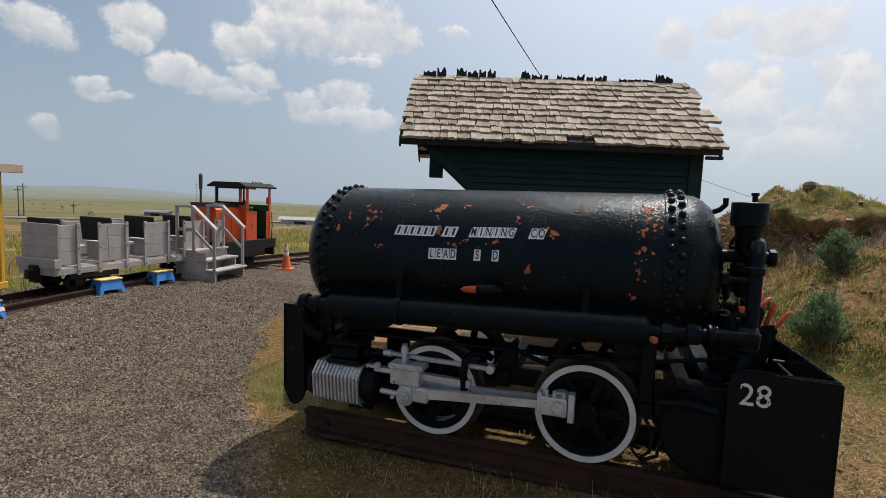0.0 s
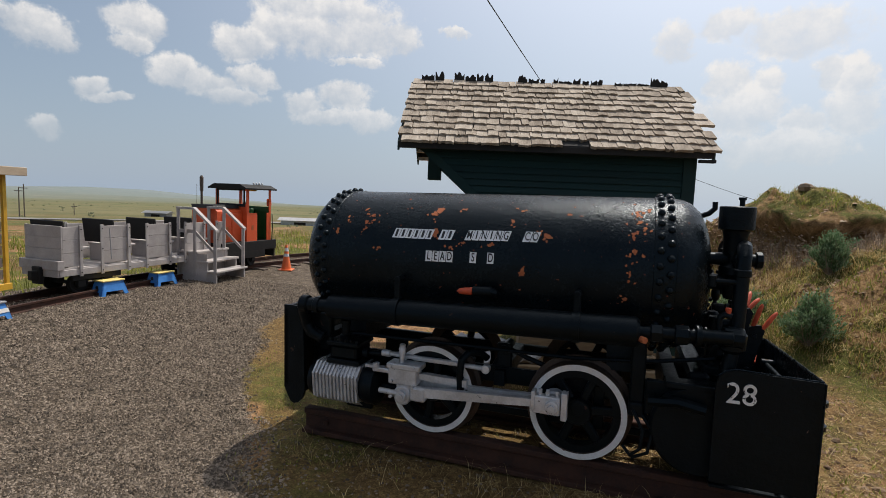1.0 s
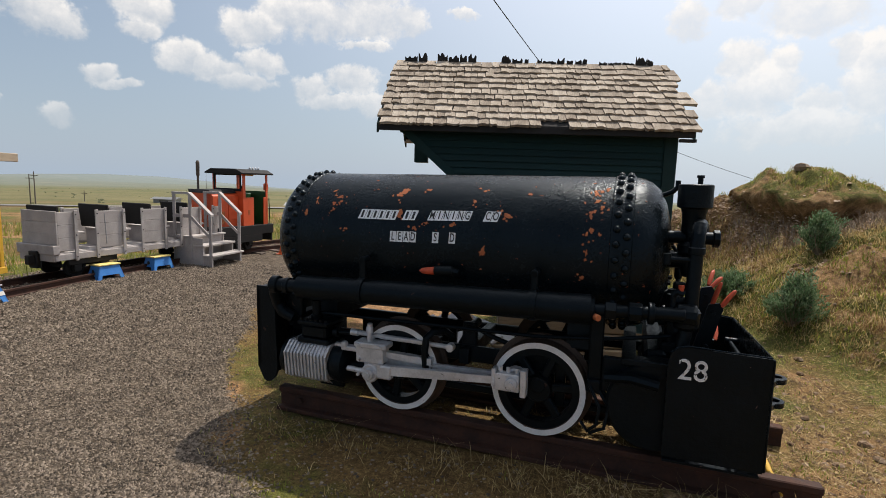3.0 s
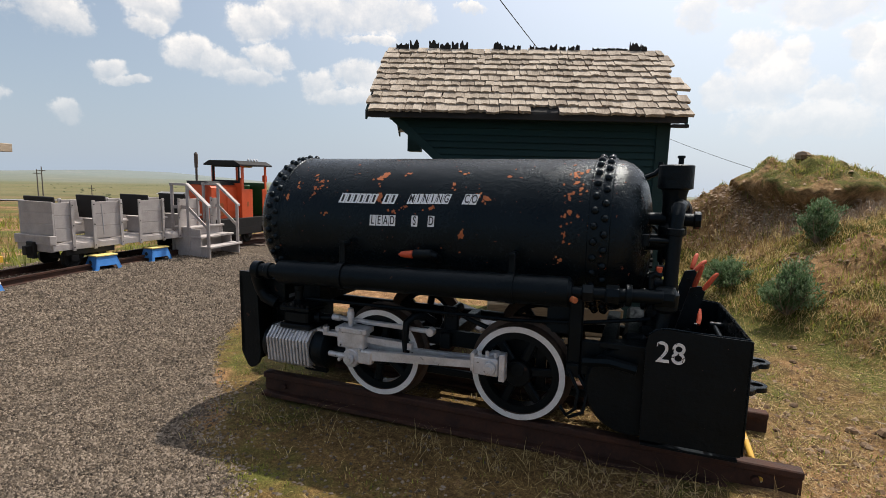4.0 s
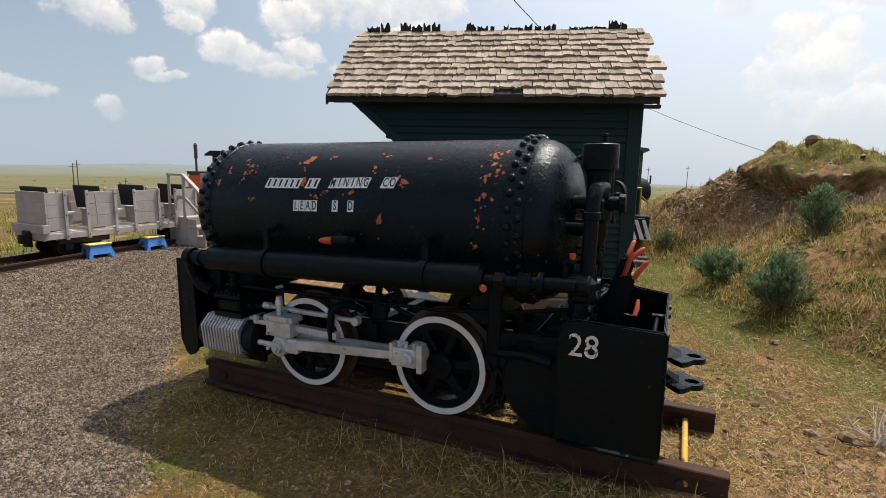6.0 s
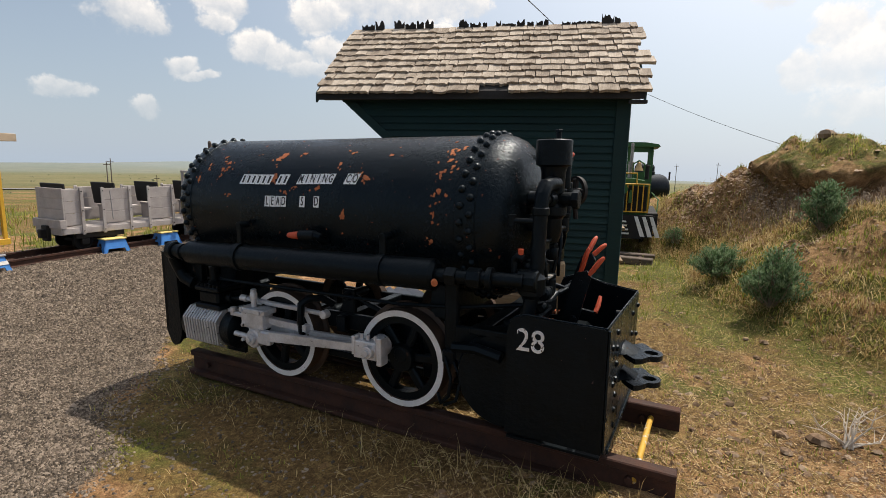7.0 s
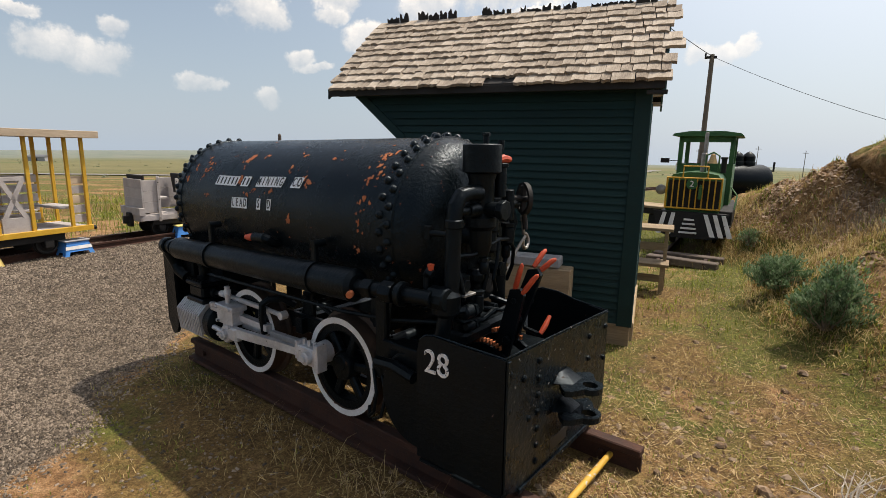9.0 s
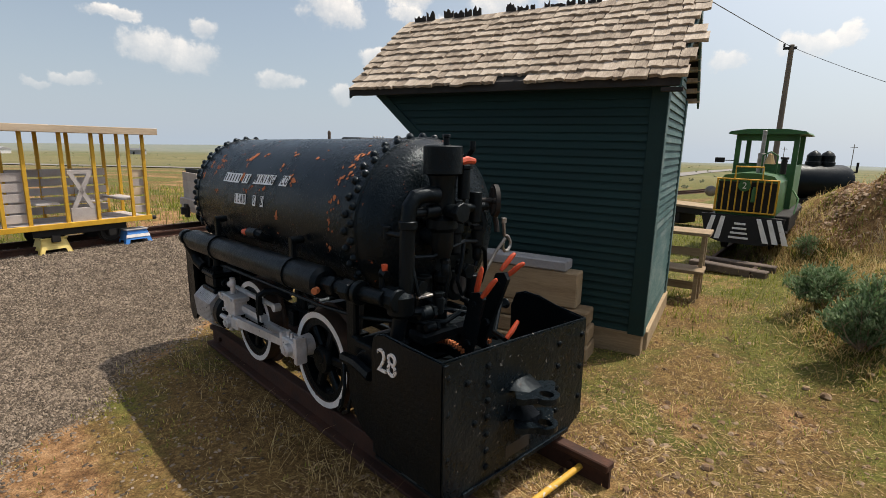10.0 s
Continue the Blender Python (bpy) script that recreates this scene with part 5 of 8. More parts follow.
        v_ = part("valve_body", Shape().lathe([(-0.012, r_ * 0.7), (0, r_), (ln, r_), (ln + 0.012, r_ * 0.7)], c_, ax, 12), M_BLACK, lo)
        part("union_nut", Shape().cyl(c_ + ax * (ln + 0.008), c_ + ax * (ln + 0.028), r_ * 1.15, n=6), M_BLACK, v_)
    for k in range(10):
        u = 2 * math.pi * k / 10
        part("flange_bolt", Shape().cyl((0.83, 0.52 + 0.125 * math.cos(u), 1.30 + 0.125 * math.sin(u)), (0.85, 0.52 + 0.125 * math.cos(u), 1.30 + 0.125 * math.sin(u)), 0.014, n=6), M_BLACK, lo)
    # levers with orange grips
    for base, top, grips in (((1.005, 0.43, 0.70), (1.095, 0.435, 1.085), (((1.075, 0.44, 1.075), (1.117, 0.435, 1.218)), ((1.125, 0.43, 1.075), (1.197, 0.449, 1.175)))),
                             ((0.965, 0.58, 0.76), (1.075, 0.635, 1.145), (((1.075, 0.620, 1.165), (1.106, 0.690, 1.250)), ((1.085, 0.660, 1.135), (1.160, 0.700, 1.208))))):
        base, top = Vector(base), Vector(top)
        lv = part("lever", Shape().prism([base + Vector((-0.045, -0.012, 0)), base + Vector((0.045, -0.012, 0)), top + Vector((0.042, -0.012, -0.02)), top + Vector((0.02, -0.012, 0.012)), top + Vector((-0.036, -0.012, 0))], (0, 0.024, 0))
                  .cyl(top + Vector((-0.01, -0.022, -0.05)), top + Vector((-0.01, 0.022, -0.05)), 0.014, n=8).cyl(base.lerp(top, 0.35) + Vector((0.02, -0.03, 0)), base.lerp(top, 0.35) + Vector((0.02, 0.03, 0)), 0.02, n=8), M_BLACK, lo, "black steel hand lever")
        for k, (g0, g1) in enumerate(grips):
            g0, g1 = Vector(g0), Vector(g1)
            part(("grip", "latch_grip")[k], Shape().tube([g0, g0.lerp(g1, 0.25), g0.lerp(g1, 0.7) + Vector((0, 0, 0.004)), g1.lerp(g0, 0.06), g1], [0.010, 0.014, 0.0135, 0.010, 0.004], 10), M_ORANGE, lv, "worn orange grip")
    part("brake_handle", Shape().tube([(0.93, 0.80, 0.92), (0.97, 0.74, 0.93), (1.03, 0.64, 0.83), (1.13, 0.61, 0.825)], 0.014).cyl((0.945, 0.83, 0.92), (0.955, 0.80, 0.94), 0.025).tube([(0.93, 0.55, 0.93), (0.95, 0.68, 0.945), (0.94, 0.81, 0.93)], 0.012), M_BLACK, lo)
    part("brake_grip", Shape().tube([(1.135, 0.612, 0.83), (1.143, 0.645, 0.865), (1.145, 0.687, 0.908)], [0.012, 0.015, 0.010]), M_ORANGE, lo, "small orange grip")
    for y in (0.40, 0.60):
        q = part("quadrant", Shape().prism([(0.80 + 0.26 * (i / 8), y, 0.745 + 0.045 * math.sin(math.pi * i / 8)) for i in range(9)] + [(1.06 - 0.26 * (i / 8), y, 0.70 + 0.045 * math.sin(math.pi * i / 8)) for i in range(9)], (0, 0.022, 0)), M_BLACK, lo, "toothed lever quadrant")
        for i in range(11):
            x = 0.82 + 0.02 * i
            part("tooth", Shape().box((x, y - 0.001, 0.755 + 0.04 * math.sin(math.pi * (x - 0.80) / 0.26)), (x + 0.010, y + 0.023, 0.778 + 0.04 * math.sin(math.pi * (x - 0.80) / 0.26)), 0.002), M_CHIP, q)
    part("cab_floor_gear", Shape().box((0.70, 0.15, 0.60), (1.05, 0.95, 0.68), 0.02).box((0.72, 0.2, 0.68), (0.84, 0.9, 0.84), 0.02), M_BLACK, lo)
    part("seat_bar", Shape().cyl((1.25, 0.20, 0.80), (1.25, 0.86, 0.78), 0.014).cyl((1.22, 0.80, 0.79), (1.30, 0.80, 0.79), 0.022), M_BLACK, lo)
    return lo


build_loco()


def build_rail(name, pts, head, height, foot, material, label, lean=0.0):
    """A flat-bottomed rail swept along a line of (x, y, z of its top)."""
    sec = [(-head / 2, 0), (head / 2, 0), (head / 2, -height * 0.24), (0.010, -height * 0.33), (0.010, -height * 0.84), (foot / 2, -height * 0.92), (foot / 2, -height), (-foot / 2, -height), (-foot / 2, -height * 0.92), (-0.010, -height * 0.84), (-0.010, -height * 0.33), (-head / 2, -height * 0.24)]
    s = Shape()
    k = len(sec)
    vs = []
    for i, p in enumerate(pts):
        d = (Vector(pts[min(i + 1, len(pts) - 1)]) - Vector(pts[max(i - 1, 0)]))
        d.z = 0
        d.normalize()
        side = Vector((d.y, -d.x, 0))
        vs += [tuple(Vector(p) + side * a + Vector((0, 0, b))) for a, b in sec]
    fs = [(j * k + i, j * k + (i + 1) % k, (j + 1) * k + (i + 1) % k, (j + 1) * k + i) for j in range(len(pts) - 1) for i in range(k)]
    fs += [tuple(reversed(range(k))), tuple(range((len(pts) - 1) * k, len(pts) * k))]
    s.add(vs, fs)
    return single(name, s, material, label, "rail", angle=25)


for y, x1 in ((0.185, 1.63), (0.885, 1.61)):
    dr = thing("display_rail", "rusty heavy rail section under the locomotive", "rail", LOCO)
    part("rail_head", Shape().box((-1.80, y - 0.036, 0.205), (x1, y + 0.036, 0.246), 0.006), M_RAIL, dr)
    part("web", Shape().box((-1.80, y - 0.010, 0.105), (x1, y + 0.010, 0.205), 0.001), M_RAIL, dr)
    part("foot", Shape().box((-1.80, y - 0.065, 0.075), (x1, y + 0.065, 0.105), 0.004), M_RAIL, dr)
    for bx in (x1 - 0.21, -1.62):
        part("bolt", Shape().cyl((bx, y - 0.034, 0.155), (bx, y - 0.009, 0.155), 0.021, n=6), M_RAIL, dr)
single("gauge_bar", Shape().cyl(LOCO @ Vector((1.44, 0.17, 0.155)), LOCO @ Vector((1.45, 0.87, 0.165)), 0.017), M_ROD, "faded yellow pipe lying between the rails", "bar")


# ---- the shed ----
EAVE_Z, RIDGE_Z, EAVE_Y, RIDGE_Y, BACK_Y = 2.335, 3.14, -0.185, 0.845, 1.86
X_L, X_R = -2.98, 0.11
WALL_X0, WALL_TOP, DEPTH = -2.77, 2.33, 1.66


def diag_x(z):
    """Left edge of the front wall: it leans in under the overhang."""
    return WALL_X0 if z >= 2.29 else min(-1.55, WALL_X0 + (2.29 - z) * 1.18)


def build_shed():
    sh = thing("shed", "dark teal clapboard shed with a weathered shingle roof", "shed", SHED)
    part("wall_core", Shape().prism([(diag_x(0.15) + 0.02, 0.02, 0.27), (-0.02, 0.02, 0.27), (-0.02, 0.02, 2.33), (WALL_X0 + 0.03, 0.02, 2.33), (WALL_X0 + 0.03, 0.02, 2.28), (diag_x(1.26) + 0.02, 0.02, 1.26)], (0, 0.05, 0))
                .box((-0.07, 0.02, 0.27), (-0.02, DEPTH - 0.02, 2.33)).prism([(-0.07, 0.07, 2.33), (-0.07, DEPTH - 0.05, 2.33), (-0.07, RIDGE_Y, 3.0)], (0.05, 0, 0))
                .box((-1.53, 0.07, 0.27), (-1.48, DEPTH - 0.02, 1.3)).box((-1.53, DEPTH - 0.07, 0.27), (-0.07, DEPTH - 0.02, 2.33)), M_TEAL, sh)
    part("end_soffit", Shape().add([(diag_x(1.26) + 0.02, 0.02, 1.26), (diag_x(1.26) + 0.02, DEPTH, 1.26), (WALL_X0 + 0.03, DEPTH, 2.29), (WALL_X0 + 0.03, 0.02, 2.29)], [(0, 1, 2, 3)]).prism([(WALL_X0 + 0.02, 0.02, 2.28), (WALL_X0 + 0.02, DEPTH, 2.28), (WALL_X0 + 0.02, DEPTH, 2.33), (WALL_X0 + 0.02, RIDGE_Y, 3.0), (WALL_X0 + 0.02, 0.02, 2.33)], (0.03, 0, 0)), M_TEAL, sh)
    rnd = random.Random(3)
    # lap siding, front
    pitch, z = 0.0665, 0.263
    while z < 2.27:
        x0 = diag_x(z + 0.03)
        s = Shape().prism([(x0, 0.0, z), (x0, 0.018, z), (x0, 0.018, z + pitch + 0.006), (x0, 0.011, z + pitch + 0.006)], (-0.1 - x0, 0, 0))
        s.v = [(x, y - (0.009 if zz < z + 0.01 and y < 0.01 else 0), zz + rnd.uniform(-0.0012, 0.0012)) for x, y, zz in s.v]
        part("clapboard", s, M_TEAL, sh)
        z += pitch
    # lap siding, gable side
    z = 0.263
    while z < 2.95:
        y0, y1 = 0.10, DEPTH - 0.02
        if z > 2.2:
            k = (z - 2.2) / (3.0 - 2.2)
            y0, y1 = 0.1 + (RIDGE_Y - 0.1) * k, DEPTH - (DEPTH - RIDGE_Y) * k
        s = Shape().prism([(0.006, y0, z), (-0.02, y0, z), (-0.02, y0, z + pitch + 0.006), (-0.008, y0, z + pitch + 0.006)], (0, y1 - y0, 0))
        part("clapboard", s, M_TEAL_WORN_LIT, sh)
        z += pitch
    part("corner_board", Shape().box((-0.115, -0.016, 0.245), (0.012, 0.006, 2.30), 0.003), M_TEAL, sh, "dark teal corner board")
    part("corner_board", Shape().box((-0.005, -0.014, 0.245), (0.016, 0.105, 2.30), 0.003), M_TEAL_WORN_LIT, sh, "worn teal corner board, coloured lighter as the sunlit side")
    part("corner_board", Shape().box((-0.005, DEPTH - 0.10, 0.245), (0.016, DEPTH, 2.30), 0.003), M_TEAL_WORN_LIT, sh)
    part("raking_board", Shape().prism([(WALL_X0 - 0.02, -0.016, 2.29), (WALL_X0 + 0.10, -0.016, 2.29), (-1.43, -0.016, 1.20), (-1.55, -0.016, 1.20)], (0, 0.02, 0)), M_TEAL, sh, "dark raking trim board")
    part("raking_board", Shape().prism([(WALL_X0 - 0.02, DEPTH - 0.02, 2.29), (WALL_X0 + 0.10, DEPTH - 0.02, 2.29), (-1.43, DEPTH - 0.02, 1.20), (-1.55, DEPTH - 0.02, 1.20)], (0, 0.05, 0)), M_TEAL, sh)
    part("frieze", Shape().box((WALL_X0, -0.014, 2.262), (0.0, 0.006, 2.345), 0.003), M_TEAL, sh)
    part("end_bracket", Shape().box((WALL_X0 - 0.03, DEPTH - 0.2, 2.02), (WALL_X0 + 0.14, DEPTH, 2.33), 0.004), M_TEAL, sh)
    # roof deck, fascia and soffit
    th = 0.03
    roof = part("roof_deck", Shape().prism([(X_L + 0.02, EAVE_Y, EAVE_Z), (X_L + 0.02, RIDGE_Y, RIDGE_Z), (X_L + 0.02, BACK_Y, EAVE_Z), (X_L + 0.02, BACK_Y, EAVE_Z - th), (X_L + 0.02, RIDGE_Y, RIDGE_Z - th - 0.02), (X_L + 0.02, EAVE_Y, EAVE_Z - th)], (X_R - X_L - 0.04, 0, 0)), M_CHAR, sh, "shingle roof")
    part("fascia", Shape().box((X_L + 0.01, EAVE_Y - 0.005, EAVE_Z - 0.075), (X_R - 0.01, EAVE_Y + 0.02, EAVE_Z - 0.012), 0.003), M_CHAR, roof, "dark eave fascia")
    part("soffit", Shape().box((X_L + 0.02, EAVE_Y + 0.02, EAVE_Z - 0.06), (X_R - 0.02, 0.0, EAVE_Z - 0.04), 0.002), M_TEAL, roof)
    part("gutter_stub", Shape().box((X_R - 0.14, EAVE_Y - 0.004, EAVE_Z - 0.115), (X_R + 0.012, EAVE_Y + 0.05, EAVE_Z - 0.085), 0.003), M_CHAR, roof)
    for x in (X_R - 0.02, X_L):
        part("barge_board", Shape().prism([(x, EAVE_Y, EAVE_Z - 0.01), (x, RIDGE_Y, RIDGE_Z - 0.012), (x, RIDGE_Y, RIDGE_Z - 0.13), (x, EAVE_Y, EAVE_Z - 0.10)], (0.02, 0, 0)), M_TEAL_WORN_LIT if x > 0 else M_TEAL, roof, "barge board")
        part("barge_board", Shape().prism([(x, BACK_Y, EAVE_Z - 0.01), (x, RIDGE_Y, RIDGE_Z - 0.012), (x, RIDGE_Y, RIDGE_Z - 0.13), (x, BACK_Y, EAVE_Z - 0.10)], (0.02, 0, 0)), M_TEAL_WORN_LIT if x > 0 else M_TEAL, roof)
    # split shingles, front slope: a few shared shapes
    up = Vector((0, RIDGE_Y - EAVE_Y, RIDGE_Z - EAVE_Z))
    slope = up.length
    up.normalize()
    nrm = Vector((0, -up.z, up.y))
    rows = 11
    expo = (slope + 0.05) / rows

    def shingle_mesh(w, ln, t, k):
        r = random.Random(k)
        n = 4
        low = [(-w / 2 + w * i / (n - 1), -r.uniform(-0.013, 0.013), 0) for i in range(n)]
        s = Shape()
        top = [(x, ln, -0.004) for x, _, _ in low]
        vs = [(x, y, t * (1 + 0.25 * r.uniform(-1, 1))) for x, y, _ in low] + [(x, y, 0.001) for x, y, _ in top] + [(x, y, -0.003) for x, y, _ in low]
        fs = [(i, i + 1, n + i + 1, n + i) for i in range(n - 1)] + [(i + 1, i, 2 * n + i, 2 * n + i + 1) for i in range(n - 1)]
        fs += [(0, n, 2 * n), (n - 1, 3 * n - 1, 2 * n - 1)]
        s.add(vs, fs)
        return mesh_of("shingle", s, M_SHINGLE, 20)

    pool = [(w, shingle_mesh(w, expo * 1.25, 0.025, 40 + i)) for i, w in enumerate((0.07, 0.085, 0.10, 0.11, 0.125, 0.14, 0.175))]
    frame_m = Matrix(((1, 0, 0), (0, up.y, nrm.y), (0, up.z, nrm.z))).to_4x4()
    for r in range(rows):
        x = X_L - 0.01 + rnd.uniform(0, 0.05)
        while x < X_R - 0.03:
            w, me = rnd.choice(pool)
            if r == 0 and -1.42 < x < -1.22:
                x += w
                continue
            at = Vector((x + w / 2, EAVE_Y, EAVE_Z)) + up * (r * expo - 0.045 + rnd.uniform(-0.012, 0.012)) + nrm * (0.006 + 0.004 * rnd.random())
            ob = new("shingle", me)
            ob.parent = roof
            tilt = rnd.gauss(0, 0.012) if rnd.random() > 0.06 else rnd.gauss(0, 0.06)
            ob.matrix_local = Matrix.Translation(at) @ frame_m @ Matrix.Rotation(tilt, 4, "Z") @ Matrix.Rotation(rnd.uniform(0.0, 0.03) + (0.05 if rnd.random() < 0.08 else 0), 4, "X")
            x += w + rnd.uniform(0.002, 0.009)
    # far slope, out of sight: joined courses
    upb = Vector((0, BACK_Y - RIDGE_Y, EAVE_Z - RIDGE_Z)).normalized()
    s = Shape()
    for r in range(9):
        a = Vector((0, RIDGE_Y, RIDGE_Z)) + upb * (r * 0.146)
        s.box((X_L, a.y, a.z - 0.12), (X_R, a.y + 0.13, a.z - 0.08), 0.003)
    part("far_courses", s, M_SHINGLE, roof)
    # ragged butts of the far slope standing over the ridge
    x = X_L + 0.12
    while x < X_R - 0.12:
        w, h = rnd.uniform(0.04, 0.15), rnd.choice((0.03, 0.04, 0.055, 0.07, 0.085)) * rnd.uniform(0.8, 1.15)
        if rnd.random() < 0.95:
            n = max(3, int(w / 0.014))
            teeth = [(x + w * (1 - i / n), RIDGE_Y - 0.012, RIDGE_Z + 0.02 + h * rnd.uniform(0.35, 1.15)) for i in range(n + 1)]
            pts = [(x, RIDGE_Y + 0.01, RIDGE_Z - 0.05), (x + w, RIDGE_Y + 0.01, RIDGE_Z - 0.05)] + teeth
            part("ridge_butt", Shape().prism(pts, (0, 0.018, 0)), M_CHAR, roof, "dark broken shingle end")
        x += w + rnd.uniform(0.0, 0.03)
    part("foundation_beam", Shape().box((-1.58, -0.012, -0.05), (0.0, 0.14, 0.262), 0.006), M_LUMBER, sh, "bare timber sill beam")
    part("foundation_beam", Shape().box((-0.10, 0.145, -0.04), (0.03, 1.66, 0.24), 0.006), M_LUMBER, sh, "bare timber sill beam")
    return sh


build_shed()
# stacked timbers between locomotive and shed
for x0, x1, y, z0, h, d, mt, lab in ((-1.75, -0.36, -0.27, 0.05, 0.14, 0.30, M_LUMBER, "weathered timber beam stacked beside the shed"), (-1.90, -0.37, -0.26, 0.20, 0.13, 0.26, M_LUMBER, "weathered timber beam stacked beside the shed"),
                                     (-1.70, -0.39, -0.24, 0.34, 0.13, 0.24, M_LUMBER, "weathered timber beam stacked beside the shed"), (-1.60, -0.50, -0.22, 0.475, 0.30, 0.18, M_LUMBER, "thick split timber beam on top of the stack"),
                                     (-1.62, -0.60, -0.22, 0.78, 0.085, 0.19, M_GREYPAINT, "grey board lying on the timber stack")):
    single("timber_beam", Shape().box((x0, y - d / 2, z0), (x1, y + d / 2, z0 + h), 0.01), mt, lab, "timber", SHED.copy(), "timber stack")
for k in range(5):
    single("plank", Shape().box((-0.45, -0.07, 0), (0.45, 0.07, 0.03), 0.004), M_GREYPAINT, "grey weathered plank leaning on the stack", "plank", pose(0.15 + 0.13 * k, 4.62 + 0.02 * k, 0.34 + 0.01 * k, 24, 0, -70 + 3 * k), "grey planks")
# wooden steps at the gable side
ws = thing("wooden_steps", "small brown wooden steps standing beside the shed", "steps", pose(2.94, 7.05, 0.06, 0, 0, -6) @ Matrix.Diagonal((0.94, 0.94, 0.94, 1)))
for y in (0.0, 0.30):
    part("post", Shape().box((0.0, y, 0), (0.045, y + 0.06, 0.86 if y == 0 else 0.80), 0.004), M_LUMBER, ws)
    part("post", Shape().box((-0.62, y, 0), (-0.575, y + 0.06, 0.86), 0.004), M_LUMBER, ws)
part("tread", Shape().box((-0.68, -0.08, 0.86), (0.10, 0.36, 0.90), 0.005), M_LUMBER, ws)
part("tread", Shape().box((-0.68, -0.26, 0.42), (0.08, 0.12, 0.46), 0.005), M_LUMBER, ws)
part("rail_board", Shape().box((-0.62, -0.012, 0.60), (0.0, 0.0, 0.70), 0.003), M_LUMBER, ws)
part("rail_board", Shape().box((-0.62, -0.012, 0.17), (0.0, 0.0, 0.27), 0.003), M_LUMBER, ws)
part("brace", Shape().box((-0.02, -0.22, 0.0), (0.03, -0.17, 0.42), 0.004).box((-0.02, -0.2, 0.36), (0.02, 0.02, 0.42), 0.004), M_LUMBER, ws)


# ---- passenger track ----
def along(pts, step):
    out = []
    for (ax, ay, _), (bx, by, _) in zip(pts, pts[1:]):
        n = max(1, int(math.hypot(bx - ax, by - ay) / step))
        out += [(ax + (bx - ax) * i / n, ay + (by - ay) * i / n) for i in range(n)]
    out.append(pts[-1][:2])
    k = 6
    return [(sum(p[0] for p in out[max(0, i - k):i + k + 1]) / len(out[max(0, i - k):i + k + 1]), sum(p[1] for p in out[max(0, i - k):i + k + 1]) / len(out[max(0, i - k):i + k + 1])) for i in range(len(out))]


line = along(TRACK, 0.5)
off_line = []
for i, p in enumerate(line):
    d = Vector(line[min(i + 1, len(line) - 1)]) - Vector(line[max(i - 1, 0)])
    d.normalize()
    off_line.append((p[0] - d.y * 0.60, p[1] + d.x * 0.60))
for pts in (line, off_line):
    build_rail("rail", [(x, y, ground_z(x, y, False) + 0.10) for x, y in pts], 0.045, 0.10, 0.09, M_RAIL, "long rusty rail of the passenger track")
tie = mesh_of("tie", Shape().box((-0.6, -0.08, 0), (0.6, 0.08, 0.08), 0.01), M_TIE)
bed = thing("track_bed", "old wooden ties of the passenger track", "ties", kind="structure")
for i in range(2, len(line) - 20, 1):
    d = Vector(line[i + 1]) - Vector(line[i - 1])
    ob = new("tie", tie)
    ob.parent = bed
    x, y = (line[i][0] + off_line[i][0]) / 2, (line[i][1] + off_line[i][1]) / 2
    ob.matrix_world = pose(x, y, ground_z(x, y, False) - 0.082, 0, 0, math.degrees(math.atan2(d.y, d.x)) - 90)


def wheelset(parent, x, y0, y1, r=0.17, z=0.2):
    for y, d in ((y0, 1), (y1, -1)):
        w = part("wheel", Shape().lathe([(0, 0.02), (0, r * 0.45), (0.02, r * 0.5), (0.02, r * 0.8), (0, r * 0.85), (0, r), (0.06, r), (0.062, r * 1.1), (0.075, r * 1.1), (0.075, 0.02)], (x, y, z + r), (0, d, 0), 28), M_DARK, parent)
        part("axle_box", Shape().box((x - 0.06, y - 0.05 * d - 0.02, z + r - 0.05), (x + 0.06, y - 0.05 * d + 0.02, z + r + 0.06), 0.008), M_DARK, w)
    part("axle", Shape().cyl((x, y0, z + r), (x, y1, z + r), 0.03, n=10), M_DARK, parent)


# grey open car: local x along the track, y away from the yard
CAR = pose(-5.12, 6.84, 0.139, 0, 0, 70) @ Matrix.Diagonal((0.92, 0.90, 0.92, 1))
car = thing("passenger_car", "grey-painted wooden open passenger car with dark seat backs", "rail car", CAR)
W, LEN = 0.80, 3.3
part("sill", Shape().box((-0.06, -0.012, 0.42), (LEN, 0.03, 0.52), 0.006), M_GREYWOOD, car)
part("sill", Shape().box((-0.06, W - 0.03, 0.42), (LEN, W + 0.012, 0.52), 0.006), M_GREYWOOD, car)
part("end_sill", Shape().box((-0.10, -0.03, 0.52), (0.0, W + 0.03, 0.66), 0.006), M_GREYWOOD, car)
part("end_sill", Shape().box((-0.08, 0.0, 0.41), (0.0, W, 0.52), 0.006), M_GREYWOOD, car)
part("floor", Shape().box((-0.04, 0.0, 0.50), (LEN, W, 0.54), 0.004), M_GREYWOOD, car)
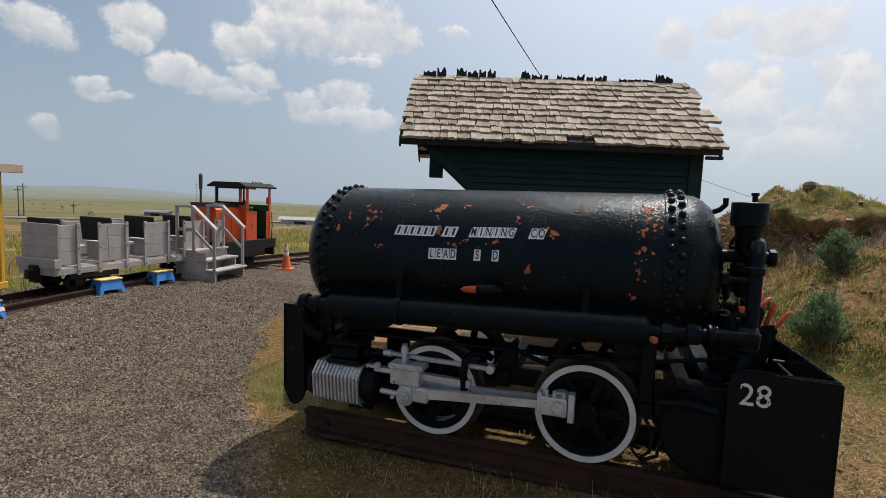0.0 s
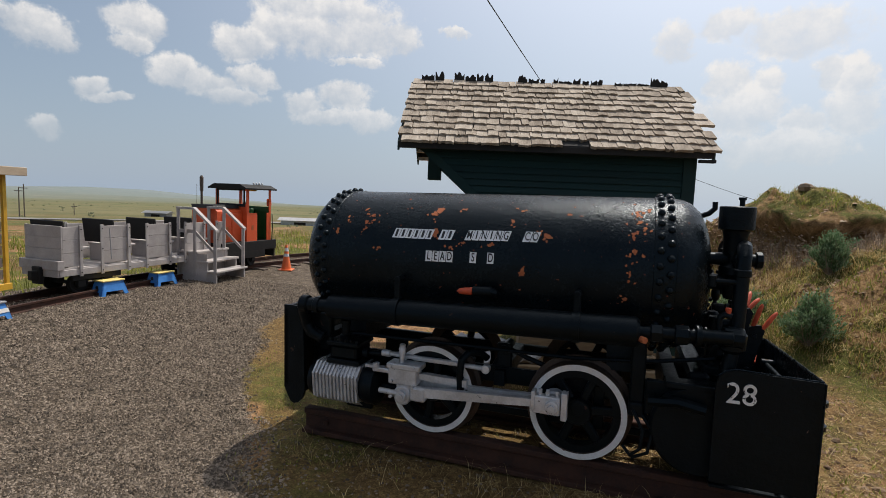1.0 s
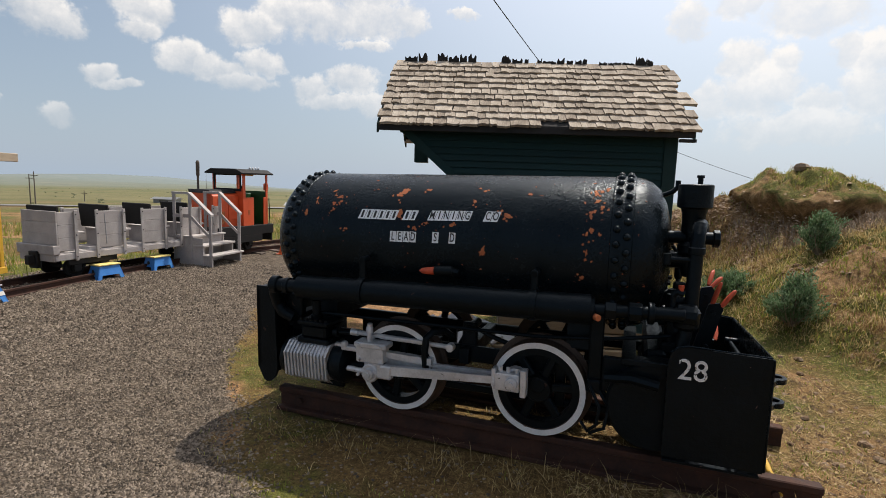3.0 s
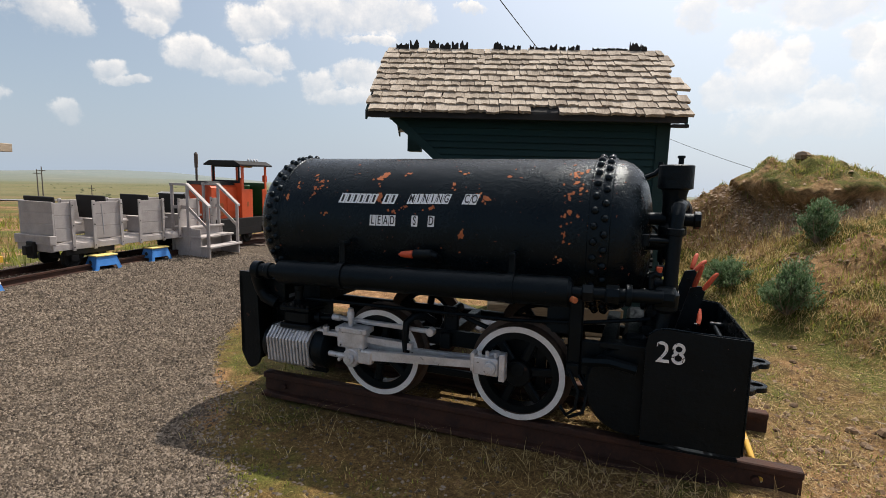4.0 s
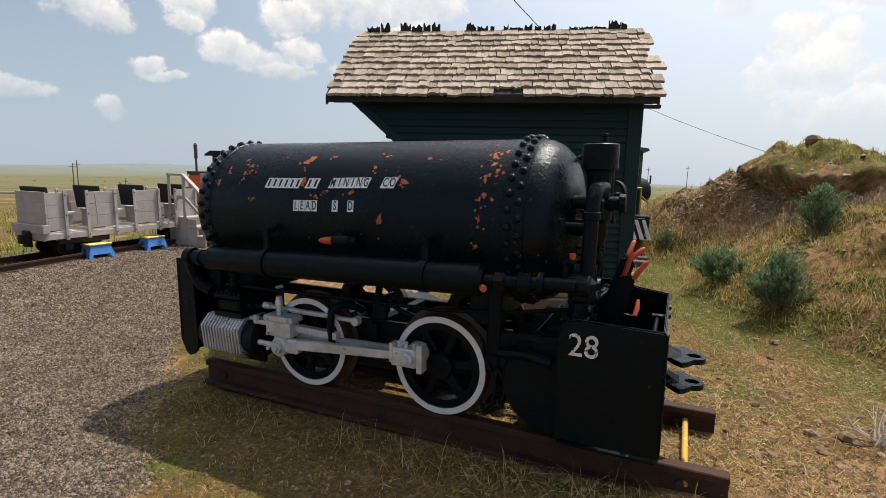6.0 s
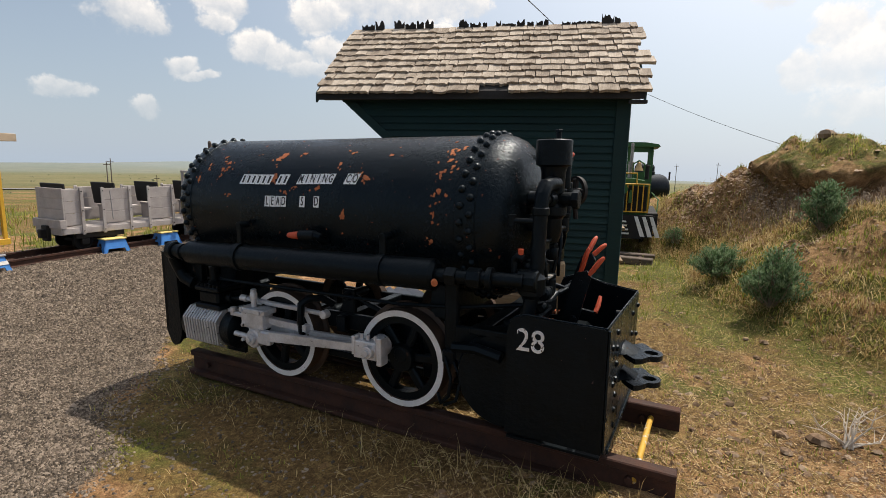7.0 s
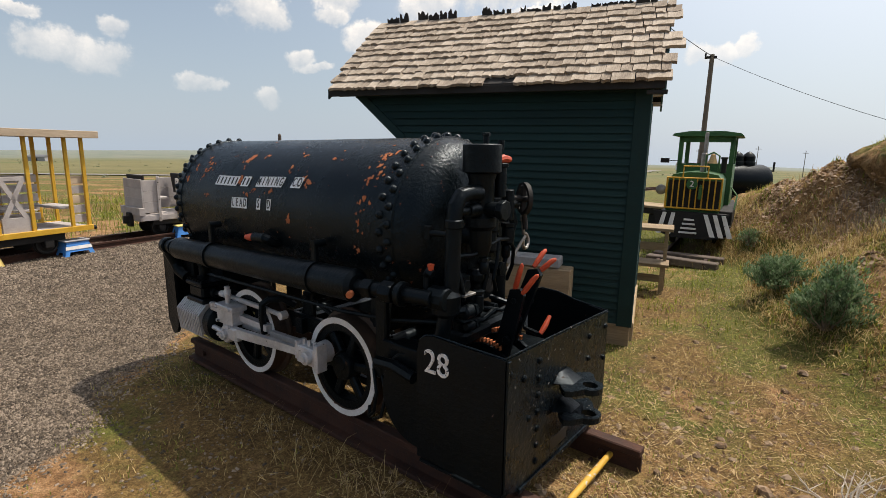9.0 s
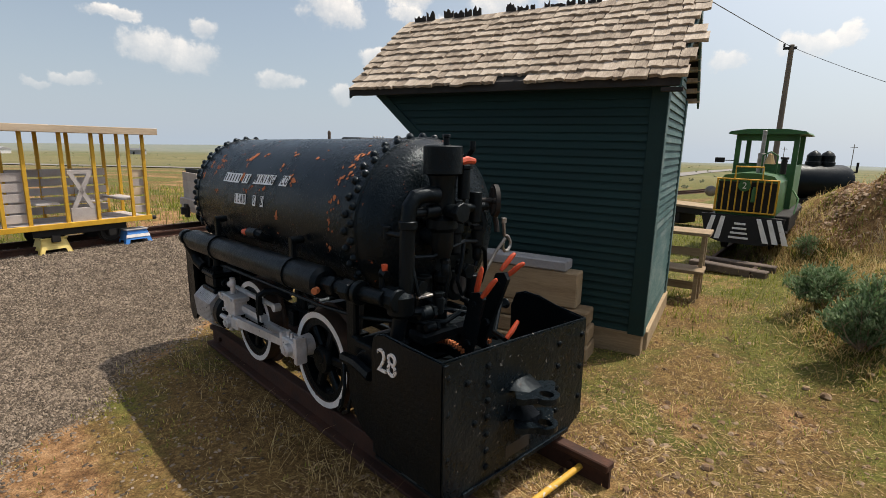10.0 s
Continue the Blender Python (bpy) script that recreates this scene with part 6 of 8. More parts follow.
for x0, x1 in ((0.0, 0.26), (0.60, 1.07), (1.42, 1.90), (2.25, 2.72), (3.05, 3.3)):
    for side in (0, 1):
        y = 0.0 if side == 0 else W - 0.02
        for k in range(3):
            part("side_board", Shape().box((x0, y, 0.565 + 0.20 * k), (x1, y + 0.02, 0.762 + 0.20 * k), 0.004), M_GREYWOOD, car)
        for xp in ((x0, x1) if x0 > 0 else (x1,)):
            if xp < LEN - 0.05:
                ps = part("post", Shape().box((xp - 0.025, y - 0.028 if side == 0 else y + 0.022, 0.40), (xp + 0.025, y - 0.004 if side == 0 else y + 0.046, 1.185), 0.004), M_GREYWOOD, car)
                if side == 0:
                    for z in (0.46, 0.80, 1.12):
                        part("bolt", Shape().cyl((xp, -0.036, z), (xp, -0.026, z), 0.010, n=6), M_DARK, ps)
for k in range(3):
    part("end_board", Shape().box((-0.025, 0.0, 0.662 + 0.172 * k), (0.0, W, 0.832 + 0.172 * k), 0.004), M_GREYWOOD, car)
for x in (0.06, 0.86, 1.66, 2.48):
    st = part("seat", Shape().box((x + 0.05, 0.06, 0.80), (x + 0.40, W - 0.06, 0.84), 0.006).box((x + 0.06, 0.08, 0.54), (x + 0.09, W - 0.08, 0.80), 0.004), M_GREYWOOD, car)
    part("seat_back", Shape().box((x - 0.02, 0.05, 0.86), (x + 0.02, W - 0.05, 1.25), 0.012, Matrix.Rotation(radians(-6), 3, "Y")), M_DARK, st, "dark seat back")
part("coupler", Shape().box((-0.22, W / 2 - 0.05, 0.36), (-0.06, W / 2 + 0.05, 0.50), 0.01).box((-0.14, W / 2 - 0.09, 0.30), (-0.08, W / 2 + 0.09, 0.56), 0.01), M_DARK, car)
for x0, y0 in ((0.15, 0.02), (2.4, 0.02), (0.15, W - 0.06), (2.4, W - 0.06)):
    part("truck_frame", Shape().box((x0, y0, 0.33), (x0 + 0.8, y0 + 0.04, 0.42), 0.008), M_DARK, car)
for x in (0.3, 0.72, 2.5, 2.95):
    wheelset(car, x, 0.10, W - 0.06, 0.14, 0.13)
part("grab_rope", Shape().tube([(0.72, -0.03, 1.12), (0.73, -0.035, 0.85), (0.74, -0.035, 0.62)], 0.008), M_GREYPAINT, car)

# grey loading steps
STP = pose(-3.82, 8.72, 0.176, 0, 0, 76)
sp_ = thing("loading_steps", "grey wooden loading steps with hand rails beside the passenger car", "steps", STP)
for x in (0.0, 0.80):
    part("stringer", Shape().prism([(x, 0.02, 0.0), (x, 0.80, 0.0), (x, 0.80, 0.50), (x, 0.40, 0.50), (x, 0.40, 0.34), (x, 0.20, 0.34), (x, 0.20, 0.17), (x, 0.02, 0.17)], (0.03, 0, 0)), M_GREYWOOD, sp_)
    for y, h in ((0.03, 0.92), (0.44, 1.29), (0.77, 1.29)):
        part("post", Shape().box((x - 0.03, y - 0.028, 0.0 if y < 0.1 else 0.1), (x + 0.0, y + 0.028, h), 0.004), M_GREYWOOD, sp_)
    part("hand_rail", Shape().prism([(x - 0.04, 0.0, 0.93), (x - 0.04, 0.0, 0.89), (x - 0.04, 0.46, 1.27), (x - 0.04, 0.80, 1.27), (x - 0.04, 0.80, 1.31), (x - 0.04, 0.45, 1.31)], (0.08, 0, 0)), M_GREYWOOD, sp_)
    part("mid_rail", Shape().prism([(x - 0.025, 0.03, 0.55), (x - 0.025, 0.03, 0.49), (x - 0.025, 0.45, 0.86), (x - 0.025, 0.80, 0.86), (x - 0.025, 0.80, 0.92), (x - 0.025, 0.44, 0.92)], (0.02, 0, 0)), M_GREYWOOD, sp_)
for y0, y1, z in ((-0.02, 0.20, 0.17), (0.17, 0.40, 0.34), (0.38, 0.82, 0.50)):
    part("tread", Shape().box((-0.03, y0, z), (0.86, y1, z + 0.035), 0.005), M_GREYWOOD, sp_)
part("riser", Shape().box((0.0, 0.42, 0.0), (0.83, 0.44, 0.5), 0.003), M_GREYWOOD, sp_)
part("side_panel", Shape().box((-0.012, 0.20, 0.0), (0.0, 0.80, 0.50), 0.002), M_GREYWOOD, sp_)

# orange switcher: x along the track, y away from the yard
ORL = pose(-3.86, 10.23, 0.157, 0, 0, 68) @ Matrix.Diagonal((0.76, 0.82, 0.95, 1))
ol = thing("orange_switcher", "small orange diesel switcher with a dark cab roof", "locomotive", ORL)
D = 1.0
part("underframe", Shape().box((-0.90, -0.02, 0.45), (1.16, D + 0.02, 0.66), 0.01).box((1.14, 0.05, 0.27), (1.20, D - 0.05, 0.60), 0.01), M_DARK, ol)
hood = part("hood", Shape().prism([(-0.86, 0.16, 0.66), (-0.86, 0.16, 1.30), (-0.86, 0.24, 1.36), (-0.86, D - 0.16, 1.36), (-0.86, D - 0.08, 1.30), (-0.86, D - 0.08, 0.66)], (0.88, 0, 0)), M_REDOR, ol, "orange engine hood")
part("hood_top", Shape().prism([(-0.90, 0.20, 1.36), (-0.84, 0.30, 1.43), (-0.02, 0.30, 1.43), (-0.02, 0.20, 1.36)], (0, D - 0.32, 0)), M_DARK, hood, "dark hood top")
for x in (-0.70, -0.36):
    part("hood_door", Shape().box((x, 0.146, 0.80), (x + 0.30, 0.162, 1.26), 0.004), M_REDOR, hood)
part("louvre_door", Shape().box((-0.66, 0.135, 0.72), (-0.50, 0.145, 0.98), 0.004), M_CHIP, hood)
part("exhaust_stack", Shape().lathe([(0, 0.028), (0.3, 0.028), (0.31, 0.042), (0.58, 0.046), (0.62, 0.02)], (-0.72, 0.76, 1.40), (0, 0, 1), 14), M_TIE, ol, "rusty exhaust stack")
cab = part("cab_front", Shape().box((0.0, 0.02, 0.64), (0.03, D - 0.02, 1.46), 0.004), M_REDOR, ol, "orange cab front below the window")
part("window_header", Shape().box((0.0, 0.02, 1.74), (0.03, D - 0.02, 1.84), 0.004), M_REDOR, cab)
for a_, b_ in (((0.0, 0.0, 0.64), (0.40, 0.025, 1.27)), ((0.78, 0.0, 0.64), (0.95, 0.025, 1.27)), ((0.0, D - 0.03, 0.64), (0.95, D, 1.25))):
    part("cab_side", Shape().box(a_, b_, 0.004), M_REDOR, ol, "orange cab side")
for a_, b_ in (((0.0, 0.0, 1.27), (0.09, 0.03, 1.82)), ((0.88, 0.0, 1.27), (0.95, 0.03, 1.82)), ((0.0, D - 0.06, 1.25), (0.07, D, 1.82)), ((0.88, D - 0.06, 1.25), (0.95, D, 1.82))):
    part("cab_post", Shape().box(a_, b_, 0.004), M_REDOR, ol)
part("window_frame", Shape().box((-0.02, 0.05, 1.42), (0.0, 0.10, 1.80), 0.003).box((-0.02, D - 0.1, 1.42), (0.0, D - 0.05, 1.80), 0.003).box((-0.02, 0.05, 1.74), (0.0, D - 0.05, 1.80), 0.003).box((-0.02, 0.05, 1.40), (0.0, D - 0.05, 1.46), 0.003), M_DARK, cab)
part("back_panel", Shape().box((0.92, 0.03, 0.66), (0.945, D - 0.03, 1.40), 0.003).box((0.40, 0.5, 0.66), (0.90, 0.9, 1.35), 0.02), M_DKGREEN, cab, "dark green rear panel")
roof_ = part("cab_roof", Shape().prism([(-0.16, -0.10, 1.80), (-0.16, 0.10, 1.88), (-0.16, D - 0.1, 1.88), (-0.16, D + 0.1, 1.80), (-0.16, D + 0.1, 1.77), (-0.16, -0.10, 1.77)], (1.22, 0, 0)), M_DARK, ol, "dark cab roof")
part("beacon", Shape().box((0.45, 0.3, 1.74), (0.75, 0.38, 1.79), 0.015), M_YELLOW, roof_, "yellow warning lamp")
for k in range(4):
    part("roof_lamp", Shape().ball((0.40 + 0.11 * k, 0.12, 1.90), 0.03, 8), M_FARWALL, roof_)
part("bell", Shape().lathe([(0, 0.06), (0.02, 0.05), (0.07, 0.03), (0.09, 0.01)], (0.62, 0.6, 1.42), (0, 0, 1), 12), M_DARK, ol)
part("tail_lamp", Shape().box((0.95, 0.04, 1.42), (1.04, 0.16, 1.58), 0.02), M_REDOR, ol)
part("grab_rail", Shape().tube([(0.97, -0.02, 0.66), (0.98, -0.03, 0.95), (0.97, -0.02, 1.25)], 0.012), M_DARK, ol)
part("side_mark", Shape().box((0.18, -0.004, 0.90), (0.25, 0.001, 1.0), 0.001), M_CHIP, cab)
part("side_frame", Shape().box((-0.85, -0.02, 0.30), (0.7, 0.02, 0.46), 0.01), M_DARK, ol)
for x in (-0.72, -0.25, 0.25):
    wheelset(ol, x, 0.06, D - 0.06, 0.16, 0.12)

# yellow roofed car
YC_ = pose(-5.03, 5.76, 0.139, 0, 0, 83) @ Matrix.Diagonal((0.93, 0.93, 0.93, 1))
yc = thing("roofed_car", "yellow-framed open passenger car with grey slat sides and a plank roof", "rail car", YC_)
YL = 2.0
part("sill", Shape().box((-YL, -0.02, 0.43), (0.10, 0.03, 0.51), 0.004), M_YELLOW, yc)
part("sill", Shape().box((-YL, 0.86, 0.43), (0.10, 0.91, 0.51), 0.004), M_YELLOW, yc)
part("floor", Shape().box((-YL, 0.0, 0.47), (0.06, 0.9, 0.50), 0.004), M_GREYWOOD, yc)
for x in (-1.93, -1.62, -1.14, -0.71, -0.18, 0.06):
    for y in (0.0, 0.86):
        part("post", Shape().box((x - 0.025, y, 0.46), (x + 0.025, y + 0.04, 1.87), 0.004), M_YELLOW, yc)
part("roof_plank", Shape().box((-YL - 0.2, -0.10, 1.86), (0.24, 0.98, 1.90), 0.004), M_LUMBER, yc, "bare plank roof")
part("roof_edge", Shape().box((-YL - 0.2, -0.13, 1.86), (0.25, -0.10, 1.965), 0.004), M_PINE, yc, "bare wooden roof edge board")
part("roof_edge", Shape().box((0.22, -0.10, 1.86), (0.25, 0.98, 1.955), 0.004), M_PINE, yc)
for x0, x1, y in ((-1.90, -1.64, 0.045), (-1.60, -1.17, 0.84), (-0.69, -0.20, 0.84), (-0.15, 0.04, 0.045), (-1.9, -1.64, 0.84), (-1.15, -0.7, 0.84)):
    for k in range(5):
        part("side_slat", Shape().box((x0, y, 0.56 + 0.15 * k), (x1, y + 0.02, 0.68 + 0.15 * k), 0.003), M_PINE if (k == 4 and x0 > -0.5) or (k == 2 and x0 > -0.2) else M_GREYWOOD, yc)
gate = part("gate", Shape().box((-1.09, 0.02, 0.50), (-0.74, 0.04, 0.72), 0.004), M_GREYWOOD, yc, "grey gate with crossed braces")
part("gate_top", Shape().box((-1.09, 0.02, 1.24), (-0.74, 0.04, 1.30), 0.004), M_GREYWOOD, gate)
for sg in (-1, 1):
    part("cross_brace", Shape().prism([(-0.915 - sg * 0.17, 0.018, 0.70), (-0.915 - sg * 0.10, 0.018, 0.70), (-0.915 + sg * 0.17, 0.018, 1.26), (-0.915 + sg * 0.10, 0.018, 1.26)], (0, 0.02, 0)), M_GREYWOOD, gate)
for x in (-1.5, -0.9, -0.3):
    part("bench", Shape().box((x, 0.1, 0.78), (x + 0.3, 0.8, 0.81), 0.004), M_GREYWOOD, yc)
part("coupler", Shape().tube([(0.08, 0.45, 0.42), (0.30, 0.45, 0.40), (0.40, 0.45, 0.39)], 0.035), M_DARK, yc)
part("side_frame", Shape().box((-1.6, 0.04, 0.32), (-0.3, 0.08, 0.43), 0.008), M_DARK, yc)
for x in (-1.33, -0.54):
    wheelset(yc, x, 0.08, 0.80, 0.15, 0.13)


def stool(m, body, top, stripe):
    st = thing("step_stool", {"blue": "blue plastic step stool with a yellow top on the gravel", "stripe": "blue and white step stool on the gravel", "yellow": "pale yellow step stool on the gravel"}[stripe], "stool", m, "step stools")
    h, a, b = 0.235, (0.24, 0.16), (0.175, 0.11)
    for sx in (-1, 1):
        part("end_panel", Shape().prism([(sx * a[0], -a[1], 0), (sx * a[0], -a[1] * 0.55, 0), (sx * (a[0] - 0.02), -a[1] * 0.4, 0.06), (sx * (a[0] - 0.02), a[1] * 0.4, 0.06), (sx * a[0], a[1] * 0.55, 0), (sx * a[0], a[1], 0), (sx * b[0], b[1], h), (sx * b[0], -b[1], h)], (-sx * 0.018, 0, 0)), body, st)
    for sy in (-1, 1):
        pn = part("side_panel", Shape().prism([(-a[0], sy * a[1], 0), (-a[0] * 0.7, sy * a[1], 0), (-a[0] * 0.6, sy * (a[1] - 0.015), 0.07), (a[0] * 0.6, sy * (a[1] - 0.015), 0.07), (a[0] * 0.7, sy * a[1], 0), (a[0], sy * a[1], 0), (b[0], sy * b[1], h), (-b[0], sy * b[1], h)], (0, -sy * 0.018, 0)), body, st)
        if stripe == "stripe":
            part("stripe", Shape().prism([(-0.21, sy * 0.143, 0.11), (0.21, sy * 0.143, 0.11), (0.198, sy * 0.131, 0.165), (-0.198, sy * 0.131, 0.165)], (0, sy * 0.003, 0)), M_WHITE, pn, "white stripe")
    for sx in (-1, 1):
        if stripe == "blue":
            # black disc drawn for the shaded inside of the hand hole
            part("hand_hole", Shape().cyl((sx * 0.215, 0, 0.14), (sx * 0.212, 0, 0.14), 0.035, n=14), M_INK, st)
    part("top", Shape().box((-b[0] - 0.02, -b[1] - 0.02, h), (b[0] + 0.02, b[1] + 0.02, h + 0.025), 0.008), top, st)
    return st


stool(pose(-4.87, 7.42, 0.19, 0, 0, 66) @ Matrix.Diagonal((0.86, 0.86, 0.86, 1)), M_BLUE, M_LEMON, "blue")
stool(pose(-4.59, 8.35, 0.19, 0, 0, 70) @ Matrix.Diagonal((0.86, 0.86, 0.86, 1)), M_BLUE, M_LEMON, "blue")
stool(pose(-5.14, 5.62, 0.19, 0, 0, 82) @ Matrix.Diagonal((0.86, 0.86, 0.86, 1)), M_BLUE, M_GREYPAINT, "stripe")
stool(pose(-5.35, 4.54, 0.19, 0, 0, 84) @ Matrix.Diagonal((0.86, 0.86, 0.86, 1)), M_LEMON, M_LEMON, "yellow")
# traffic cone
cn = thing("traffic_cone", "orange traffic cone with two white bands on the gravel", "cone", pose(-3.26, 10.95, 0.12) @ Matrix.Diagonal((0.80, 0.80, 0.80, 1)))
part("base", Shape().box((-0.18, -0.18, 0), (0.18, 0.18, 0.03), 0.01), M_CONE, cn)
part("body", Shape().lathe([(0.03, 0.135), (0.30, 0.085), (0.68, 0.028), (0.70, 0.02)], (0, 0, 0), (0, 0, 1), 24), M_CONE, cn)
for z0, z1 in ((0.38, 0.46), (0.52, 0.62)):
    r = lambda z: 0.135 - (z - 0.03) * 0.1655 if z < 0.3 else 0.085 - (z - 0.30) * 0.15
    part("band", Shape().lathe([(z0, r(z0) + 0.002), (z1, r(z1) + 0.002)], (0, 0, 0), (0, 0, 1), 24, caps=False), M_DECAL, cn, "white reflective band")

# ---- green switcher beyond the shed ----
GRL = pose(3.53, 9.35, 0.20, 0, 0, -13) @ Matrix.Diagonal((0.94, 0.94, 0.94, 1))
gl = thing("green_switcher", "dark green industrial switcher with a yellow grille and striped pilot", "locomotive", GRL)
part("underframe", Shape().box((-0.52, 0.05, 0.35), (0.52, 3.4, 0.72), 0.01), M_DARK, gl)
pil = part("pilot", Shape().prism([(-0.62, 0.0, 0.72), (0.56, 0.0, 0.72), (0.50, -0.03, 0.33), (0.30, -0.05, 0.28), (-0.30, -0.05, 0.28), (-0.52, -0.03, 0.35)], (0, 0.05, 0)), M_DARK, gl, "black pilot with white stripes")
for k, (xa, xb) in enumerate(((-0.46, -0.40), (-0.32, -0.24), (0.18, 0.14), (0.32, 0.27), (0.45, 0.40))):
    d = 0.09
    part("stripe", Shape().prism([(xa, -0.004, 0.70), (xa + d * 0.7, -0.004, 0.70), (xb - (0.14 if xa < 0 else -0.17) + d * 0.9, -0.052, 0.33), (xb - (0.14 if xa < 0 else -0.17), -0.052, 0.33)], (0, -0.006, 0)), M_WHITE, pil, "white stripe")
for k in range(4):
    part("pilot_slat", Shape().box((-0.17 + 0.02 * k, -0.075, 0.36 + 0.075 * k), (0.11 - 0.02 * k, -0.055, 0.392 + 0.075 * k), 0.003), M_WHITE, pil, "white step slat")
ghood = part("hood", Shape().prism([(-0.44, 0.12, 0.72), (-0.44, 0.12, 1.26), (-0.36, 0.12, 1.36), (-0.1, 0.12, 1.40), (0.1, 0.12, 1.40), (0.33, 0.12, 1.36), (0.40, 0.12, 1.26), (0.40, 0.12, 0.72)], (0, 1.3, 0)), M_DKGREEN, gl, "green engine hood")
rad = part("radiator", Shape().box((-0.42, 0.095, 0.76), (0.38, 0.118, 1.26), 0.004), M_DARK, ghood)
for k in range(10):
    x = -0.44 + k * 0.0935
    part("grille_bar", Shape().cyl((x, 0.05, 0.78), (x, 0.05, 1.30), 0.011, n=8), M_YELLOW, rad, "yellow grille bar" if k == 0 else "")
part("grille_frame", Shape().tube([(-0.45, 0.05, 0.78), (0.41, 0.05, 0.78), (0.41, 0.05, 1.30), (-0.45, 0.05, 1.30), (-0.45, 0.05, 0.78)], 0.015).tube([(-0.20, 0.05, 1.30), (-0.20, 0.05, 1.50), (0.18, 0.05, 1.50), (0.18, 0.05, 1.30)], 0.014), M_YELLOW, rad)
disc = part("number_disc", Shape().cyl((-0.05, 0.034, 1.20), (-0.05, 0.02, 1.20), 0.088, n=28), M_DKGREEN, rad, "green disc with a white figure")
two = letters("2", 0.14, 0.002)
two.materials.append(M_WHITE)
tw = part("figure", two, M_WHITE, disc)
tw.matrix_local = Matrix.Translation((-0.05, 0.017, 1.20)) @ Matrix.Rotation(radians(90), 4, "X")
part("lantern", Shape().cyl((0.09, 0.02, 0.95), (0.09, 0.02, 1.15), 0.03, n=10).cyl((0.09, 0.02, 1.15), (0.09, 0.02, 1.19), 0.018, n=8), M_DKGREEN, rad)
part("side_lamp", Shape().lathe([(0, 0.02), (0.03, 0.08), (0.10, 0.09), (0.11, 0.07)], (-0.56, 0.2, 1.08), (0.2, -1, 0), 16), M_BARE, gl)
part("muffler", Shape().cyl((0.06, 0.55, 1.40), (0.06, 0.55, 1.72), 0.055, n=14).cyl((0.06, 0.55, 1.72), (0.06, 0.55, 2.08), 0.03, n=10), M_BARE, gl, "grey exhaust muffler")
part("bell", Shape().lathe([(0, 0.085), (0.02, 0.075), (0.09, 0.05), (0.15, 0.035), (0.17, 0.01)], (0.20, 0.40, 1.55), (0, 0, 1), 18), M_BRASS, gl, "brass bell")
part("bell_hanger", Shape().tube([(0.10, 0.40, 1.40), (0.10, 0.40, 1.68), (0.20, 0.40, 1.74), (0.30, 0.40, 1.68), (0.30, 0.40, 1.40)], 0.015), M_DKGREEN, gl)
gcab = part("cab", Shape().box((-0.46, 1.40, 0.72), (0.46, 1.44, 1.52), 0.005).box((0.44, 1.40, 0.72), (0.48, 2.6, 1.52), 0.005).box((-0.48, 1.40, 0.72), (-0.44, 2.6, 1.52), 0.005).box((-0.46, 2.56, 0.72), (0.46, 2.60, 1.52), 0.005), M_DKGREEN, gl, "green cab with open windows")
for x in (-0.48, 0.40):
    for y in (1.40, 2.53):
        part("cab_post", Shape().box((x, y, 1.50), (x + 0.08, y + 0.07, 2.05), 0.004), M_DKGREEN, gcab)
part("window_post", Shape().box((-0.03, 1.41, 1.5), (0.03, 1.45, 2.0), 0.004), M_DKGREEN, gcab)
part("window_header", Shape().box((-0.46, 1.40, 1.93), (0.46, 1.44, 2.05), 0.004), M_DKGREEN, gcab)
part("cab_roof", Shape().prism([(-0.60, 1.25, 2.05), (-0.56, 1.25, 2.09), (-0.3, 1.25, 2.13), (0.3, 1.25, 2.13), (0.56, 1.25, 2.09), (0.60, 1.25, 2.05), (0.56, 1.25, 2.04), (-0.56, 1.25, 2.04)], (0, 1.6, 0)), M_DKGREEN, gl, "green curved cab roof")
part("stub_stack", Shape().cyl((0.36, 0.8, 1.38), (0.36, 0.8, 1.62), 0.045, n=12).cyl((0.36, 0.8, 1.62), (0.36, 0.8, 1.66), 0.06, n=12), M_DARK, gl)
part("mirror", Shape().box((-0.78, 1.35, 1.53), (-0.62, 1.38, 1.62), 0.02).box((-0.64, 1.36, 1.565), (-0.46, 1.37, 1.58), 0.002), M_DARK, gl)
part("side_tank", Shape().box((0.40, 0.15, 0.50), (0.60, 2.4, 0.76), 0.012), M_DARK, gl)
part("step", Shape().box((0.50, 0.02, 0.34), (0.60, 0.22, 0.37), 0.003).box((0.50, 0.02, 0.50), (0.60, 0.22, 0.53), 0.003), M_DARK, gl)
part("grab_rail", Shape().tube([(0.60, 0.75, 0.74), (0.62, 0.95, 0.98), (0.50, 1.3, 1.1)], 0.013), M_DKGREEN, gl)
for y in (0.9, 2.2):
    part("wheel_pair", Shape().lathe([(-0.40, 0.05), (-0.40, 0.20), (-0.32, 0.20), (-0.31, 0.05), (0.31, 0.05), (0.32, 0.20), (0.40, 0.20), (0.40, 0.05)], (0, y, 0.24), (1, 0, 0), 24), M_DARK, gl)
for x in (-0.33, 0.33):
    a = GRL @ Vector((x, -1.0, 0.04))
    b = GRL @ Vector((x, 9.0, 0.04))
    build_rail("rail", [tuple(a), tuple((a + b) / 2), tuple(b)], 0.045, 0.09, 0.09, M_RAIL, "rusty siding rail under the green switcher")
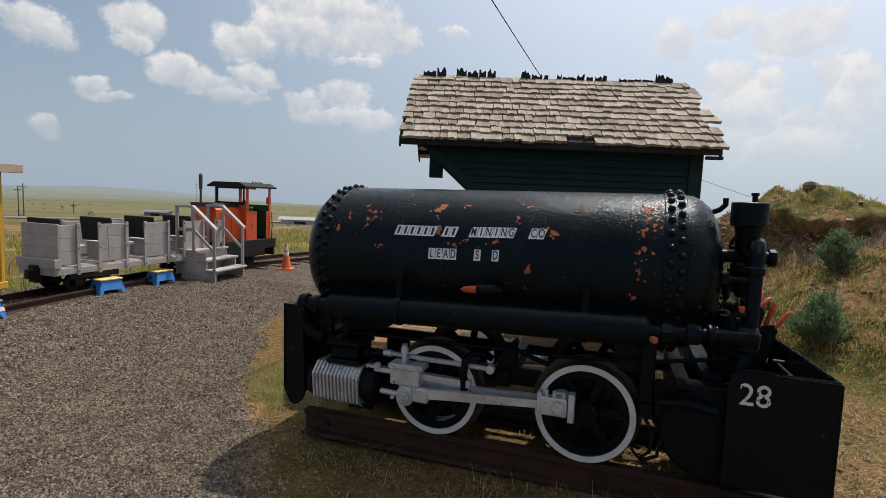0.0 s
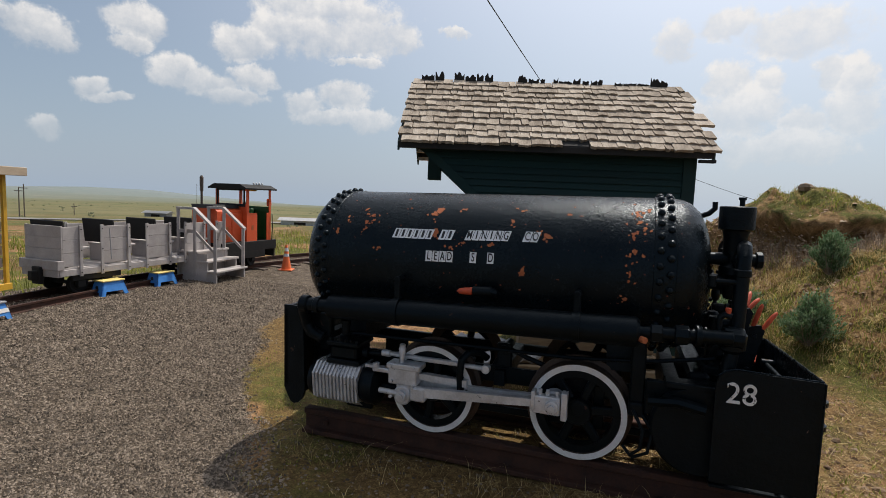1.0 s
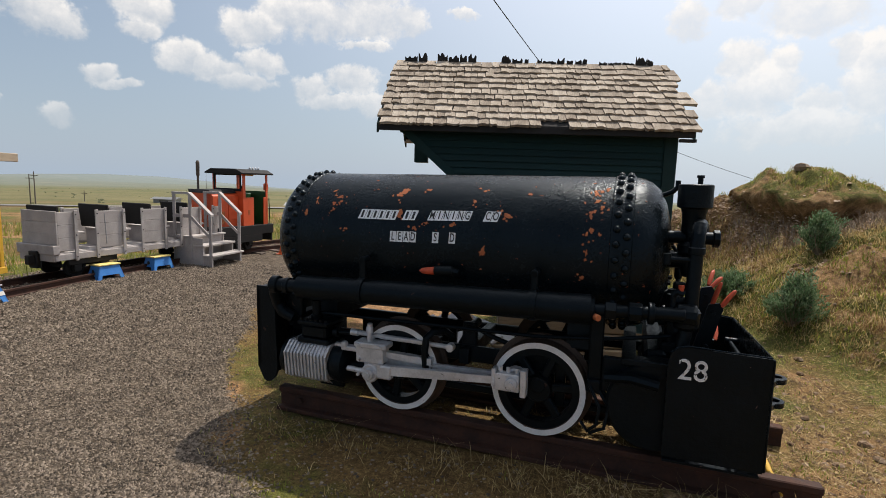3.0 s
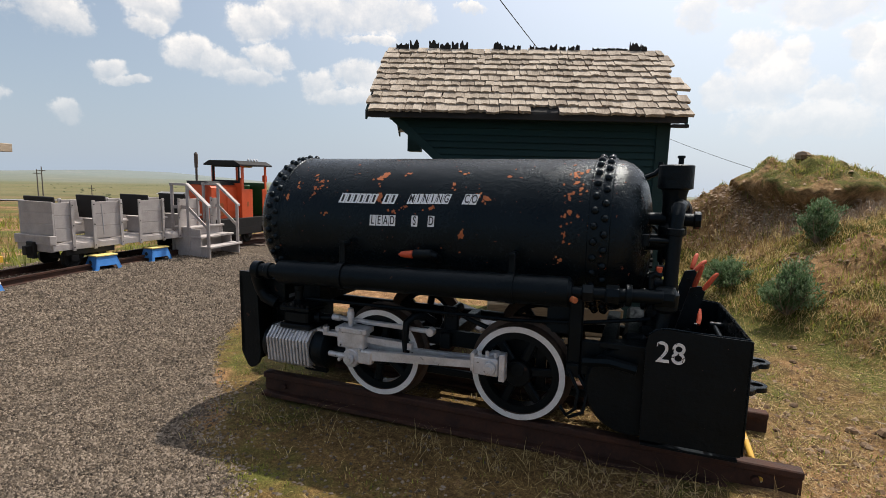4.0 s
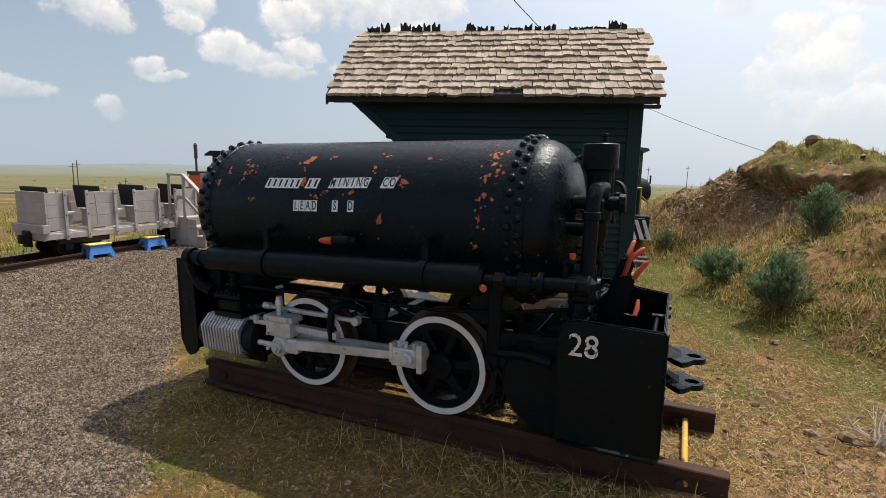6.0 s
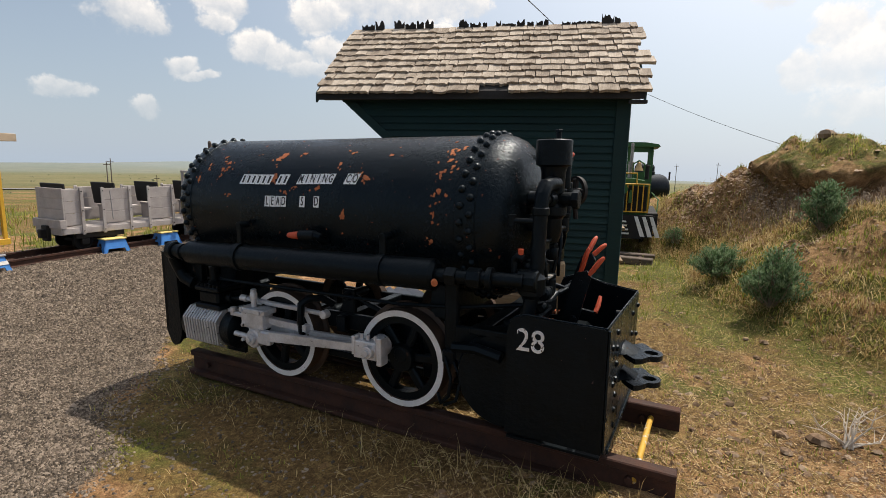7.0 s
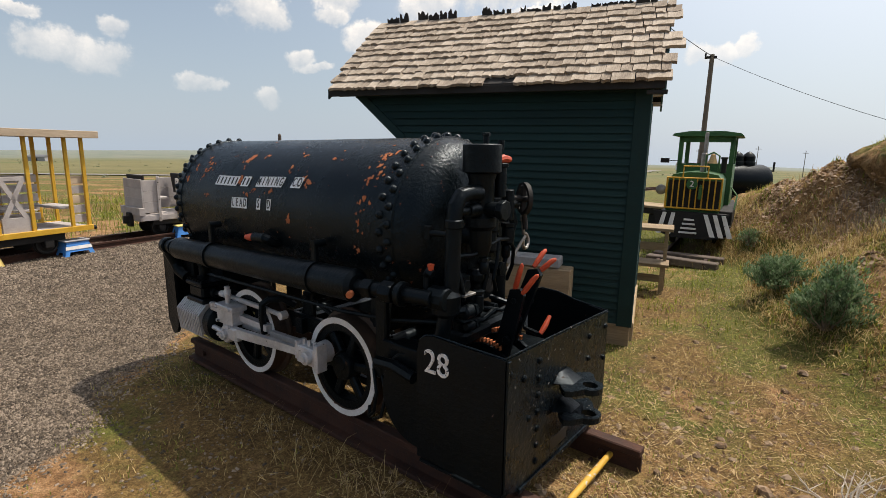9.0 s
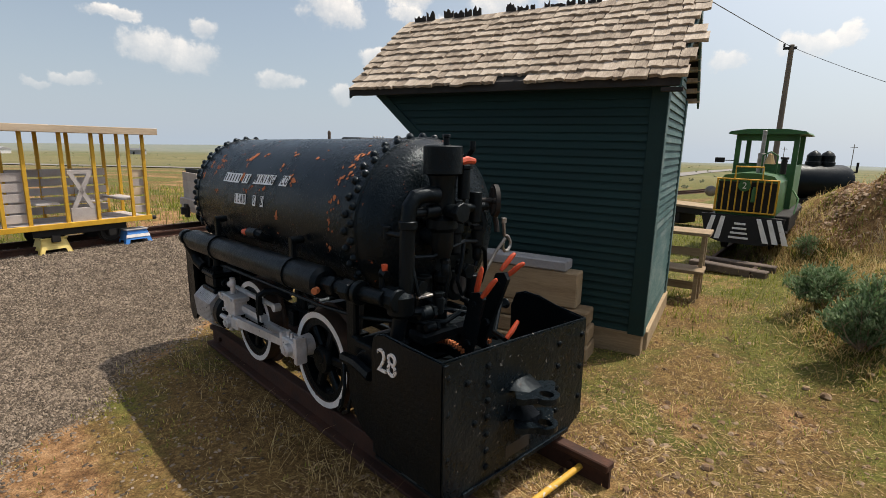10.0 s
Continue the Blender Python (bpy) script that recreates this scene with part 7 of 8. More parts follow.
for k in range(2):
    p = GRL @ Vector((0.05 * k, -0.85 + 0.45 * k, -0.02))
    single("tie", Shape().box((-0.50, -0.09, -0.05), (0.50, 0.09, 0.06), 0.012), M_TIE, "weathered tie in front of the switcher", "tie", pose(p.x, p.y, 0.20, 0, 0, -22 + 6 * (k % 2)), "siding ties")

# black tank car and its domes, farther along the siding
tk = thing("tank_car", "black horizontal tank car with two domes behind the switcher", "tank car", pose(5.45, 16.9, 0.17, 0, 0, 22))
part("barrel", Shape().lathe([(-1.15, 0.02), (-1.14, 0.25), (-1.08, 0.42), (-1.0, 0.46), (0.9, 0.46), (1.02, 0.42), (1.09, 0.25), (1.1, 0.02)], (0, 0, 0.92), (1, 0, 0), 36), M_BLACK, tk, "black tank barrel")
for x in (0.18, 0.52):
    part("dome", Shape().lathe([(0, 0.185), (0.10, 0.185), (0.12, 0.165), (0.26, 0.165), (0.33, 0.12), (0.38, 0.05), (0.40, 0.01)], (x, 0, 1.34), (0, 0, 1), 20), M_BLACK, tk)
part("end_pipe", Shape().tube([(1.05, 0, 1.2), (1.3, 0, 1.2), (1.3, 0, 1.45)], 0.03), M_DARK, tk)
part("frame", Shape().box((-1.1, -0.35, 0.0), (1.1, 0.35, 0.5), 0.01), M_DARK, tk)
# flat car
fc = thing("flat_car", "low brown wooden flat car standing on a side track", "rail car", pose(3.05, 13.4, 0.08, 0, 0, -35))
for k in range(5):
    part("deck_plank", Shape().box((-0.9, -0.4 + 0.16 * k, 0.50), (0.9, -0.25 + 0.16 * k, 0.55), 0.004), M_LUMBER, fc)
part("frame", Shape().box((-0.85, -0.36, 0.36), (0.85, 0.36, 0.50), 0.01).box((-0.6, -0.3, 0.1), (-0.3, 0.3, 0.36), 0.03).box((0.3, -0.3, 0.1), (0.6, 0.3, 0.36), 0.03), M_DARK, fc)

# utility pole with its wires
up_ = thing("utility_pole", "tall weathered wooden utility pole carrying two wires", "pole", pose(5.15, 20.3, 0))
part("pole", Shape().cyl((0, 0, -0.3), (0, 0, 5.12), 0.095, 0.07, 14), M_POLE, up_)
part("pole_cap", Shape().box((-0.22, -0.05, 4.98), (0.14, 0.05, 5.06), 0.01).cyl((-0.2, 0, 5.06), (-0.2, 0, 5.16), 0.03, n=8), M_DARK, up_)


def wire(a, b, sag, r):
    a, b = Vector(a), Vector(b)
    return Shape().tube([a.lerp(b, k / 14) - Vector((0, 0, sag * 4 * (k / 14) * (1 - k / 14))) for k in range(15)], r, 5)


single("wire", wire((5.15, 20.3, 5.05), (-5.1, -6.0, 5.75), 0.15, 0.010), M_INK, "thin black overhead wire from the pole", "wire")
single("wire", wire((5.15, 20.3, 5.05), (11.6, 16.9, 2.0), 0.22, 0.007), M_INK, "thin black overhead wire from the pole", "wire")

# ---- far things on the plain ----
for x, y, h in ((-29.1, 36.1, 2.1), (-28.75, 36.1, 2.3), (-31.5, 45.0, 1.0), (16.5, 62.0, 3.6), (22.0, 66.0, 3.4), (26.0, 64.0, 3.6), (12.0, 70, 3.5), (-60, 130, 6)):
    z = ground_z(x, y)
    p = thing("far_pole", "distant wooden power pole on the plain", "pole", pose(x, y, z), "far power poles")
    part("pole", Shape().cyl((0, 0, -0.3), (0, 0, h), 0.045, 0.03, 8), M_POLE, p)
    part("cross_arm", Shape().box((-0.28, -0.025, h - 0.30), (0.28, 0.025, h - 0.25), 0.006), M_POLE, p)
rb = random.Random(11)
for x, y, w, d, h, c in ((-25.0, 46.5, 2.0, 1.0, 0.62, 1), (-9.4, 36.0, 2.6, 1.1, 0.62, 0), (-207, 140, 6, 4, 2.6, 1), (-228, 102, 6, 4, 2.6, 0), (34, 260, 8, 5, 3.5, 0)):
    z = ground_z(x, y) - 0.1
    bld = thing("far_building", "small distant farm building on the plain", "building", pose(x, y, z, 0, 0, rb.uniform(-30, 30)), "far buildings")
    mt = (M_FARWALL, M_GREYPAINT, M_LUMBER)[c]
    part("wall", Shape().box((-w / 2, -d / 2, 0), (w / 2, d / 2, h * 0.7), 0.02), mt, bld)
    part("roof", Shape().prism([(-w / 2 - 0.2, -d / 2 - 0.2, h * 0.7), (-w / 2 - 0.2, 0, h), (-w / 2 - 0.2, d / 2 + 0.2, h * 0.7)], (w + 0.4, 0, 0)), M_GREYPAINT if c != 1 else M_BARE, bld)
    part("door", Shape().box((-0.4, -d / 2 - 0.03, 0), (0.4, -d / 2, h * 0.5), 0.01), M_DARK, bld)
# a road across the plain
road_line = [(-90.0, 12.0), (-50.0, 23.0), (-36.0, 27.0), (-24.0, 31.5), (-11.0, 40.0), (0.0, 56.0), (5.0, 95.0), (16.0, 180.0)]
rpts = []
for (ax, ay), (bx, by) in zip(road_line, road_line[1:]):
    rpts += [(ax + (bx - ax) * k / 16, ay + (by - ay) * k / 16) for k in range(16)]
vs, fs = [], []
for i, (x, y) in enumerate(rpts):
    d = Vector(rpts[min(i + 1, len(rpts) - 1)]) - Vector(rpts[max(i - 1, 0)])
    d.normalize()
    for k in (-1.6, 1.6):
        px, py = x - d.y * k, y + d.x * k
        vs.append((px, py, ground_z(px, py) + 0.06))
    if i:
        fs.append((2 * i - 2, 2 * i, 2 * i + 1, 2 * i - 1))
road_me = bpy.data.meshes.new("road")
road_me.from_pydata(vs, [], fs)
road_me.materials.append(M_ROAD)
tagged(new("road", road_me), "pale grey road crossing the plain", "road", kind="structure")


# ---- plants, stones ----
def sage(x, y, w, h, seed, leaves, tall=False):
    """A sagebrush: stems fanned from the root, small grey-green leaves in tufts along them."""
    r = random.Random(seed)
    root = thing("sagebrush", "grey-green sagebrush growing on the bank" if not tall else "tall grey-green sagebrush on the steep bank", "bush", pose(x, y, ground_z(x, y) - 0.02), "sagebrush on the bank")
    stems, leaf = Shape(), Shape()
    tips = []
    for i in range(46):
        a, lean = r.uniform(0, 2 * math.pi), r.uniform(0.05, 1.0)
        rad, ht = w / 2 * lean * r.uniform(0.8, 1.08), h * (1.02 - 0.55 * lean * lean) * r.uniform(0.72, 1.06)
        tip = Vector((math.cos(a) * rad, math.sin(a) * rad, ht))
        mid = Vector((tip.x * 0.62, tip.y * 0.62, tip.z * 0.42))
        stems.tube([(0.02 * math.cos(a), 0.02 * math.sin(a), 0), mid, tip], [0.009, 0.005, 0.002], 4)
        tips.append((mid, tip))
        for _ in range(2):
            side = tip + Vector((r.gauss(0, 0.06), r.gauss(0, 0.06), r.gauss(-0.03, 0.04)))
            stems.tube([mid.lerp(tip, r.uniform(0.2, 0.7)), side], [0.004, 0.0015], 4)
            tips.append((mid, side))
    for _ in range(leaves):
        mid, tip = r.choice(tips)
        t = r.betavariate(1.5, 0.9)
        p = (mid * 0.42).lerp(tip, t) + Vector((r.gauss(0, 0.018), r.gauss(0, 0.018), r.gauss(0.006, 0.016)))
        out = (Vector((p.x, p.y, 0)) * 1.2 + Vector((r.gauss(0, 0.3), r.gauss(0, 0.3), r.uniform(0.3, 1.0)))).normalized()
        ln, wd = r.uniform(0.024, 0.05), r.uniform(0.005, 0.010)
        s = out.orthogonal().normalized()
        s.rotate(Matrix.Rotation(r.uniform(0, 6.28), 3, out))
        leaf.add([p, p + out * ln * 0.55 + s * wd, p + out * ln, p + out * ln * 0.55 - s * wd], [(0, 1, 2, 3)])
    part("woody_stem", stems, M_TWIG, root, "thin brown branching stem")
    me = bpy.data.meshes.new("foliage")
    me.from_pydata(leaf.v, [], leaf.f)
    me.materials.append(M_SAGE)
    part("foliage", me, M_SAGE, root, "small grey-green leaves")


sage(4.07, 5.22, 0.58, 0.54, 1, 9000)
sage(4.02, 6.36, 0.64, 0.38, 2, 8000)
sage(5.02, 6.22, 0.42, 0.56, 3, 8000, True)
sage(4.35, 9.1, 0.40, 0.24, 4, 1200)


def field(count, seed, box, want):
    """Places in a box of the plan, kept with the chance want(x, y)."""
    r = random.Random(seed)
    out, tries = [], 0
    while len(out) < count and tries < count * 14:
        tries += 1
        x, y = r.uniform(box[0], box[1]), r.uniform(box[2], box[3])
        if r.random() < want(x, y):
            out.append((x, y))
    return out, r


def under_things(x, y):
    p = LOCO_INV @ Vector((x, y, 0.2))
    if -1.85 < p.x < 1.35 and 0.08 < p.y < 1.0:
        return True
    q = SHED.inverted() @ Vector((x, y, 0))
    return -1.6 < q.x < 0.02 and 0.0 < q.y < 1.7


def near_rail(x, y):
    p = LOCO_INV @ Vector((x, y, 0.2))
    return -1.9 < p.x < 1.65 and (abs(p.y - 0.185) < 0.075 or abs(p.y - 0.885) < 0.075)


def blades(name, places, r, h0, h1, lean, material, label, width=0.004, tuft=1, spread=0.03):
    v, f = [], []
    for x, y in places:
        for _ in range(tuft):
            bx, by = x + r.gauss(0, spread), y + r.gauss(0, spread)
            if near_rail(bx, by) or under_things(bx, by) and r.random() < 0.6:
                continue
            z = ground_z(bx, by) - 0.004
            h = r.uniform(h0, h1)
            a, k = r.uniform(0, 6.283), r.uniform(0.15, lean)
            dx, dy = math.cos(a), math.sin(a)
            wx, wy = -dy * width * r.uniform(0.5, 1.2), dx * width * r.uniform(0.5, 1.2)
            n = len(v)
            v += [(bx - wx, by - wy, z), (bx + wx, by + wy, z), (bx + dx * h * k * 0.4 - wx * 0.7, by + dy * h * k * 0.4 - wy * 0.7, z + h * 0.6), (bx + dx * h * k * 0.4 + wx * 0.7, by + dy * h * k * 0.4 + wy * 0.7, z + h * 0.6), (bx + dx * h * k, by + dy * h * k, z + h * (1.0 - 0.25 * k))]
            f += [(n, n + 1, n + 3, n + 2), (n + 2, n + 3, n + 4)]
    me = bpy.data.meshes.new(name)
    me.from_pydata(v, [], f)
    me.materials.append(material)
    return tagged(new(name, me), label, "grass", kind="stuff")


def off_gravel(x, y, green=None):
    g, gr, d = zone(x, y)
    k = max(0.0, 1 - 1.15 * g)
    if green is True:
        k *= 0.08 + gr * 0.9
    if green is False:
        k *= 0.35 + 0.65 * (1 - d)
    return k


def by_distance(x, y, near=2.0):
    d = math.hypot(x - 1.0, y - 0.2)
    return min(1.0, (near / max(d, 0.3)) ** 1.1)


pl, r = field(1900, 71, (-2.8, 5.2, 1.0, 7.5), lambda x, y: off_gravel(x, y, True) * by_distance(x, y, 3.5))
blades("green_grass", pl, r, 0.010, 0.042, 0.9, M_GRASS, "short green grass in thin tufts", 0.0032, 5, 0.03)
pl, r = field(1500, 72, (-2.6, 5.5, 1.0, 8.0), lambda x, y: off_gravel(x, y, False) * by_distance(x, y, 3.0) * (1 if x > 1.5 else 0.45))
blades("dry_grass", pl, r, 0.012, 0.05, 1.4, M_STRAW, "dry straw-coloured grass", 0.0028, 6, 0.035)
# dry stems along the near display rail
pl, r = field(150, 79, (-2.0, 2.4, 1.0, 4.2), lambda x, y: 1.0 if -0.22 < (LOCO_INV @ Vector((x, y, 0.2))).y < 0.06 and -1.7 < (LOCO_INV @ Vector((x, y, 0.2))).x < 1.6 else 0.0)
blades("rail_stems", pl, r, 0.04, 0.17, 2.0, M_STRAW, "thin dry stems standing along the display rail", 0.0018, 3, 0.05)
# taller growth on the bank
pl, r = field(4600, 73, (3.4, 10.5, 3.0, 13.5), lambda x, y: (1.05 - zone(x, y)[2]) if 0.25 < ground_z(x, y, False) < 1.4 else (0.10 if ground_z(x, y, False) >= 1.4 else 0.0))
blades("bank_straw", pl, r, 0.03, 0.13, 2.2, M_STRAW, "long dry grass on the bank", 0.0045, 7, 0.07)
pl, r = field(2600, 74, (3.4, 10.5, 4.0, 12.5), lambda x, y: (zone(x, y)[1] * 0.9) if 0.3 < ground_z(x, y, False) < 1.2 else (0.55 if ground_z(x, y, False) > 1.62 else 0.0))
blades("bank_green", pl, r, 0.02, 0.085, 0.9, M_GRASS, "green grass on the bank and the mound top", 0.005, 7, 0.06)
# dead weeds on the flank beside the siding
pl, r = field(650, 80, (3.9, 5.6, 6.7, 12.0), lambda x, y: 1.0 if 0.22 < ground_z(x, y, False) < 1.0 else 0.15 if ground_z(x, y, False) < 1.5 else 0.0)
blades("bank_weeds", pl, r, 0.05, 0.20, 1.5, M_STRAW, "matted dead weeds on the flank of the bank", 0.004, 8, 0.08)
# the scarp's dead brush
pl, r = field(420, 75, (4.6, 8.4, 6.0, 8.6), lambda x, y: 1.0 if 1.25 < mound_reach(x, y, False)[0] < 2.1 else 0.0)
blades("dead_brush", pl, r, 0.08, 0.26, 1.5, M_TWIG, "tangled dead brush under the scarp", 0.004, 9, 0.09)
# weeds by and beyond the passenger track
pl, r = field(1100, 76, (-14.0, -2.0, 3.0, 22.0), lambda x, y: 1.0 if lerp_table([(a[1], a[0]) for a in TRACK], y) - 9 < x < lerp_table([(a[1], a[0]) for a in TRACK], y) - 0.75 else 0.0)
blades("track_weeds", pl, r, 0.06, 0.30, 0.8, M_GRASS, "green weeds growing beyond the track", 0.008, 7, 0.10)
pl, r = field(480, 77, (-14.0, -2.0, 3.0, 24.0), lambda x, y: 1.0 if lerp_table([(a[1], a[0]) for a in TRACK], y) - 10 < x < lerp_table([(a[1], a[0]) for a in TRACK], y) - 0.9 else 0.0)
blades("track_straw", pl, r, 0.06, 0.26, 0.8, M_STRAW, "dry weeds beyond the track", 0.007, 7, 0.10)
# grass round the siding
pl, r = field(900, 78, (1.8, 6.0, 5.5, 16.0), lambda x, y: 0.9 if ground_z(x, y, False) < 0.5 else 0.2)
blades("siding_grass", pl, r, 0.03, 0.13, 1.0, M_GRASS, "patchy grass round the siding", 0.005, 7, 0.07)


# scattered straw lying flat
def litter(count, seed, box, want):
    pl, r = field(count, seed, box, want)
    v, f = [], []
    for x, y in pl:
        if near_rail(x, y):
            continue
        z = ground_z(x, y) + r.uniform(0.0, 0.010)
        a, ln, w = r.uniform(0, 6.283), r.choice((0.008, 0.011, 0.015, 0.02, 0.028, 0.05)) * r.uniform(0.7, 1.3), r.uniform(0.0007, 0.0018)
        dx, dy = math.cos(a) * ln / 2, math.sin(a) * ln / 2
        lift = r.uniform(-0.004, 0.012)
        n = len(v)
        v += [(x - dx - dy * w / ln * 2, y - dy + dx * w / ln * 2, z), (x - dx + dy * w / ln * 2, y - dy - dx * w / ln * 2, z), (x + dx + dy * w / ln * 2, y + dy - dx * w / ln * 2, z + lift), (x + dx - dy * w / ln * 2, y + dy + dx * w / ln * 2, z + lift)]
        f.append((n, n + 1, n + 2, n + 3))
    me = bpy.data.meshes.new("straw_litter")
    me.from_pydata(v, [], f)
    me.materials.append(M_LITTER)
    tagged(new("straw_litter", me), "loose dry straw lying on the earth", "straw", kind="stuff")


litter(16000, 81, (-2.3, 5.2, 1.0, 7.0), lambda x, y: off_gravel(x, y) * by_distance(x, y, 2.6) * (1.0 if x > 1.2 else 0.10))


# stones
def stones(name, places, r, size, material, label, flat=0.55, sink=0.12):
    v, f = [], []
    for x, y in places:
        if near_rail(x, y):
            continue
        s = size(r)
        x, y, z = undercut(x, y)
        z += s * sink
        a = r.uniform(0, 6.283)
        ca, sa = math.cos(a), math.sin(a)
        n = len(v)
        sx, sy, sz = s * r.uniform(0.75, 1.35), s * r.uniform(0.55, 1.0), s * flat * r.uniform(0.6, 1.25)
        for px, py, pz in ((1, 0.15, -0.1), (0.35, 1, 0.1), (-0.9, 0.5, -0.1), (-0.6, -0.8, 0.15), (0.6, -0.85, -0.1), (0.35, 0.2, 1), (-0.35, -0.15, 0.85)):
            px, py, pz = px * sx * r.uniform(0.8, 1.2), py * sy * r.uniform(0.8, 1.2), pz * sz
            v.append((x + px * ca - py * sa, y + px * sa + py * ca, z + pz))
        f += [(n, n + 1, n + 5), (n + 1, n + 2, n + 6), (n + 1, n + 6, n + 5), (n + 2, n + 3, n + 6), (n + 3, n + 4, n + 6), (n + 4, n + 5, n + 6), (n + 4, n, n + 5)]
    me = bpy.data.meshes.new(name)
    me.from_pydata(v, [], f)
    me.materials.append(material)
    return tagged(new(name, me), label, "stones", kind="stuff")


LOCO_NP, SHED_NP = np.array(LOCO_INV), np.array(SHED.inverted())


def strew(count, seed, box, chance):
    """Places in a box of the plan, kept by chance(x, y, gravel, green, dirt); none on the rails or under the shed."""
    g = np.random.default_rng(seed)
    x, y = g.uniform(box[0], box[1], count), g.uniform(box[2], box[3], count)
    k = sample(ZONES, x, y)
    on = np.stack((x, y, np.full(count, 0.2), np.ones(count)))
    p, q = LOCO_NP @ on, SHED_NP @ on
    clear = (np.abs(p[1] - 0.185) > 0.08) & (np.abs(p[1] - 0.885) > 0.08) | (p[0] < -1.9) | (p[0] > 1.68)
    clear &= (q[0] < -1.6) | (q[0] > 0.04) | (q[1] < 0) | (q[1] > 1.7)
    keep = clear & (g.random(count) < chance(x, y, k[:, 0], k[:, 1], k[:, 2]))
    return x[keep], y[keep], g


def joined(name, corners, faces, material, label, category):
    """One mesh of many alike pieces: corners is pieces x points x 3."""
    n, k = corners.shape[:2]
    me = bpy.data.meshes.new(name)
    me.from_pydata(corners.reshape(-1, 3).tolist(), [], [tuple(i + a for i in f) for a in range(0, n * k, k) for f in faces])
    me.materials.append(material)
    return tagged(new(name, me), label, category, kind="stuff")


def broken_stones(name, x, y, g, size, material, label, flat, sink=0.1):
    n = len(x)
    base = np.array([(1, 0.15, -0.1), (0.35, 1, 0.1), (-0.9, 0.5, -0.1), (-0.6, -0.8, 0.15), (0.6, -0.85, -0.1), (0.35, 0.2, 1), (-0.35, -0.15, 0.85)])
    p = base[None] * g.uniform(0.75, 1.25, (n, 7, 3)) * (size[:, None] * np.stack((g.uniform(0.75, 1.4, n), g.uniform(0.55, 1.0, n), flat * g.uniform(0.6, 1.3, n)), 1))[:, None, :]
    p[:, :, 2] += p[:, :, 0] * g.normal(0, 0.25, n)[:, None]
    a = g.uniform(0, 6.283, n)[:, None]
    c = np.stack((p[:, :, 0] * np.cos(a) - p[:, :, 1] * np.sin(a) + x[:, None], p[:, :, 0] * np.sin(a) + p[:, :, 1] * np.cos(a) + y[:, None], p[:, :, 2] + (sample(GROUND, x, y) + size * sink)[:, None]), 2)
    return joined(name, c, [(0, 1, 5), (1, 2, 6), (1, 6, 5), (2, 3, 6), (3, 4, 6), (4, 5, 6), (4, 0, 5)], material, label, "stones")


def flat_chips(name, x, y, g, length, width, material, label, category, lift=0.006):
    """Flakes of bark and dry stalk lying loose on the ground."""
    n = len(x)
    a, t = g.uniform(0, 6.283, n), g.normal(0, 0.30, n)
    ends = np.array([(-0.5, -0.4), (0.5, -0.5), (0.46, 0.5), (-0.44, 0.42)])
    u = ends[None, :, 0] * length[:, None] * g.uniform(0.8, 1.2, (n, 4))
    v = ends[None, :, 1] * width[:, None] * g.uniform(0.6, 1.4, (n, 4))
    z = (sample(GROUND, x, y) + g.uniform(0.001, lift, n) + np.abs(t) * length * 0.3)[:, None] + u * np.tan(t)[:, None] + v * g.normal(0, 0.3, n)[:, None]
    c = np.stack((u * np.cos(a)[:, None] - v * np.sin(a)[:, None] + x[:, None], u * np.sin(a)[:, None] + v * np.cos(a)[:, None] + y[:, None], z), 2)
    return joined(name, c, [(0, 1, 2, 3)], material, label, category)


x, y, g = strew(760000, 91, (-7.2, 1.6, 0.3, 9.5), lambda x, y, gr, gn, d: gr * np.minimum(1.0, (2.5 / np.maximum(0.4, np.hypot(x + 0.2, y - 0.2))) ** 1.6))
far_k = np.clip(np.hypot(x + 0.2, y - 0.2) / 4.0, 1.0, 1.5)
broken_stones("gravel", x, y, g, g.choice((0.0035, 0.0045, 0.006, 0.0075, 0.010), len(x)) * g.uniform(0.8, 1.3, len(x)) * far_k, M_GRAVEL, "grey crushed gravel", 0.85, 0.15)
x, y, g = strew(60000, 97, (4.0, 8.6, 5.8, 10.5), lambda x, y, gr, gn, d: np.clip(d * 1.4 - 0.45, 0, 1) * (sample(GROUND, x, y) > 0.6))
broken_stones("rubble_slope", x, y, g, 0.006 + 0.03 * g.random(len(x)) ** 4, M_CLOD, "pale crumbled earth on the flank of the mound", 0.7, 0.1)
# bark, stalks and crumbs over the dry ground
x, y, g = strew(130000, 95, (1.0, 5.6, 0.9, 8.5), lambda x, y, gr, gn, d: np.clip(1 - 1.2 * gr, 0, 1) * np.minimum(1.0, (3.0 / np.hypot(x - 1.6, y - 0.2)) ** 1.5) * (0.45 + 0.55 * d) * (1 - 0.5 * gn))
flat_chips("bark_chips", x, y, g, 0.006 + 0.024 * g.random(len(x)) ** 2, g.uniform(0.003, 0.010, len(x)), M_LITTER, "loose flakes of bark and dead leaf on the ground", "litter")
x, y, g = strew(34000, 96, (0.6, 7.5, 0.9, 9.0), lambda x, y, gr, gn, d: np.clip(1 - 1.2 * gr, 0, 1) * np.minimum(1.0, (3.4 / np.hypot(x - 1.6, y - 0.2)) ** 1.4) * (1.0 - 0.5 * d))
flat_chips("dry_stalks", x, y, g, g.uniform(0.03, 0.13, len(x)), g.uniform(0.0014, 0.003, len(x)), M_STRAW, "pale dry stalks lying over the grass", "straw", 0.02)
pl, r = field(3600, 92, (-2.4, 0.8, 0.8, 3.8), lambda x, y: 0.22 + 0.85 * (1 if 0.02 < zone(x, y)[0] < 0.6 else 0))
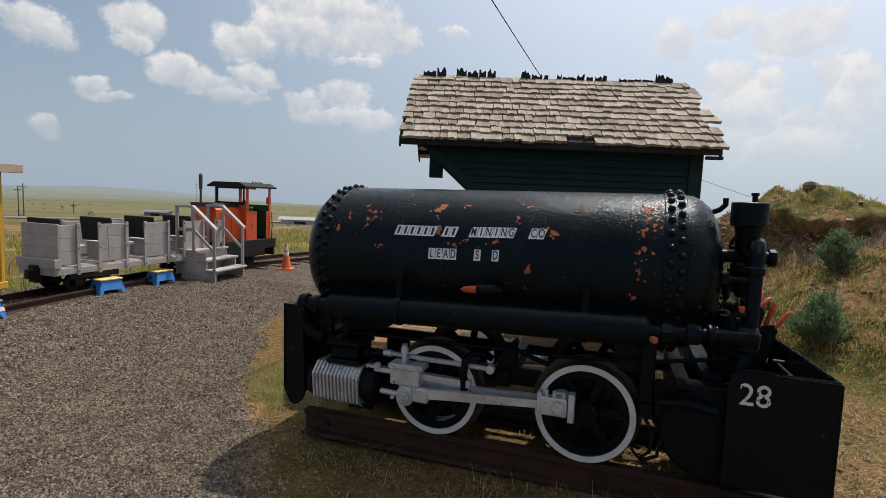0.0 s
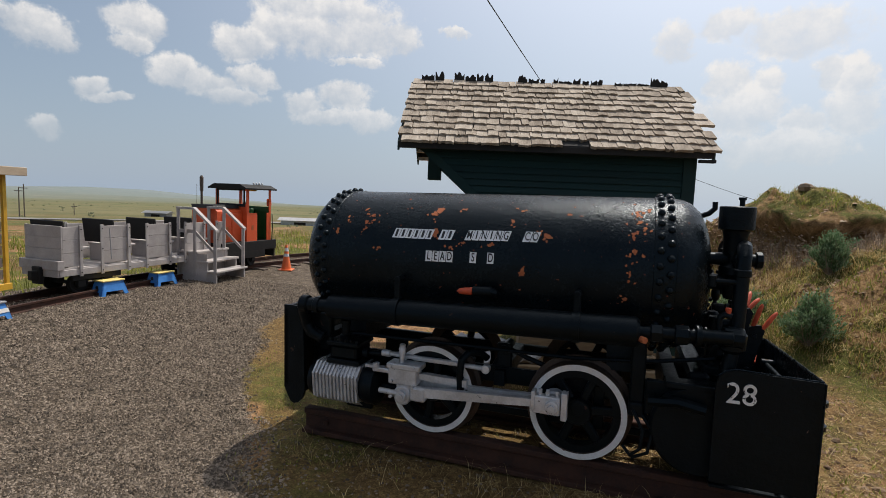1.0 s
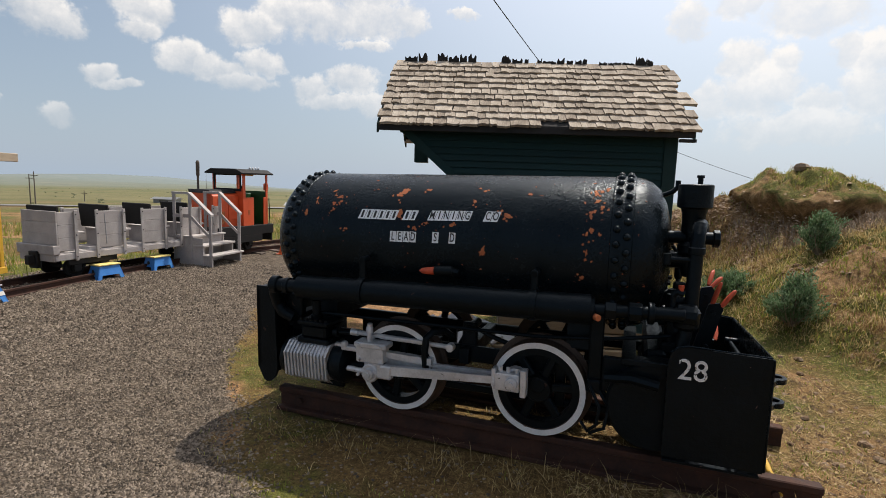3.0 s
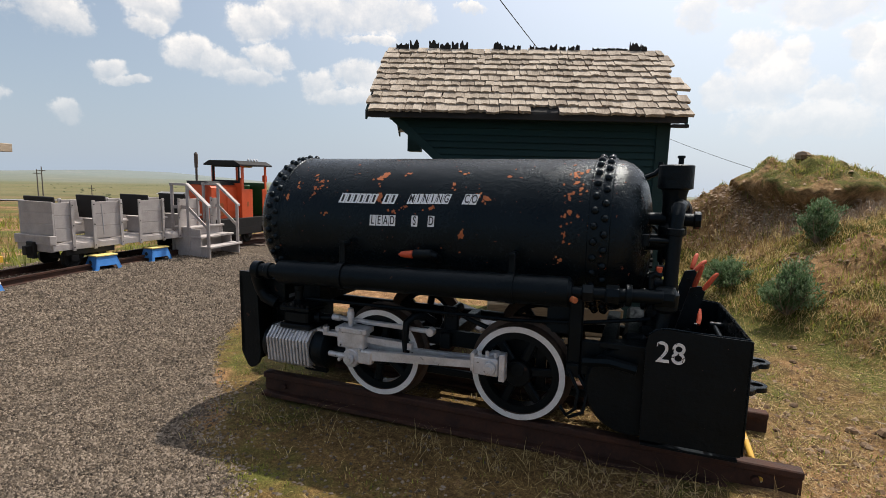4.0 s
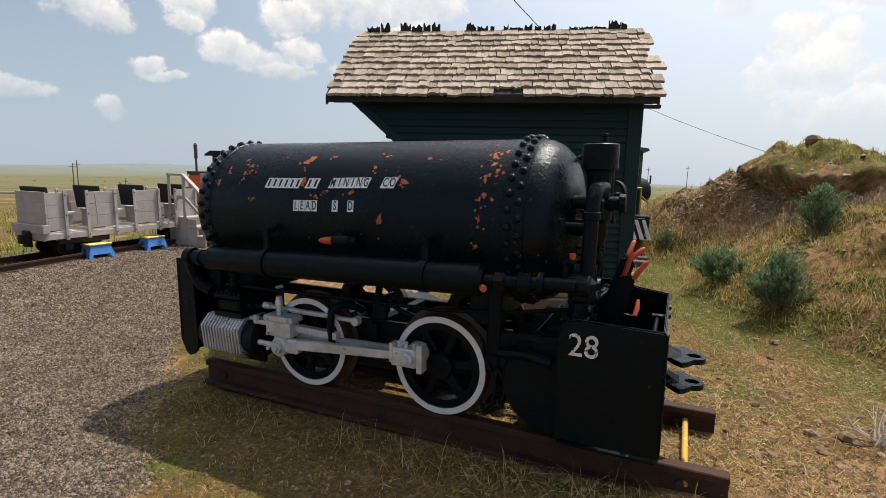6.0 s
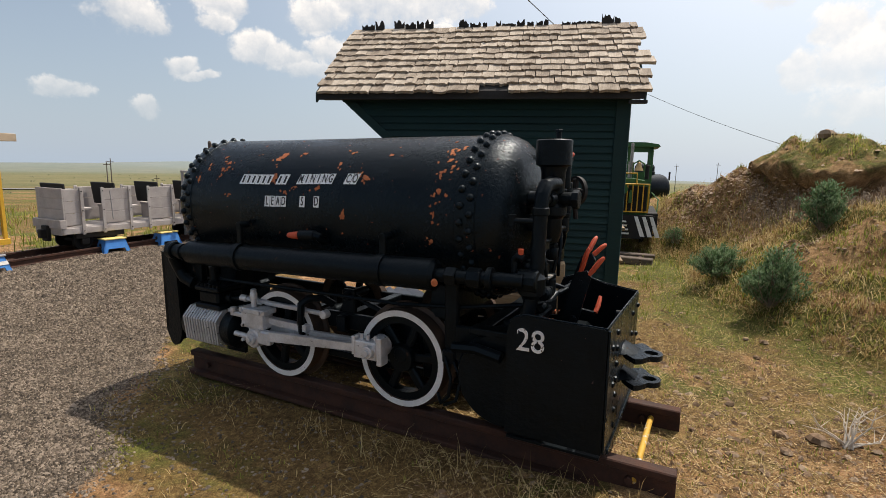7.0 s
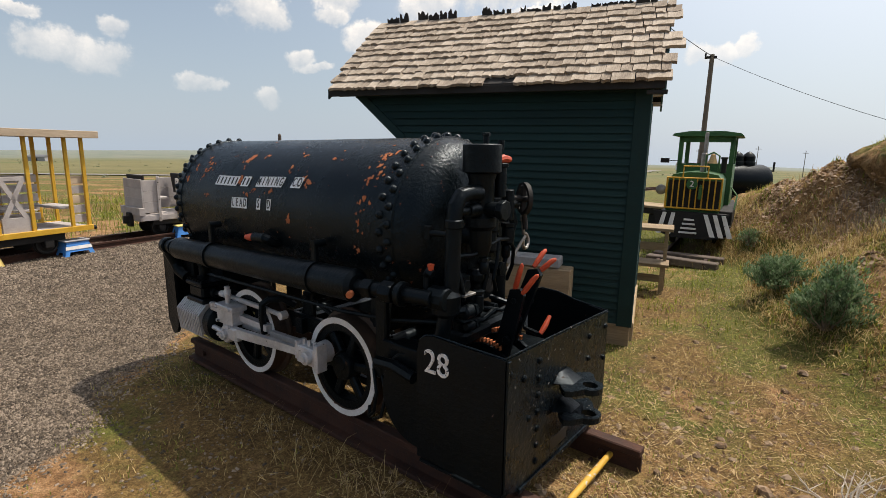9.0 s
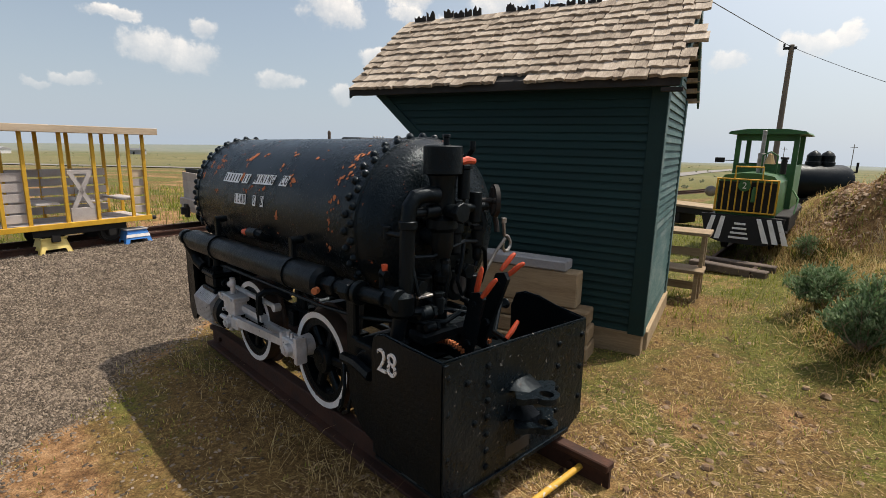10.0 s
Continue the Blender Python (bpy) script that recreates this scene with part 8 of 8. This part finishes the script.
stones("stray_gravel", pl, r, lambda r: r.uniform(0.005, 0.015), M_GRAVEL, "stray gravel on brown earth", 0.7)
pl, r = field(1600, 94, (3.9, 9.0, 6.0, 11.0), lambda x, y: zone(x, y)[2] if 0.5 < ground_z(x, y, False) < 2.3 else 0.0)
stones("clods", pl, r, lambda r: 0.010 + 0.04 * r.random() ** 3, M_CLOD, "brown clods of earth on the mound", 0.6, -0.2)
pl, r = field(6000, 93, (1.0, 5.2, 1.2, 7.5), lambda x, y: (0.15 + zone(x, y)[2]) * by_distance(x - 1.5, y, 2.4))
stones("rubble", pl, r, lambda r: 0.005 + 0.022 * r.random() ** 5 + 0.005 * r.random(), M_STONE, "small brown stones and clods")
rk = random.Random(8)
for x, y, s in ((3.29, 2.98, 0.055), (3.06, 2.86, 0.034), (3.12, 3.05, 0.036), (2.75, 2.8, 0.026), (2.85, 3.3, 0.024), (3.0, 3.45, 0.03), (2.62, 3.05, 0.02), (3.55, 4.3, 0.028), (3.75, 4.62, 0.035), (3.66, 4.75, 0.028), (3.1, 5.2, 0.028), (2.95, 3.9, 0.025), (2.4, 2.3, 0.024), (6.0, 8.15, 0.11), (3.4, 2.5, 0.05)):
    n, pts = 9, []
    sh_ = Shape().ball((0, 0, 0), s, 8, (1.3, 0.95, 0.7))
    sh_.v = [(a * rk.uniform(0.82, 1.15), b * rk.uniform(0.82, 1.15), c * rk.uniform(0.8, 1.15)) for a, b, c in sh_.v]
    single("stone", sh_, M_STONE, "brown angular stone lying on the dry ground", "stone", pose(x, y, ground_z(x, y) + s * 0.25, 0, 0, rk.uniform(0, 360)), "loose stones", angle=15)
# a bleached dead bush by the stones
M_BLEACHED = surface("bleached_twig", [(0.42, 0.36, 0.29), (0.66, 0.60, 0.52)], 0.85, scale=9, fine=60, bump=0)
rt, tw_ = random.Random(23), Shape()
for k in range(13):
    a_, up = rt.uniform(-0.9, 3.6), rt.uniform(0.06, 0.24)
    reach_ = rt.uniform(0.10, 0.27)
    p0 = Vector((rt.gauss(0, 0.012), rt.gauss(0, 0.012), 0.0))
    p2 = Vector((math.cos(a_) * reach_, math.sin(a_) * reach_ * 0.7, up))
    p1 = p0.lerp(p2, 0.5) + Vector((rt.gauss(0, 0.03), rt.gauss(0, 0.03), rt.uniform(-0.01, 0.04)))
    tw_.tube([p0, p0.lerp(p1, 0.5) + Vector((0, 0, 0.008)), p1, p2], [0.007, 0.005, 0.0035, 0.0012], 5)
    for _ in range(2):
        q = p1.lerp(p2, rt.uniform(0, 0.6))
        tw_.tube([q, q + Vector((rt.gauss(0, 0.05), rt.gauss(0, 0.05), rt.uniform(0.0, 0.06)))], [0.0028, 0.0009], 4)
single("dead_bush", tw_, M_BLEACHED, "small bleached dead bush with bare thin twigs", "bush", pose(3.42, 2.93, ground_z(3.42, 2.93)))
# shrubs dotted over the plain
rs = random.Random(15)
sh_ = Shape()
for _ in range(420):
    a, d = rs.uniform(-1.35, 1.0), 30 + 300 * rs.random() ** 1.4
    x, y = math.sin(a) * d, math.cos(a) * d
    if x > 3 and y < 40 and x < 12:
        continue
    s, z = rs.uniform(0.08, 0.22) * (1 + d / 300), ground_z(x, y)
    for _ in range(7):
        px, py, pz = x + rs.gauss(0, s * 0.6), y + rs.gauss(0, s * 0.6), z + rs.uniform(0, s * 0.8)
        q = s * rs.uniform(0.25, 0.5)
        sh_.add([(px - q, py, pz), (px, py - q, pz - q * 0.4), (px + q, py, pz), (px, py + q, pz), (px + rs.gauss(0, q * 0.3), py, pz + q)], [(0, 1, 4), (1, 2, 4), (2, 3, 4), (3, 0, 4), (3, 2, 1, 0)])
me = bpy.data.meshes.new("plain_shrubs")
me.from_pydata(sh_.v, [], sh_.f)
me.materials.append(M_SHRUB)
tagged(new("plain_shrubs", me), "sage and weeds dotted over the far plain", "shrubs", kind="stuff")
